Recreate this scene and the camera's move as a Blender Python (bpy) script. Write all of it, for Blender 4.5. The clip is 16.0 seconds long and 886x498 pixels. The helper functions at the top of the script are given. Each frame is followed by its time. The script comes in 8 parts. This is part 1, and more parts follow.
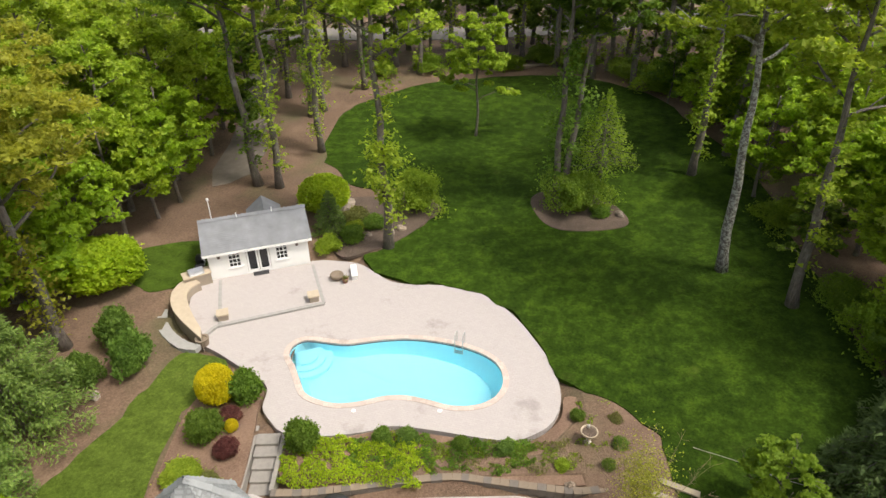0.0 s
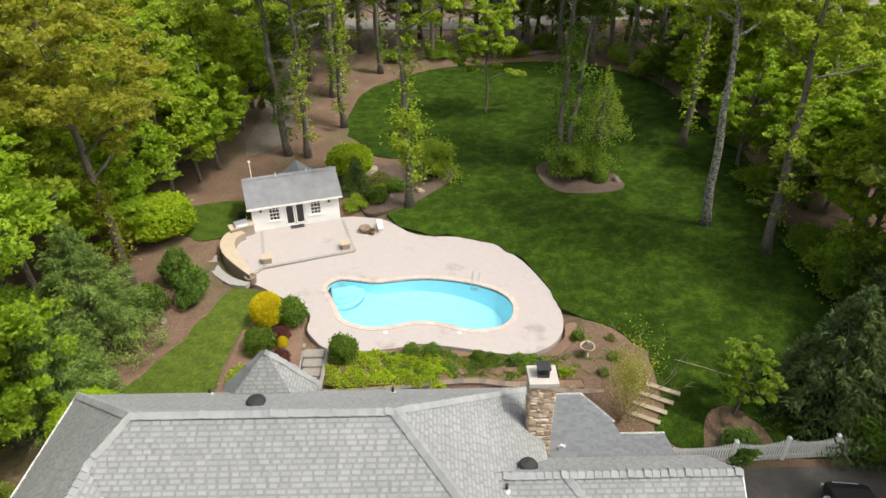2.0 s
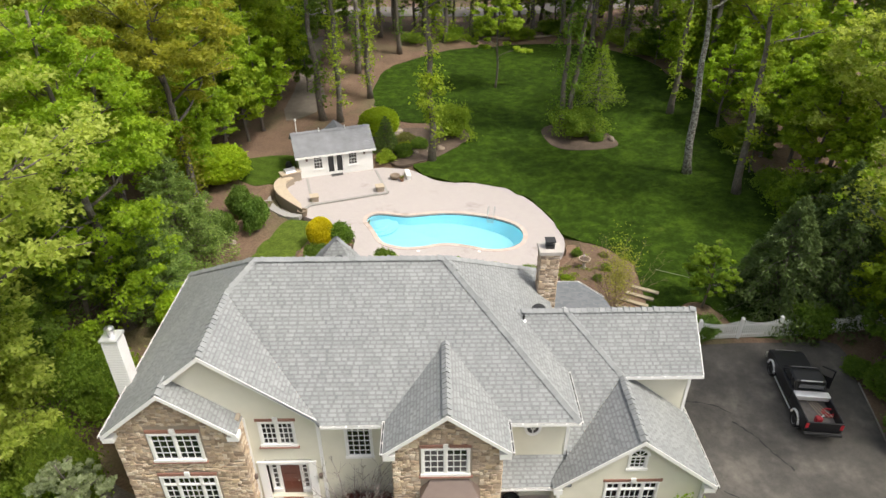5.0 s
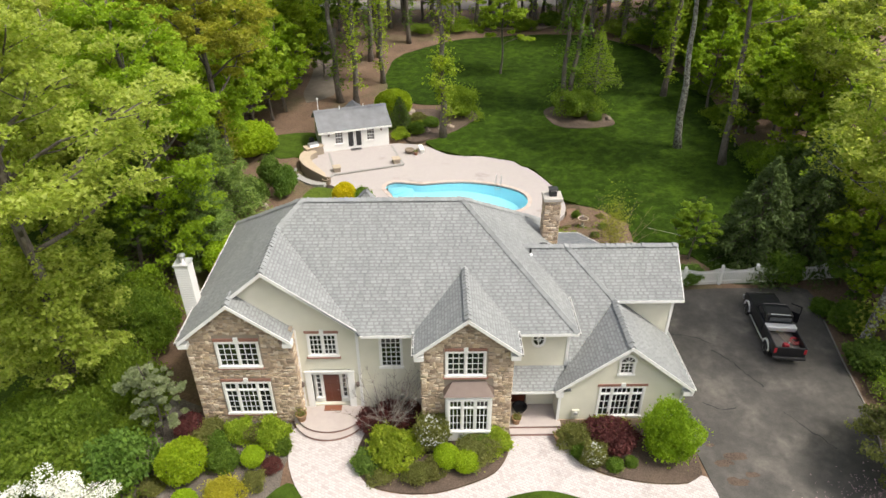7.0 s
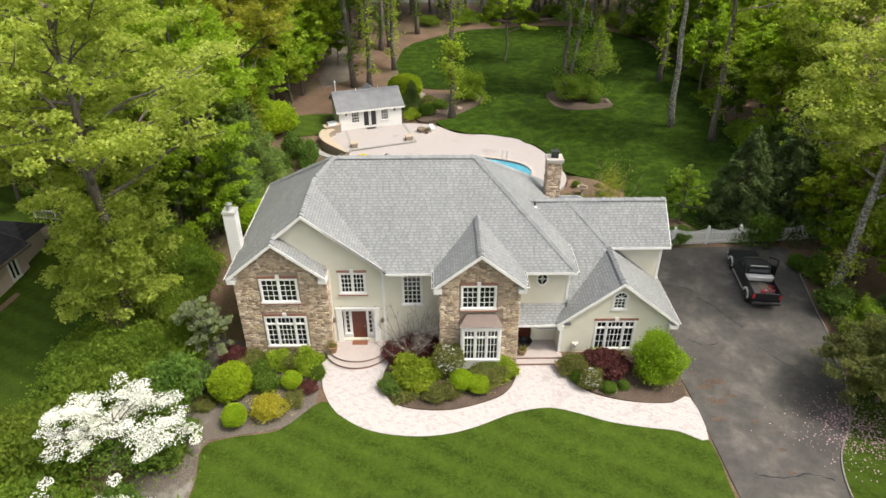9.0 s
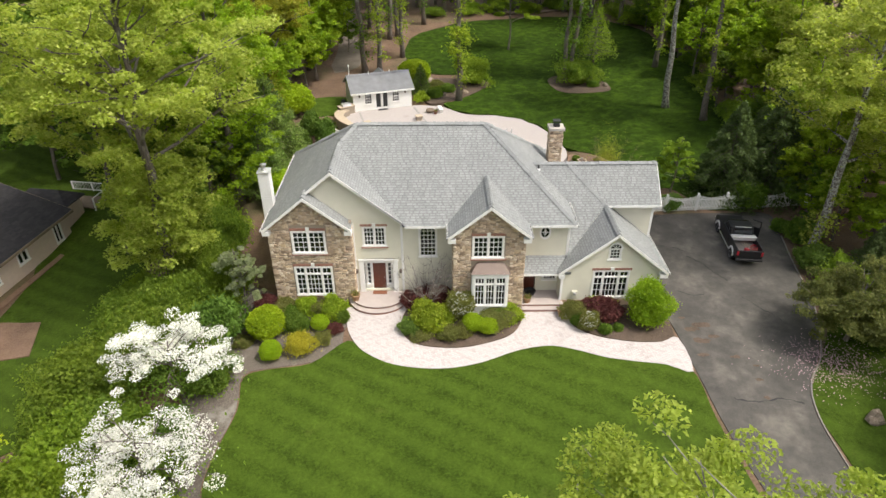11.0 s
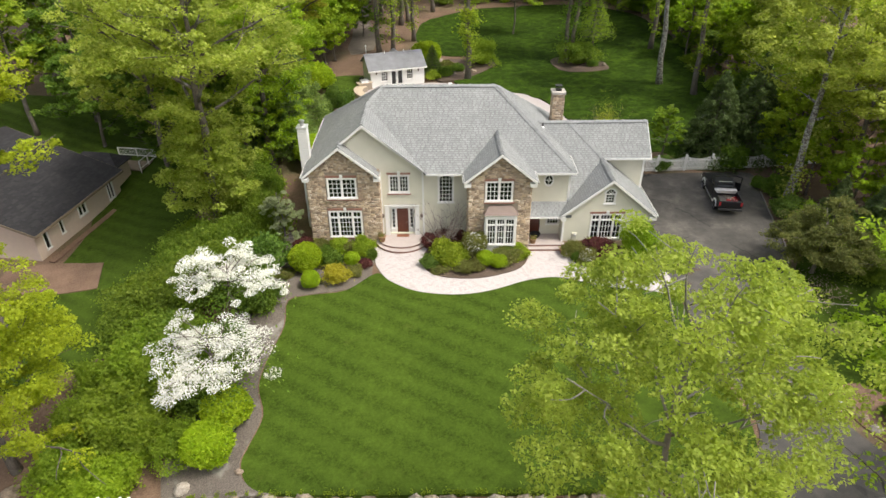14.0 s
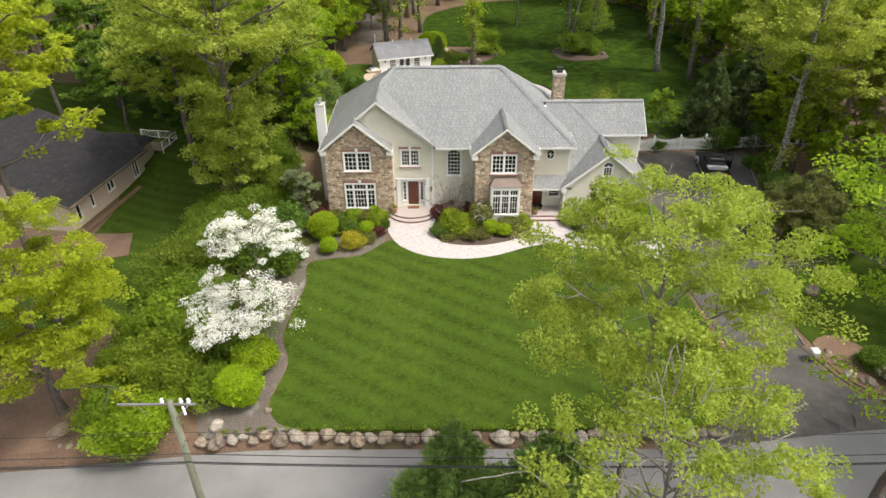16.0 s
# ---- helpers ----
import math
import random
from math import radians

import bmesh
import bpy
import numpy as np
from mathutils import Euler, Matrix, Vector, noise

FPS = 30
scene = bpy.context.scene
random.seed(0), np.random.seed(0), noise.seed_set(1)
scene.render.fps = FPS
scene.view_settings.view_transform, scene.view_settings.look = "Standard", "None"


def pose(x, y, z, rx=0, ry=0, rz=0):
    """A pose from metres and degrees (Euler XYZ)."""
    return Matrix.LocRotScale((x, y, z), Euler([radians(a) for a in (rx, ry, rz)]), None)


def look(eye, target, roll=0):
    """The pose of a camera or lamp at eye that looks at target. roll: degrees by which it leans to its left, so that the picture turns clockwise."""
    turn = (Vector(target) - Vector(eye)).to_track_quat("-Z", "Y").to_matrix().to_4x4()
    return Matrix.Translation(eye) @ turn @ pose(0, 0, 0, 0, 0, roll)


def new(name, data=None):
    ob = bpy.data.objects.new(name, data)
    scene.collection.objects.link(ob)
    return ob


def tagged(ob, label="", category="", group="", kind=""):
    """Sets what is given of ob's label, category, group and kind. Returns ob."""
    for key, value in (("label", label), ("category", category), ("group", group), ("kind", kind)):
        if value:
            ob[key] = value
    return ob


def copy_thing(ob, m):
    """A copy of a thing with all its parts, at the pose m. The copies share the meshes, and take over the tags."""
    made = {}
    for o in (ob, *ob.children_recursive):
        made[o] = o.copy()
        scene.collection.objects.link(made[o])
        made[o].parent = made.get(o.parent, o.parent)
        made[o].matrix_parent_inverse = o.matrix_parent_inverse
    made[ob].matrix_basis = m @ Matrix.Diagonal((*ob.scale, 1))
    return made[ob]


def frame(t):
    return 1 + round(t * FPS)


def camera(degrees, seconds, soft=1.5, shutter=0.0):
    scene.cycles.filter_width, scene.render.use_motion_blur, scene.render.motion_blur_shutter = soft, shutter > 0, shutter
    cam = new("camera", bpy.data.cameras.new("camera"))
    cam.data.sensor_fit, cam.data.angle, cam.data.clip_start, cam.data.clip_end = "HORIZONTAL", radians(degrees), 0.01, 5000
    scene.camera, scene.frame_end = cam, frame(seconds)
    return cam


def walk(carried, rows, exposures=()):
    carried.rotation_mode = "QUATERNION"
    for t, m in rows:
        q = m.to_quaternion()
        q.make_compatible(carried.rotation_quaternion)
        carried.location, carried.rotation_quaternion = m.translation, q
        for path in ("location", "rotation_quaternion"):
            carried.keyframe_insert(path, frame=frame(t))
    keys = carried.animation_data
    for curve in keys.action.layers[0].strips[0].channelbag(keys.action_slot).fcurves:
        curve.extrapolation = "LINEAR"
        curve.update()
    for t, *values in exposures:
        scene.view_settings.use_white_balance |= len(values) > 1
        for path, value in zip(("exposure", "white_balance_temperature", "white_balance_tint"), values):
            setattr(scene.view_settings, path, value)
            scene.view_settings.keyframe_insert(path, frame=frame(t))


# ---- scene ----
cam = camera(69.1, 16.0)
# seconds, x, y, z, pitch, yaw, roll
PATH = [
    (0.0, 3.780, -2.929, 27.439, -32.105, -0.972, -0.529),
    (0.5, 3.455, -4.642, 27.471, -32.122, -0.949, -0.508),
    (1.0, 3.131, -6.357, 27.514, -32.122, -0.938, -0.476),
    (1.5, 2.791, -8.060, 27.566, -32.130, -0.904, -0.419),
    (2.0, 2.443, -9.750, 27.618, -32.149, -0.859, -0.353),
    (2.5, 2.110, -11.443, 27.681, -32.141, -0.842, -0.339),
    (3.0, 1.794, -13.142, 27.751, -32.159, -0.811, -0.291),
    (3.5, 1.476, -14.847, 27.810, -32.177, -0.755, -0.276),
    (4.0, 1.178, -16.540, 27.865, -32.209, -0.758, -0.203),
    (6.5, -0.298, -24.666, 28.077, -32.240, -0.752, -0.170),
    (7.0, -0.567, -26.170, 28.096, -32.235, -0.727, -0.139),
    (7.5, -0.822, -27.636, 28.102, -32.223, -0.718, -0.131),
    (8.0, -1.065, -29.076, 28.094, -32.228, -0.688, -0.119),
    (8.5, -1.296, -30.489, 28.082, -32.238, -0.647, -0.112),
    (9.0, -1.515, -31.866, 28.069, -32.242, -0.600, -0.118),
    (11.5, -2.655, -38.397, 27.900, -32.327, -0.542, -0.106),
    (12.0, -2.873, -39.663, 27.877, -32.330, -0.517, -0.092),
    (12.5, -3.080, -40.908, 27.860, -32.368, -0.499, -0.093),
    (13.0, -3.283, -42.143, 27.847, -32.405, -0.457, -0.143),
    (13.5, -3.474, -43.360, 27.831, -32.443, -0.427, -0.197),
    (14.0, -3.659, -44.546, 27.793, -32.471, -0.399, -0.219),
    (14.5, -3.834, -45.707, 27.734, -32.474, -0.359, -0.269),
    (15.0, -3.990, -46.823, 27.671, -32.468, -0.302, -0.273),
    (15.5, -4.125, -47.868, 27.604, -32.489, -0.255, -0.270),
    (16.0, -4.259, -48.850, 27.534, -32.466, -0.232, -0.254),
]
walk(cam, [(t, pose(x, y, z, 90 + p, 0, yaw) @ pose(0, 0, 0, 0, 0, r)) for t, x, y, z, p, yaw, r in PATH],
     [(0.0, 0.79, 6700, 10), (16.0, 0.79, 6700, 10)])

# ---- light ----
SUN_EL, SUN_AZ = 60.0, 114.0   # elevation; bearing clockwise from +y, so that light comes from +x and a little from the front
world = bpy.data.worlds.new("sky")
scene.world = world
world.use_nodes = True
_n = world.node_tree.nodes
_sky = _n.new("ShaderNodeTexSky")
_sky.sky_type = 'NISHITA'
_sky.sun_disc = False
_sky.sun_elevation = radians(SUN_EL)
_sky.sun_rotation = radians(SUN_AZ)
_sky.air_density, _sky.dust_density = 1.0, 5.0
_n["Background"].inputs[1].default_value = 0.15
_h = _n.new("ShaderNodeHueSaturation")   # a thinly clouded sky, paler than a clear one
_h.inputs["Saturation"].default_value = 0.5
world.node_tree.links.new(_sky.outputs[0], _h.inputs["Color"])
world.node_tree.links.new(_h.outputs[0], _n["Background"].inputs[0])
_l = bpy.data.lights.new("sun", 'SUN')
_l.energy, _l.angle, _l.color = 1.6, radians(7.0), (1.0, 0.96, 0.89)
sun = new("sun", _l)
_d = Vector((math.sin(radians(SUN_AZ)) * math.cos(radians(SUN_EL)), math.cos(radians(SUN_AZ)) * math.cos(radians(SUN_EL)), math.sin(radians(SUN_EL))))
sun.matrix_world = look(_d * 120, (0, 0, 0))

# ---- ground height ----
def _ss(a, b, v):
    v = min(1.0, max(0.0, (v - a) / (b - a)))
    return v * v * (3 - 2 * v)
def gz(x, y):
    """Height of the ground."""
    front = (-0.15 * _ss(-5, -9, y) - 1.95 * min(1, max(0, (-8.5 - y) / 13.5))
             - 0.9 * _ss(-22.4, -23.0, y))
    front *= 1 - 0.5 * _ss(8, 24, x)
    rise = 1.1 * _ss(8, 19, y) if x > 11 or x < -8 else 1.1 * _ss(8, 19, y)
    back = rise + _ss(14, 26, y) * (0.06 * min(30, max(0, x - 10))) + 0.012 * max(0, min(60, y - 40))
    left = -0.11 * min(18, max(0, -15 - x)) * (1 - _ss(14, 40, y))
    return front + back + left


# ---- mesh helpers ----
class Mesh:
    """Gathers vertices and faces of one mesh."""

    def __init__(self):
        self.v, self.f = [], []

    def add(self, verts, faces):
        b = len(self.v)
        self.v.extend(tuple(p) for p in verts)
        self.f.extend(tuple(i + b for i in q) for q in faces)
        return self

    def box(self, x0, x1, y0, y1, z0, z1, m=None):
        c = [(x, y, z) for z in (z0, z1) for y in (y0, y1) for x in (x0, x1)]
        if m is not None:
            c = [m @ Vector(p) for p in c]
        return self.add(c, [(0, 2, 3, 1), (4, 5, 7, 6), (0, 1, 5, 4), (2, 6, 7, 3), (0, 4, 6, 2), (1, 3, 7, 5)])

    def slab(self, pts, d):
        """A flat polygon with thickness: pts and the same pts moved by d."""
        n = len(pts)
        d = Vector(d)
        v = [Vector(p) for p in pts] + [Vector(p) + d for p in pts]
        f = [tuple(range(n)), tuple(range(2 * n - 1, n - 1, -1))]
        f += [(i, i + n, (i + 1) % n + n, (i + 1) % n) for i in range(n)]
        return self.add(v, f)

    def tube(self, pts, radii, n=8, cap=True):
        pts = [Vector(p) for p in pts]
        rings = []
        for i, p in enumerate(pts):
            t = (pts[min(i + 1, len(pts) - 1)] - pts[max(i - 1, 0)]).normalized()
            a = t.orthogonal() if abs(t.z) < 0.9 else t.cross(Vector((0, 1, 0)))
            a.normalize()
            c = t.cross(a)
            r = radii[i] if hasattr(radii, "__len__") else radii
            rings.append([p + r * (math.cos(2 * math.pi * k / n) * a + math.sin(2 * math.pi * k / n) * c) for k in range(n)])
        v = [q for g in rings for q in g]
        f = [(i * n + k, i * n + (k + 1) % n, (i + 1) * n + (k + 1) % n, (i + 1) * n + k) for i in range(len(pts) - 1) for k in range(n)]
        if cap:
            f += [tuple(range(n - 1, -1, -1)), tuple(range((len(pts) - 1) * n, len(pts) * n))]
        return self.add(v, f)

    def lathe(self, prof, n=16, at=(0, 0, 0)):
        v = [(at[0] + r * math.cos(2 * math.pi * k / n), at[1] + r * math.sin(2 * math.pi * k / n), at[2] + z) for r, z in prof for k in range(n)]
        f = [(i * n + k, i * n + (k + 1) % n, (i + 1) * n + (k + 1) % n, (i + 1) * n + k) for i in range(len(prof) - 1) for k in range(n)]
        f += [tuple(range(n - 1, -1, -1)), tuple(range((len(prof) - 1) * n, len(prof) * n))]
        return self.add(v, f)

    def data(self, name, mat, smooth=False):
        me = bpy.data.meshes.new(name)
        me.from_pydata(self.v, [], self.f)
        me.update()
        me.materials.append(mat)
        if smooth:
            me.polygons.foreach_set("use_smooth", [True] * len(me.polygons))
        return me


def part(name, mesh, mat, parent=None, label="", smooth=False, m=None, bevel=0.0):
    """One mesh object, under a thing or a part."""
    me = mesh.data(name, mat, smooth) if isinstance(mesh, Mesh) else mesh
    if bevel:
        bm = bmesh.new()
        bm.from_mesh(me)
        bmesh.ops.recalc_face_normals(bm, faces=bm.faces)
        bmesh.ops.bevel(bm, geom=list(bm.edges), offset=bevel, segments=1, affect='EDGES', clamp_overlap=True)
        bm.to_mesh(me)
        bm.free()
    ob = new(name, me)
    if parent is not None:
        ob.parent = parent
    if m is not None:
        ob.matrix_basis = m
    return tagged(ob, label)


def thing(name, at, label, category, group="", turn=0.0):
    e = new(name)
    e.matrix_basis = pose(at[0], at[1], at[2], 0, 0, turn)
    e.empty_display_size = 0.2
    return tagged(e, label, category, group)


def smooth_ring(pts, k=4):
    """A closed outline through pts, rounded between them."""
    out, n = [], len(pts)
    for i in range(n):
        p = [Vector((*pts[(i + j - 1) % n][:2], 0)) for j in range(4)]
        for s in range(k):
            t = s / k
            q = 0.5 * (2 * p[1] + (p[2] - p[0]) * t + (2 * p[0] - 5 * p[1] + 4 * p[2] - p[3]) * t * t + (3 * p[1] - p[0] - 3 * p[2] + p[3]) * t ** 3)
            out.append((q.x, q.y))
    return out


def smooth_line(pts, k=6):
    out, n = [], len(pts)
    for i in range(n - 1):
        p = [Vector(pts[min(max(i + j - 1, 0), n - 1)]) for j in range(4)]
        for s in range(k):
            t = s / k
            out.append(tuple(0.5 * (2 * p[1] + (p[2] - p[0]) * t + (2 * p[0] - 5 * p[1] + 4 * p[2] - p[3]) * t * t + (3 * p[1] - p[0] - 3 * p[2] + p[3]) * t ** 3)))
    return out + [tuple(pts[-1])]


def sheet(name, ring, lift, mat, step=1.5, level=None, depth=0.25, holes=(), wobble=0.0):
    """Ground cover inside an outline: follows the ground (or lies level) and has a rim that goes down into it."""
    bm = bmesh.new()
    if wobble:
        ring = [(x + wobble * noise.noise((x * .7, y * .7, 0)), y + wobble * noise.noise((x * .7, y * .7, 9))) for x, y in ring]
    rings = [ring, *holes]
    edges = []
    for r in rings:
        vs = [bm.verts.new((x, y, 0)) for x, y in r]
        edges += [bm.edges.new((vs[i], vs[(i + 1) % len(vs)])) for i in range(len(vs))]
    bmesh.ops.triangle_fill(bm, use_beauty=True, use_dissolve=False, edges=edges)
    xs, ys = [p[0] for p in ring], [p[1] for p in ring]
    if level is None:
        for ax, lo, hi in ((0, min(xs), max(xs)), (1, min(ys), max(ys))):
            c = math.ceil(lo / step) * step
            while c < hi:
                co, no = [0, 0, 0], [0, 0, 0]
                co[ax], no[ax] = c, 1
                bmesh.ops.bisect_plane(bm, geom=bm.verts[:] + bm.edges[:] + bm.faces[:], plane_co=co, plane_no=no)
                c += step
    for v in bm.verts:
        v.co.z = (gz(v.co.x, v.co.y) if level is None else level) + lift
    bmesh.ops.recalc_face_normals(bm, faces=bm.faces)
    if sum(f.normal.z for f in bm.faces) < 0:
        bmesh.ops.reverse_faces(bm, faces=bm.faces)
    rim = [e for e in bm.edges if e.is_boundary]
    ext = bmesh.ops.extrude_edge_only(bm, edges=rim)
    for v in ext["geom"]:
        if isinstance(v, bmesh.types.BMVert):
            v.co.z -= depth
    me = bpy.data.meshes.new(name)
    bm.to_mesh(me)
    bm.free()
    me.materials.append(mat)
    return new(name, me)

# ---- materials ----
def material(name, build, rough=0.8):
    m = bpy.data.materials.new(name)
    m.use_nodes = True
    t = m.node_tree
    b = t.nodes["Principled BSDF"]
    b.inputs["Roughness"].default_value = rough
    N = Nodes(t, b)
    build(N)
    return m


class Nodes:
    """Short ways to lay out shader nodes."""

    def __init__(self, tree, bsdf):
        self.t, self.b = tree, bsdf
        self.co = tree.nodes.new("ShaderNodeTexCoord").outputs["Object"]

    def node(self, kind, **inputs):
        n = self.t.nodes.new(kind)
        for k, v in inputs.items():
            self.put(n.inputs[k.replace("_", " ")], v)
        return n

    def put(self, socket, v):
        if hasattr(v, "is_output"):
            self.t.links.new(v, socket)
        else:
            socket.default_value = v

    def noise(self, scale, detail=4.0, rough=0.55, co=None):
        n = self.node("ShaderNodeTexNoise", Scale=scale, Detail=detail, Roughness=rough)
        self.t.links.new(co or self.co, n.inputs["Vector"])
        return n.outputs["Fac"]

    def ramp(self, fac, *stops):
        n = self.t.nodes.new("ShaderNodeValToRGB")
        e = n.color_ramp.elements
        while len(e) < len(stops):
            e.new(0.5)
        for i, (p, c) in enumerate(stops):
            e[i].position, e[i].color = p, (*c, 1)
        self.t.links.new(fac, n.inputs[0])
        return n.outputs[0]

    def mix(self, fac, a, b, mode='MIX'):
        n = self.t.nodes.new("ShaderNodeMix")
        n.data_type, n.blend_type = 'RGBA', mode
        self.put(n.inputs[0], fac)
        for i, v in ((6, a), (7, b)):
            self.put(n.inputs[i], v if hasattr(v, "is_output") else (*v, 1))
        return n.outputs[2]

    def math(self, op, a, b=0.0):
        n = self.t.nodes.new("ShaderNodeMath")
        n.operation = op
        self.put(n.inputs[0], a)
        self.put(n.inputs[1], b)
        return n.outputs[0]

    def scaled(self, x, y, z, turn=0.0):
        n = self.node("ShaderNodeMapping", Scale=(x, y, z), Rotation=(0, 0, turn))
        self.t.links.new(self.co, n.inputs["Vector"])
        return n.outputs[0]

    def island(self):
        return self.t.nodes.new("ShaderNodeNewGeometry").outputs["Random Per Island"]

    def object_random(self):
        return self.t.nodes.new("ShaderNodeObjectInfo").outputs["Random"]

    def colour(self, c):
        self.put(self.b.inputs["Base Color"], c if hasattr(c, "is_output") else (*c, 1))

    def bump(self, height, strength=0.4, distance=0.02):
        n = self.node("ShaderNodeBump", Strength=strength, Distance=distance)
        self.t.links.new(height, n.inputs["Height"])
        self.t.links.new(n.outputs[0], self.b.inputs["Normal"])


def plain(name, c, rough=0.6, metal=0.0, vary=0.12, scale=3.0):
    def build(N):
        d = tuple(x * (1 - vary) for x in c)
        e = tuple(min(1, x * (1 + vary)) for x in c)
        f = N.noise(scale, 6)
        N.colour(N.mix(f, d, e))
        N.bump(N.noise(scale * 14, 3), 0.15, 0.01)
        N.b.inputs["Metallic"].default_value = metal
    return material(name, build, rough)


def _ground(N):
    a = N.ramp(N.noise(0.35, 6), (0.3, (0.10, 0.058, 0.036)), (0.55, (0.165, 0.098, 0.062)), (0.75, (0.25, 0.16, 0.105)))
    b = N.ramp(N.noise(7, 5, 0.7), (0.35, (0.045, 0.028, 0.018)), (0.65, (0.24, 0.17, 0.11)))
    c = N.mix(0.4, a, b)
    g = N.ramp(N.noise(0.12, 5), (0.52, (0, 0, 0)), (0.68, (1, 1, 1)))
    N.colour(N.mix(N.math('MULTIPLY', g, 0.45), c, (0.06, 0.09, 0.025)))
    N.bump(N.noise(9, 6, 0.7), 0.8, 0.08)


def _mulch(N):
    a = N.ramp(N.noise(0.8, 5), (0.35, (0.055, 0.036, 0.025)), (0.7, (0.125, 0.085, 0.06)))
    b = N.ramp(N.noise(12, 4, 0.7), (0.35, (0.035, 0.024, 0.018)), (0.7, (0.2, 0.15, 0.11)))
    N.colour(N.mix(0.45, a, b))
    N.bump(N.noise(16, 5, 0.7), 0.9, 0.05)


def _bark(N):
    a = N.ramp(N.noise(0.9, 5), (0.35, (0.115, 0.073, 0.046)), (0.7, (0.210, 0.143, 0.096)))
    b = N.ramp(N.noise(11, 4, 0.7), (0.35, (0.05, 0.035, 0.024)), (0.7, (0.29, 0.215, 0.155)))
    N.colour(N.mix(0.5, a, b))
    N.bump(N.noise(15, 5, 0.7), 0.9, 0.05)


def _dirt(N):
    a = N.ramp(N.noise(0.6, 5), (0.35, (0.135, 0.074, 0.044)), (0.7, (0.235, 0.140, 0.088)))
    b = N.ramp(N.noise(10, 4, 0.7), (0.35, (0.085, 0.054, 0.036)), (0.7, (0.30, 0.215, 0.155)))
    N.colour(N.mix(0.4, a, b))
    N.bump(N.noise(14, 5, 0.7), 0.8, 0.05)


def lawn_material(name, dark, light, stripes=0.0, dapple=0.0):
    def build(N):
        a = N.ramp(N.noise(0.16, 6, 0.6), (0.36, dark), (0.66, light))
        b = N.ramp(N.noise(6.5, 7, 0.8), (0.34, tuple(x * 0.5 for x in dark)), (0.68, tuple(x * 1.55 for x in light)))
        c = N.mix(0.5, a, b)
        mott = N.ramp(N.noise(1.7, 8, 0.78), (0.36, (0.66, 0.68, 0.62)), (0.66, (1.28, 1.26, 1.2)))
        c = N.mix(1.0, c, mott, 'MULTIPLY')
        spot = N.ramp(N.noise(0.55, 5, 0.7), (0.62, (0, 0, 0)), (0.78, (1, 1, 1)))
        c = N.mix(N.math('MULTIPLY', spot, 0.35), c, (0.12, 0.135, 0.03))
        # sun flecks and leaf shade, painted into the grass colour as noise
        if dapple:
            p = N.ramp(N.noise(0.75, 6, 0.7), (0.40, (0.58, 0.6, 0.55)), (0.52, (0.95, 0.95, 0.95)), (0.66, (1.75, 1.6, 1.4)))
            c = N.mix(dapple, c, N.mix(1.0, c, p, 'MULTIPLY'))
        if stripes:
            w = N.node("ShaderNodeTexWave", Scale=0.21, Distortion=0.9, Detail=3.0)
            w.inputs["Detail Scale"].default_value = 0.6
            N.t.links.new(N.scaled(1, 1, 1, -1.08), w.inputs["Vector"])
            c = N.mix(N.math('MULTIPLY', w.outputs["Fac"], stripes), c, tuple(x * 1.6 for x in light))
        N.colour(c)
        N.bump(N.noise(22, 6, 0.8), 0.9, 0.06)
        N.b.inputs["Specular IOR Level"].default_value = 0.08
    return material(name, build, 0.9)


def _asphalt(N):
    a = N.ramp(N.noise(0.32, 7, 0.62), (0.34, (0.045, 0.041, 0.035)), (0.52, (0.074, 0.068, 0.059)), (0.64, (0.137, 0.124, 0.105)), (0.76, (0.195, 0.176, 0.149)))
    m = N.ramp(N.noise(1.6, 6, 0.7), (0.35, (0.72, 0.72, 0.72)), (0.66, (1.22, 1.2, 1.18)))
    b = N.ramp(N.noise(30, 3, 0.7), (0.3, (0.045, 0.044, 0.042)), (0.7, (0.16, 0.155, 0.145)))
    c = N.mix(0.22, N.mix(1.0, a, m, 'MULTIPLY'), b)
    s = N.ramp(N.noise(0.9, 5, 0.7, N.scaled(1, 1, 1)), (0.66, (0, 0, 0)), (0.71, (1, 1, 1)))
    c = N.mix(N.math('MULTIPLY', s, 0.5), c, (0.035, 0.032, 0.028))
    N.colour(c)
    N.bump(N.noise(60, 4, 0.7), 0.4, 0.01)


def paver_material(name, base, joint, sx, sy, turn=0.0, vary=0.14, odd=None):
    def build(N):
        n = N.node("ShaderNodeTexBrick", Scale=1.0, Mortar_Size=0.012, Mortar_Smooth=0.2, Bias=0.0, Brick_Width=sx, Row_Height=sy)
        N.t.links.new(N.scaled(1, 1, 1, turn), n.inputs["Vector"])
        n.inputs["Color1"].default_value = (*[x * (1 - vary) for x in base], 1)
        n.inputs["Color2"].default_value = (*[min(1, x * (1 + vary * .6)) for x in base], 1)
        if odd:
            n.inputs["Color1"].default_value = (*base, 1)
            n.inputs["Color2"].default_value = (*odd, 1)
            n.inputs["Bias"].default_value = -0.55
        n.inputs["Mortar"].default_value = (*joint, 1)
        st = N.ramp(N.noise(0.24, 8, 0.68), (0.575, (1, 1, 1)), (0.64, (0.82, 0.81, 0.80)), (0.75, (0.62, 0.61, 0.60)))
        fine = N.ramp(N.noise(9, 5, 0.7), (0.3, (0.88, 0.88, 0.88)), (0.7, (1, 1, 1)))
        N.colour(N.mix(1.0, N.mix(1.0, n.outputs["Color"], st, 'MULTIPLY'), fine, 'MULTIPLY'))
        N.bump(n.outputs["Fac"], -0.3, 0.01)
    return material(name, build, 0.85)


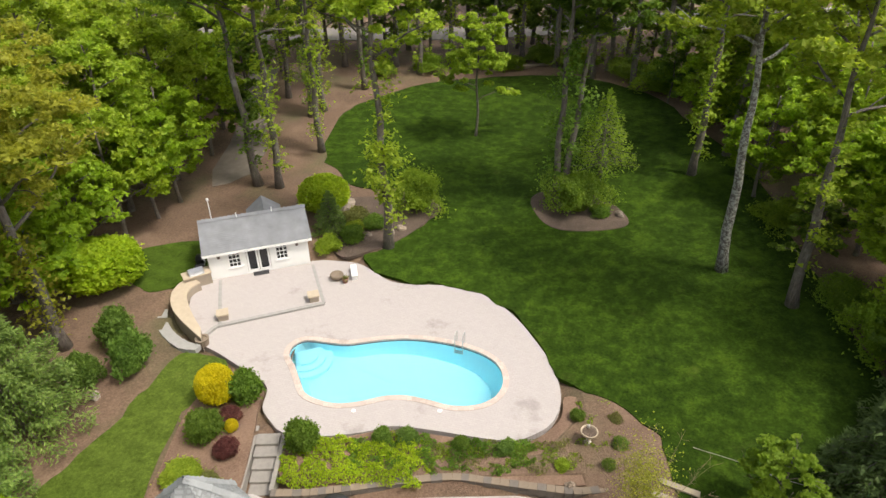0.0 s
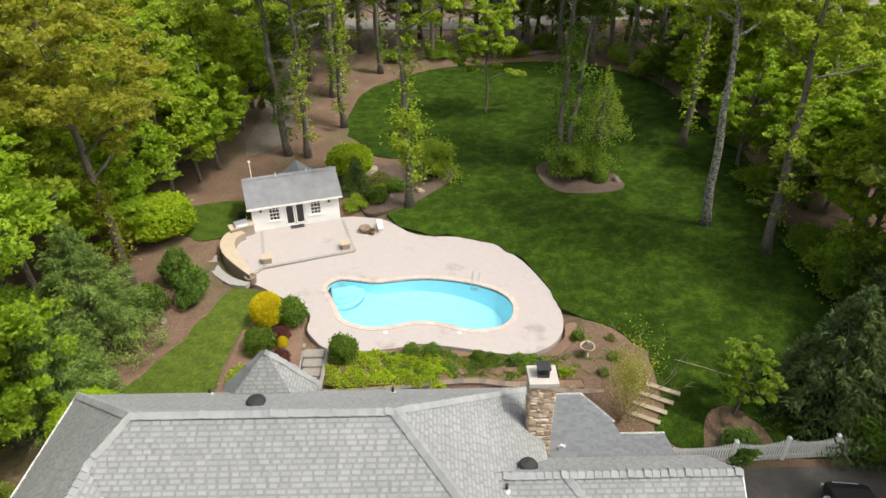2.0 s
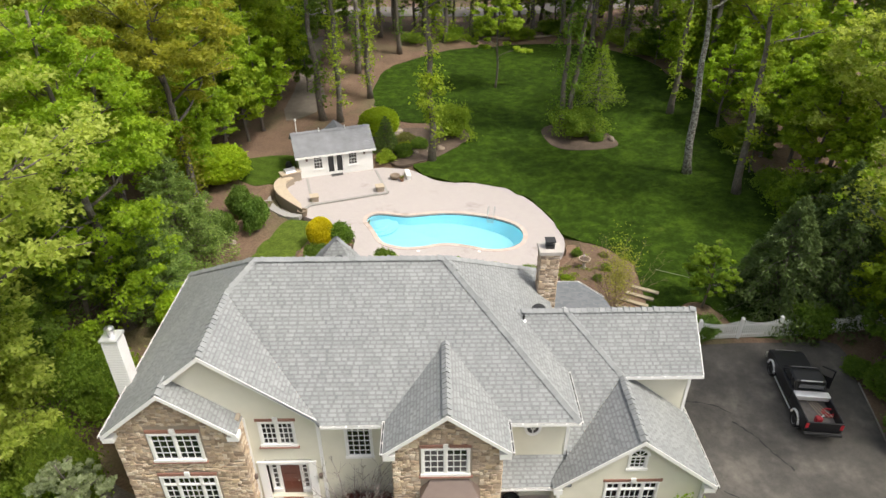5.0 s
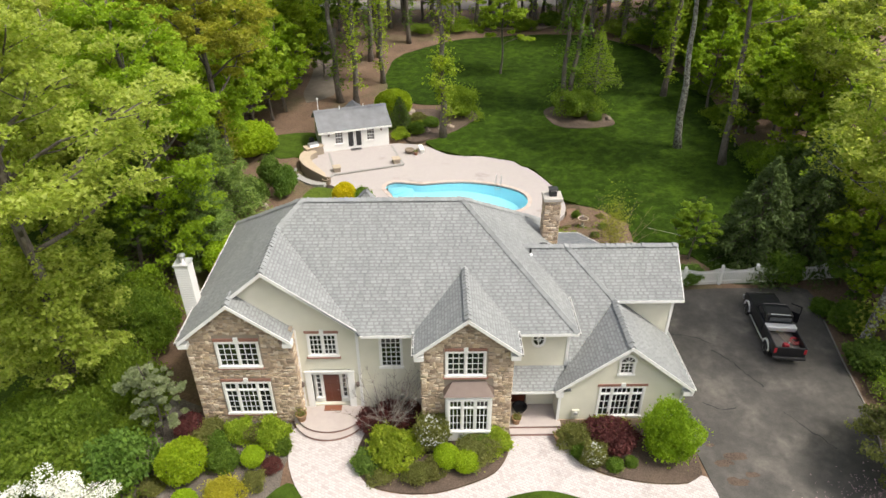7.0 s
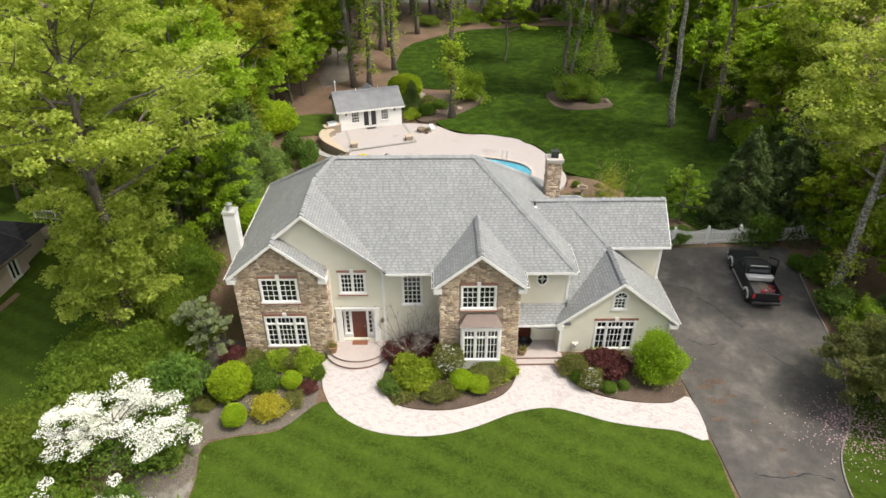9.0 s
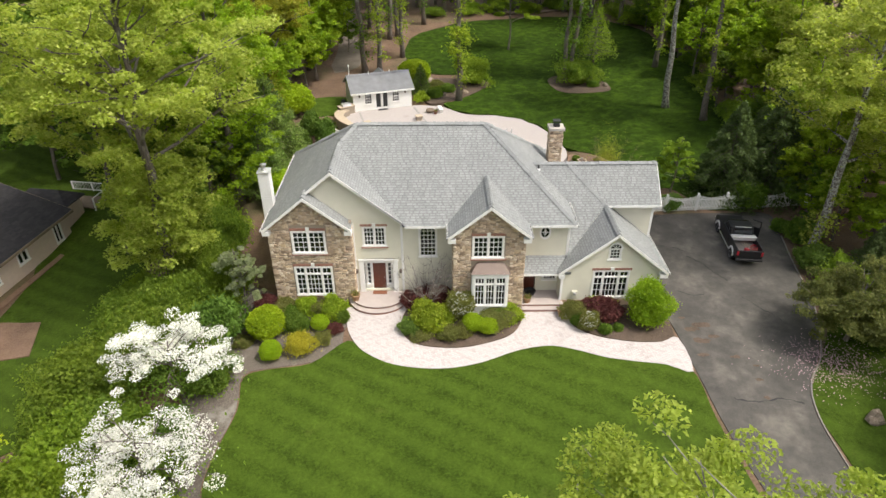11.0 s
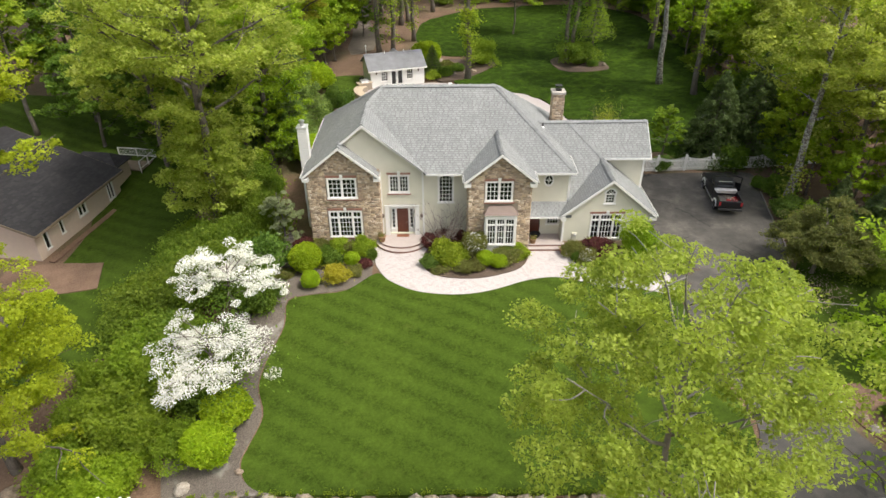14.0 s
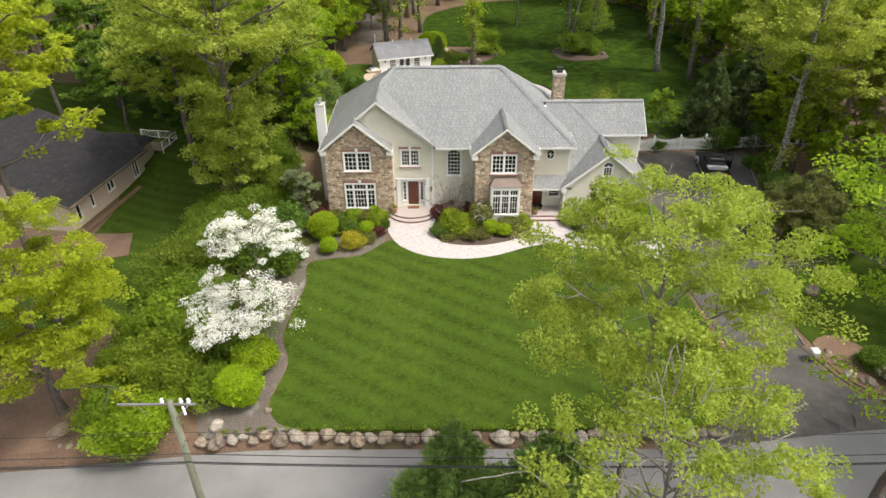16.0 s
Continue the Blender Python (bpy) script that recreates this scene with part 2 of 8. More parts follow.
def shingle_material(name, k):
    def build(N):
        a = N.ramp(N.island(), (0.0, (0.205 * k, 0.215 * k, 0.213 * k)), (1.0, (0.262 * k, 0.273 * k, 0.269 * k)))
        st = N.ramp(N.noise(0.3, 5, 0.6), (0.3, (0.88, 0.88, 0.89)), (0.7, (1.06, 1.06, 1.05)))
        run = N.ramp(N.noise(1.1, 6, 0.7, N.scaled(2.5, 0.5, 0.5)), (0.35, (0.93, 0.93, 0.93)), (0.68, (1.05, 1.05, 1.05)))
        c = N.mix(1.0, N.mix(1.0, a, st, 'MULTIPLY'), run, 'MULTIPLY')
        N.colour(N.mix(0.2, c, N.ramp(N.noise(45, 3, 0.7), (0.3, (0.1, 0.105, 0.104)), (0.7, (0.4, 0.41, 0.41)))))
        N.bump(N.noise(70, 3), 0.4, 0.01)
    return material(name, build, 0.9)


def _shingle_dark(N):
    a = N.ramp(N.island(), (0.0, (0.010, 0.0095, 0.011)), (0.6, (0.018, 0.017, 0.019)), (1.0, (0.032, 0.030, 0.031)))
    N.colour(N.mix(0.3, a, N.ramp(N.noise(1.2, 5), (0.3, (0.009, 0.009, 0.010)), (0.7, (0.032, 0.030, 0.030)))))
    N.bump(N.noise(60, 3), 0.4, 0.01)


def _stone(N):
    f = N.math('FRACT', N.math('ADD', N.math('MULTIPLY', N.object_random(), 7.3), N.math('MULTIPLY', N.island(), 5.1)))
    c = N.ramp(f, (0.0, (0.20, 0.14, 0.095)), (0.22, (0.42, 0.305, 0.20)), (0.45, (0.62, 0.485, 0.335)), (0.62, (0.40, 0.305, 0.225)), (0.8, (0.78, 0.67, 0.52)), (0.92, (0.58, 0.44, 0.27)), (1.0, (0.30, 0.22, 0.16)))
    N.colour(N.mix(0.25, c, N.ramp(N.noise(9, 6, 0.7), (0.3, (0.14, 0.1, 0.075)), (0.7, (0.5, 0.42, 0.33)))))
    N.bump(N.noise(14, 6, 0.7), 0.6, 0.03)


def _siding(N):
    w = N.ramp(N.noise(0.7, 5), (0.3, (0.60, 0.58, 0.47)), (0.7, (0.67, 0.645, 0.53)))
    N.colour(w)
    N.bump(N.noise(30, 3, co=N.scaled(0.3, 1, 4)), 0.15, 0.005)


def leaf_material(name, a, b, c, glow=0.56):
    """Leaves: colour differs from leaf to leaf and from clump to clump; some light passes through."""
    def build(N):
        f = N.ramp(N.island(), (0.0, a), (0.5, b), (1.0, c))
        g = N.ramp(N.noise(0.55, 3), (0.3, tuple(x * 0.68 for x in a)), (0.7, tuple(min(1, x * 1.15) for x in c)))
        col = N.mix(0.45, f, g)
        hsv = N.node("ShaderNodeHueSaturation")
        N.put(hsv.inputs["Hue"], N.math('ADD', N.math('MULTIPLY', N.object_random(), 0.012), 0.496))
        N.put(hsv.inputs["Value"], N.math('ADD', N.math('MULTIPLY', N.object_random(), 0.18), 0.92))
        N.put(hsv.inputs["Color"], col)
        col = hsv.outputs[0]
        N.colour(col)
        tr = N.node("ShaderNodeBsdfTranslucent")
        N.put(tr.inputs["Color"], N.mix(1.0, col, (1.40, 1.38, 0.95), 'MULTIPLY'))
        mx = N.node("ShaderNodeMixShader")
        mx.inputs[0].default_value = glow
        N.t.links.new(N.b.outputs[0], mx.inputs[1])
        N.t.links.new(tr.outputs[0], mx.inputs[2])
        N.t.links.new(mx.outputs[0], N.t.nodes["Material Output"].inputs[0])
        N.b.inputs["Specular IOR Level"].default_value = 0.25
    return material(name, build, 0.6)


def _bark(N):
    a = N.ramp(N.noise(4, 6, 0.7, N.scaled(3, 3, 0.5)), (0.3, (0.07, 0.055, 0.045)), (0.6, (0.17, 0.145, 0.12)), (0.8, (0.28, 0.25, 0.215)))
    N.colour(N.mix(N.ramp(N.noise(0.9, 4), (0.55, (0, 0, 0)), (0.7, (0.6, 0.6, 0.6))), a, (0.32, 0.31, 0.27)))
    N.bump(N.noise(12, 6, 0.7, N.scaled(3, 3, 0.5)), 0.9, 0.05)


def _glass(N):
    N.colour((0.012, 0.015, 0.018))
    N.b.inputs["Roughness"].default_value = 0.06
    N.b.inputs["Specular IOR Level"].default_value = 0.6


def _water(N):
    N.colour((0.86, 0.98, 1.0))
    N.b.inputs["Roughness"].default_value = 0.03
    N.b.inputs["Transmission Weight"].default_value = 1.0
    N.b.inputs["IOR"].default_value = 1.33
    N.bump(N.noise(2.5, 3), 0.06, 0.02)


GROUND = material("leaf_litter", _ground, 0.95)
MULCH = material("mulch", _mulch, 0.95)
DIRT = material("bare_soil", _dirt, 0.95)
BARK_MULCH = material("dry_bark_mulch", _bark, 0.95)
# tree shade is put into this colour, hence darker than the other lawns
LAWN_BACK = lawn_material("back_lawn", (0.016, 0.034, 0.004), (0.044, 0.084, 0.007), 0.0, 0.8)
LAWN_FRONT = lawn_material("front_lawn", (0.031, 0.056, 0.0065), (0.059, 0.097, 0.0115), 0.27)
LAWN_SIDE = lawn_material("olive_lawn", (0.048, 0.078, 0.010), (0.098, 0.138, 0.022), 0.1)
ASPHALT = material("asphalt", _asphalt, 0.9)
def _road(N):
    a = N.ramp(N.noise(0.2, 6, 0.6), (0.34, (0.15, 0.146, 0.14)), (0.68, (0.245, 0.237, 0.226)))
    N.colour(N.mix(0.25, a, N.ramp(N.noise(30, 3, 0.7), (0.3, (0.09, 0.09, 0.09)), (0.7, (0.3, 0.3, 0.29)))))
    N.bump(N.noise(60, 4, 0.7), 0.4, 0.01)


ROAD_ASPHALT = material("worn_street_asphalt", _road, 0.9)
PAVER = paver_material("pale_paver", (0.425, 0.384, 0.363), (0.388, 0.35, 0.33), 0.3, 0.15, 0.3, 0.035)
WALK_PAVER = paver_material("walk_paver", (0.53, 0.49, 0.475), (0.38, 0.345, 0.33), 0.22, 0.15, 0.5, 0.09, (0.33, 0.25, 0.23))
COPING = paver_material("pink_coping", (0.54, 0.44, 0.38), (0.47, 0.385, 0.34), 0.3, 0.3)
SHINGLE = shingle_material("grey_shingle", 1.10)
SHINGLE_LOW = shingle_material("dark_grey_shingle_blend", 0.80)
SHINGLE_MID = material("blue_grey_shingle", lambda N: N.colour(N.mix(N.island(), (0.12, 0.13, 0.138), (0.165, 0.175, 0.182))), 0.85)
SHINGLE_DARK = material("dark_shingle", _shingle_dark, 0.9)
STONE = material("tan_fieldstone", _stone, 0.85)
MORTAR = plain("mortar", (0.29, 0.24, 0.185), 0.95)
SIDING = material("cream_siding", _siding, 0.6)
WHITE = plain("white_paint", (0.77, 0.765, 0.735), 0.45, vary=0.04)
VINYL = plain("white_vinyl", (0.78, 0.78, 0.76), 0.4, vary=0.06)
BRICK = plain("red_brick", (0.30, 0.15, 0.11), 0.9, vary=0.25, scale=8)
STEP = plain("pink_bluestone", (0.42, 0.365, 0.335), 0.85, vary=0.12)
GLASS = material("dark_window_glass", _glass, 0.06)
DOOR_RED = plain("mahogany_door", (0.11, 0.028, 0.014), 0.35, vary=0.25, scale=2)
BARK = material("bark", _bark, 0.95)
BLACK = plain("black_paint", (0.010, 0.010, 0.012), 0.4, vary=0.2)
BLACK_MATTE = plain("black_plastic", (0.02, 0.02, 0.021), 0.6, vary=0.3)
METAL = plain("bare_metal", (0.55, 0.55, 0.55), 0.35, 0.9)
ALU = plain("aluminium", (0.75, 0.75, 0.75), 0.4, 0.6)
COPPER = plain("brown_copper", (0.16, 0.12, 0.10), 0.5, 0.3, 0.2)
CONCRETE = plain("concrete", (0.42, 0.39, 0.35), 0.9, vary=0.2)
POOL_LINER = plain("pale_blue_plaster", (0.42, 0.87, 0.98), 0.6, vary=0.03)
GREYWOOD = plain("weathered_grey_planks", (0.34, 0.33, 0.31), 0.9, vary=0.25)
COVER_BLUE = plain("pale_blue_cover", (0.42, 0.56, 0.66), 0.6)
POOL_TILE = plain("dark_waterline_tile", (0.05, 0.09, 0.14), 0.3, vary=0.3)
WATER = material("water", _water, 0.03)
TERRACOTTA = plain("terracotta", (0.36, 0.22, 0.12), 0.85, vary=0.2)
TAN_STONE = plain("tan_cap_stone", (0.45, 0.37, 0.27), 0.85, vary=0.18)
def _rock(N):
    c = N.ramp(N.object_random(), (0.0, (0.22, 0.19, 0.16)), (0.35, (0.36, 0.29, 0.22)), (0.7, (0.42, 0.37, 0.31)), (1.0, (0.50, 0.47, 0.42)))
    d = N.ramp(N.noise(2.6, 7, 0.7), (0.35, (0.48, 0.45, 0.41)), (0.68, (1.0, 0.96, 0.91)))
    N.colour(N.mix(1.0, c, d, 'MULTIPLY'))
    N.bump(N.noise(7, 6, 0.7), 0.8, 0.06)


ROCK = material("pale_boulder", _rock, 0.9)
WOOD = plain("weathered_wood", (0.20, 0.155, 0.11), 0.85, vary=0.3)
RED = plain("red_plastic", (0.42, 0.02, 0.03), 0.4)
TRACK = plain("worn_track", (0.16, 0.135, 0.108), 0.95, vary=0.45, scale=1.2)
GRAVEL = plain("grey_gravel", (0.20, 0.18, 0.155), 0.95, vary=0.3, scale=2)
BEIGE = plain("tan_stucco", (0.58, 0.47, 0.385), 0.9, vary=0.1)

# ---- ground, lawns, paving ----
def _axis(lo, hi, mid_lo, mid_hi, fine, coarse):
    a, c = [], lo
    while c < hi:
        a.append(c)
        c += fine if mid_lo <= c < mid_hi else coarse
    return a + [hi]


def build_ground():
    rim = ring_out(DECK, 0.9)

    def under(x, y):
        # the soil lies lower under the pool deck and the lower patio
        inside = False
        for (ax, ay), (bx, by) in zip(rim, rim[1:] + rim[:1]):
            if (ay > y) != (by > y) and x < ax + (bx - ax) * (y - ay) / (by - ay):
                inside = not inside
        return 0.4 if inside or (-6 < x < 10.6 and 11 < y < 17.4) else 0.0
    xs = _axis(-900, 900, -60, 70, 1.0, 28.0)
    ys = _axis(-700, 1500, -60, 110, 1.0, 28.0)
    def soil(x, y):
        if -6.5 < x < -3.9 and 16.5 < y < 20.5:
            return 0.36
        return min(gz(x, y), 0.36) if -6.6 < x < 10.8 and 11.5 < y < 17.4 else gz(x, y) - under(x, y)
    v = [(x, y, soil(x, y) - 0.1 * max(0, min(1, (y - 170) / 100)) + (0.05 * noise.noise((x * .3, y * .3, 0)) if -60 < x < 70 and y > 12 else 0)) for y in ys for x in xs]
    n = len(xs)
    f = []
    for j in range(len(ys) - 1):
        for i in range(n - 1):
            cx, cy = (xs[i] + xs[i + 1]) / 2, (ys[j] + ys[j + 1]) / 2
            if -5.3 < cx < 8.6 and 22 < cy < 29.4:
                continue
            if -13 < cx < 6 and 1.6 < cy < 11:
                continue
            f.append((j * n + i, j * n + i + 1, (j + 1) * n + i + 1, (j + 1) * n + i))
    me = bpy.data.meshes.new("ground")
    me.from_pydata(v, [], f)
    me.materials.append(GROUND)
    return tagged(new("ground", me), "brown woodland soil with leaf litter", "ground", kind="structure")


POOL = smooth_ring([(-5.2, 27.2), (-5.05, 28.1), (-4.3, 28.55), (-2.6, 28.2), (-1.6, 28.1), (0.2, 28.4), (2.0, 28.5), (3.8, 28.2), (5.5, 27.6), (6.8, 26.8), (7.5, 25.9), (7.7, 24.9),
                    (7.5, 23.9), (6.9, 23.1), (5.9, 22.65), (4.6, 22.65), (3.4, 23.1), (2.1, 23.5), (0.8, 23.5), (-0.4, 23.15), (-1.7, 23.0), (-2.8, 23.3), (-3.7, 23.9), (-4.2, 25.0), (-4.7, 26.2)], 3)
DECK = smooth_ring([(-13.4, 34.6), (-9, 36.2), (-5.3, 37.7), (-3.3, 37.6), (-1.8, 37.2), (-0.7, 36.2), (0.6, 34.9), (2.2, 34.4), (4.6, 34.2), (6.6, 33.5), (8.0, 32.1), (9.2, 30.2), (10.1, 27.9), (10.7, 25.9), (10.85, 23.9), (10.6, 22.4),
                    (9.9, 21.2), (8.9, 20.5), (7.8, 20.1), (6.3, 20.3), (4.6, 20.7), (2.8, 21.1), (1.3, 21.3), (-0.2, 20.9), (-2.6, 20.7), (-4.4, 21.0), (-5.3, 21.9), (-5.9, 22.9), (-5.9, 24.2), (-6.5, 25.1), (-8.2, 26.4), (-9.6, 27.5), (-11.2, 28.7), (-13, 31.5)], 3)


def ring_out(ring, d):
    """The outline moved outwards by d (for an outline that runs clockwise or not alike)."""
    n = len(ring)
    area = sum(ring[i][0] * ring[(i + 1) % n][1] - ring[(i + 1) % n][0] * ring[i][1] for i in range(n))
    s = 1 if area > 0 else -1
    out = []
    for i in range(n):
        a, b = Vector(ring[i - 1]), Vector(ring[(i + 1) % n])
        t = (b - a).normalized()
        out.append((ring[i][0] + s * d * t.y, ring[i][1] - s * d * t.x))
    return out


build_ground()
tagged(sheet("pool_deck", DECK, 0.0, PAVER, level=1.10, depth=0.6, holes=[ring_out(POOL, 0.32)]), "pale pinkish stone paver pool deck with grey stains", "patio", kind="structure")
tagged(sheet("pool_coping", ring_out(POOL, 0.34), 0.0, COPING, level=1.13, depth=0.12, holes=[ring_out(POOL, -0.02)]), "peach brick coping round the pool", "coping", kind="structure")


def build_pool():
    n = len(POOL)
    pool = thing("swimming_pool", (1.2, 25.6, 0), "kidney-shaped swimming pool with bright turquoise water", "pool")
    cx, cy = 1.2, 25.6
    loc = [(x - cx, y - cy) for x, y in POOL]
    w = Mesh()
    w.add([(x, y, 1.12) for x, y in loc] + [(x, y, 0.88) for x, y in loc], [(i, (i + 1) % n, (i + 1) % n + n, i + n) for i in range(n)])
    part("waterline_tile", w, POOL_TILE, pool, "dark blue waterline tile")
    b = Mesh()
    rings = [(1.0, 0.88), (0.97, 0.2), (0.9, -0.35)]
    for s, z in rings:
        b.v += [(x * s, y * s, z - (0.7 * max(0, (x + 1) / 6) if z < 0 else 0)) for x, y in loc]
    b.f += [(r * n + i, r * n + (i + 1) % n, (r + 1) * n + (i + 1) % n, (r + 1) * n + i) for r in range(2) for i in range(n)]
    c = len(b.v)
    b.v.append((0, 0, -0.6))
    b.f += [(2 * n + i, 2 * n + (i + 1) % n, c) for i in range(n)]
    part("basin", b, POOL_LINER, pool)
    s = sheet("water", loc, 0, WATER, level=0.95, depth=0.01)
    s.parent = pool
    tagged(s, "clear turquoise pool water")
    # round entry steps at the shallow end
    for k, (r, z) in enumerate(((0.8, 0.6), (1.25, 0.38), (1.7, 0.16))):
        st = Mesh()
        st.v = [(-5.5 + r * math.cos(a), 1.9 + r * math.sin(a), zz) for zz in (z, z - 0.3) for a in [math.radians(-100 + 12.5 * j) for j in range(13)]]
        st.v += [(-6.2, 2.2, z), (-6.2, 2.2, z - 0.3)]
        st.f = [(j, j + 1, j + 14, j + 13) for j in range(12)] + [(26, j + 1, j) for j in range(12)]
        part("entry_step", st, POOL_LINER, pool)
    # ladder
    for dx in (-0.25, 0.25):
        l = Mesh()
        l.tube(smooth_line([(dx, 0.45, 1.13), (dx, 0.42, 1.9), (dx, 0.2, 2.05), (dx, -0.12, 1.9), (dx, -0.15, 0.4)], 4), 0.025, 6)
        part("ladder_rail", l, METAL, pool, m=pose(4.05, 2.05, 0, 0, 0, -16))
    for z in (0.75, 0.5):
        l = Mesh().box(-0.25, 0.25, -0.2, -0.1, z, z + 0.03)
        part("ladder_step", l, METAL, pool, m=pose(4.05, 2.05, 0, 0, 0, -16))
    for x, y in ((-0.8, 22.45), (3.95, 22.3)):
        tagged(part("skimmer_lid", Mesh().lathe([(0.13, 0.0), (0.13, 0.025), (0.1, 0.03)], 14), WHITE, None, "round white plastic skimmer lid in the deck", m=pose(x, y, 1.1)), category="lid")


build_pool()
BACK_LAWN = [(10.9, 24.6), (10.6, 26.5), (9.9, 28.7), (8.8, 31.0), (7.5, 32.7), (5.8, 33.9), (3.5, 34.4), (1.4, 34.7), (-0.4, 36.2), (-1.5, 38.3), (0.7, 40.0), (3.5, 43.5), (4.4, 46), (2, 49), (-3, 49.5), (-5.5, 53.5), (-7.0, 57.5), (-6.7, 66.7), (-3.9, 72.0), (2.9, 78.0), (12, 80), (22, 78), (29, 70), (31, 60), (32, 50), (31.5, 42), (30, 34), (29, 26), (28.5, 20), (27.6, 14.5), (26.5, 12.8), (20.6, 12.7), (20.2, 14.6), (18.6, 15.8), (17.0, 14.8), (16.4, 12.9), (15.2, 13.0), (14.2, 14.6), (15.2, 15.6), (15.2, 17.6), (15.4, 19.1), (15.0, 20.6), (13.8, 22.4), (12.2, 23.4)]
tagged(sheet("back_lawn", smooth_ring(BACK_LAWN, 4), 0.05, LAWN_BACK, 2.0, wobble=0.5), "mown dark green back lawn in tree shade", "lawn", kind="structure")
tagged(sheet("side_lawn", smooth_ring([(-8.6, 26.0), (-10.2, 22.5), (-10.4, 17), (-10.6, 13.2), (-14, 12.4), (-16.2, 13.6), (-15.8, 17.2), (-14.9, 19.2), (-13.8, 21.6), (-12.8, 24.6), (-12.2, 26.6), (-11.2, 27.6)], 4), 0.05, LAWN_SIDE, 2.0, wobble=0.3), "short olive-green lawn strip beside the pool", "lawn", kind="structure")
tagged(sheet("side_lawn", smooth_ring([(-13.2, 36.5), (-13.4, 40.5), (-18.5, 40), (-19.3, 37), (-17, 34.6), (-15.2, 34.2)], 4), 0.05, LAWN_FRONT, 2.0, wobble=0.3), "small lawn patch beside the pool house", "lawn", kind="structure")
FRONT_LAWN = [(-8.4, -4.3), (-7.0, -5.6), (-3.3, -6.6), (0.5, -6.0), (3.9, -4.8), (6.8, -5.1), (10.2, -6.1), (13.3, -7.0), (13.7, -11), (14.2, -15), (14.6, -18.5), (13, -21.8), (6, -22.25), (-0.9, -22.3), (-7.0, -22.35), (-12.5, -22.2), (-14.2, -21.7), (-14.9, -20.4),
              (-14.7, -19.2), (-14.3, -17.2), (-15.0, -15.1), (-14.9, -13.0), (-14.3, -10.0), (-14.5, -7.6), (-13, -6.9), (-10.5, -6.4)]
tagged(sheet("front_lawn", smooth_ring(FRONT_LAWN, 4), 0.05, LAWN_FRONT, 1.5), "striped bright green mown front lawn", "lawn", kind="structure")
tagged(sheet("neighbour_lawn", smooth_ring([(-24.5, -9), (-25, -2), (-26, 6), (-25.5, 14), (-27, 22), (-33, 30), (-42, 32), (-60, 34), (-60, 20), (-40, 14), (-36, 8), (-35, 2), (-36, -8), (-40, -14), (-33, -14), (-28, -12)], 4), 0.05, LAWN_FRONT, 2.5), "shady green lawn of the neighbouring garden", "lawn", kind="structure")
tagged(sheet("side_lawn", smooth_ring([(19.9, -9.6), (19.8, -13), (20.3, -16.4), (22.5, -20.6), (30, -20.6), (34, -14), (33, -6), (28, -2.6), (25.2, -2.2), (22.7, -5.4)], 4), 0.05, LAWN_FRONT, 2.0), "shady lawn beyond the driveway", "lawn", kind="structure")
WALK = [(-8.5, -3.3), (-7.7, -4.9), (-6.6, -5.9), (-5.2, -6.6), (-3.3, -6.95), (-1.4, -6.9), (0.5, -6.4), (2.5, -5.5), (3.9, -5.1), (5.2, -5.0), (6.8, -5.5), (8.3, -6.1), (10.2, -6.5), (12.0, -6.8), (13.5, -7.4), (13.5, -4.3), (12.3, -4.7), (10.7, -4.7), (9.1, -4.4),
        (7.8, -3.9), (6.8, -3.0), (6.5, -1.8), (6.4, -0.9), (3.5, -0.9), (3.4, -1.6), (3.2, -2.7), (2.4, -3.9), (1.0, -4.6), (-0.7, -5.1), (-2.4, -5.1), (-3.7, -4.8), (-4.5, -4.2), (-4.9, -3.3), (-4.95, -2), (-4.9, -0.6), (-8.6, -0.6), (-8.7, -2)]
tagged(sheet("front_walk", smooth_ring(WALK, 3), 0.07, WALK_PAVER, 2.0), "curving pale cobble paver front walk", "walkway", kind="structure")
DRIVE = [(13.6, -4.2), (13.4, -0.9), (13.3, 4), (13.35, 9), (14.5, 11.2), (18, 11.9), (23, 12), (26.6, 11.8), (26.2, 8.5), (25.4, 5), (24.7, 1.5), (24.0, -1.5), (22.1, -6.0), (20.2, -8.6), (19.5, -11.1), (19.5, -14), (19.6, -16.5), (19.9, -18.6), (21.2, -20.8), (23.5, -22.3), (23.5, -23.15), (11.2, -23.15),
         (12.2, -22.2), (14.2, -20.3), (15.0, -17.9), (14.4, -14), (13.95, -10.9), (13.7, -7.5)]
tagged(sheet("driveway", smooth_ring(DRIVE, 3), 0.055, ASPHALT, 1.0), "grey weathered asphalt driveway with tar cracks", "driveway", kind="structure")
ROAD = [(-160, -23.4), (-27, -23.1), (-19, -23.0), (-5, -23.05), (10, -23.2), (24, -23.0), (160, -22.6), (160, -29.2), (20, -29.2), (-160, -29.4)]
tagged(sheet("road", ROAD, 0.07, ROAD_ASPHALT, 2.0), "grey asphalt street", "road", kind="structure")
tagged(sheet("far_road", [(-60, 104), (-20, 100), (30, 98), (90, 104), (90, 111), (30, 106), (-20, 108), (-60, 113)], 0.06, GRAVEL, 8.0), "pale road beyond the woods", "road", kind="structure")
tagged(sheet("gravel_path", [(-16.4, 50.5), (-14.8, 50.8), (-13.4, 52.5), (-13.4, 58), (-14.3, 64), (-15.2, 72), (-16.8, 86), (-21.0, 86), (-19.6, 76), (-18.4, 68), (-17.4, 60), (-17.0, 54)], 0.05, TRACK, 1.0, wobble=0.9), "worn grey-brown gravel track under the trees", "path", kind="structure")
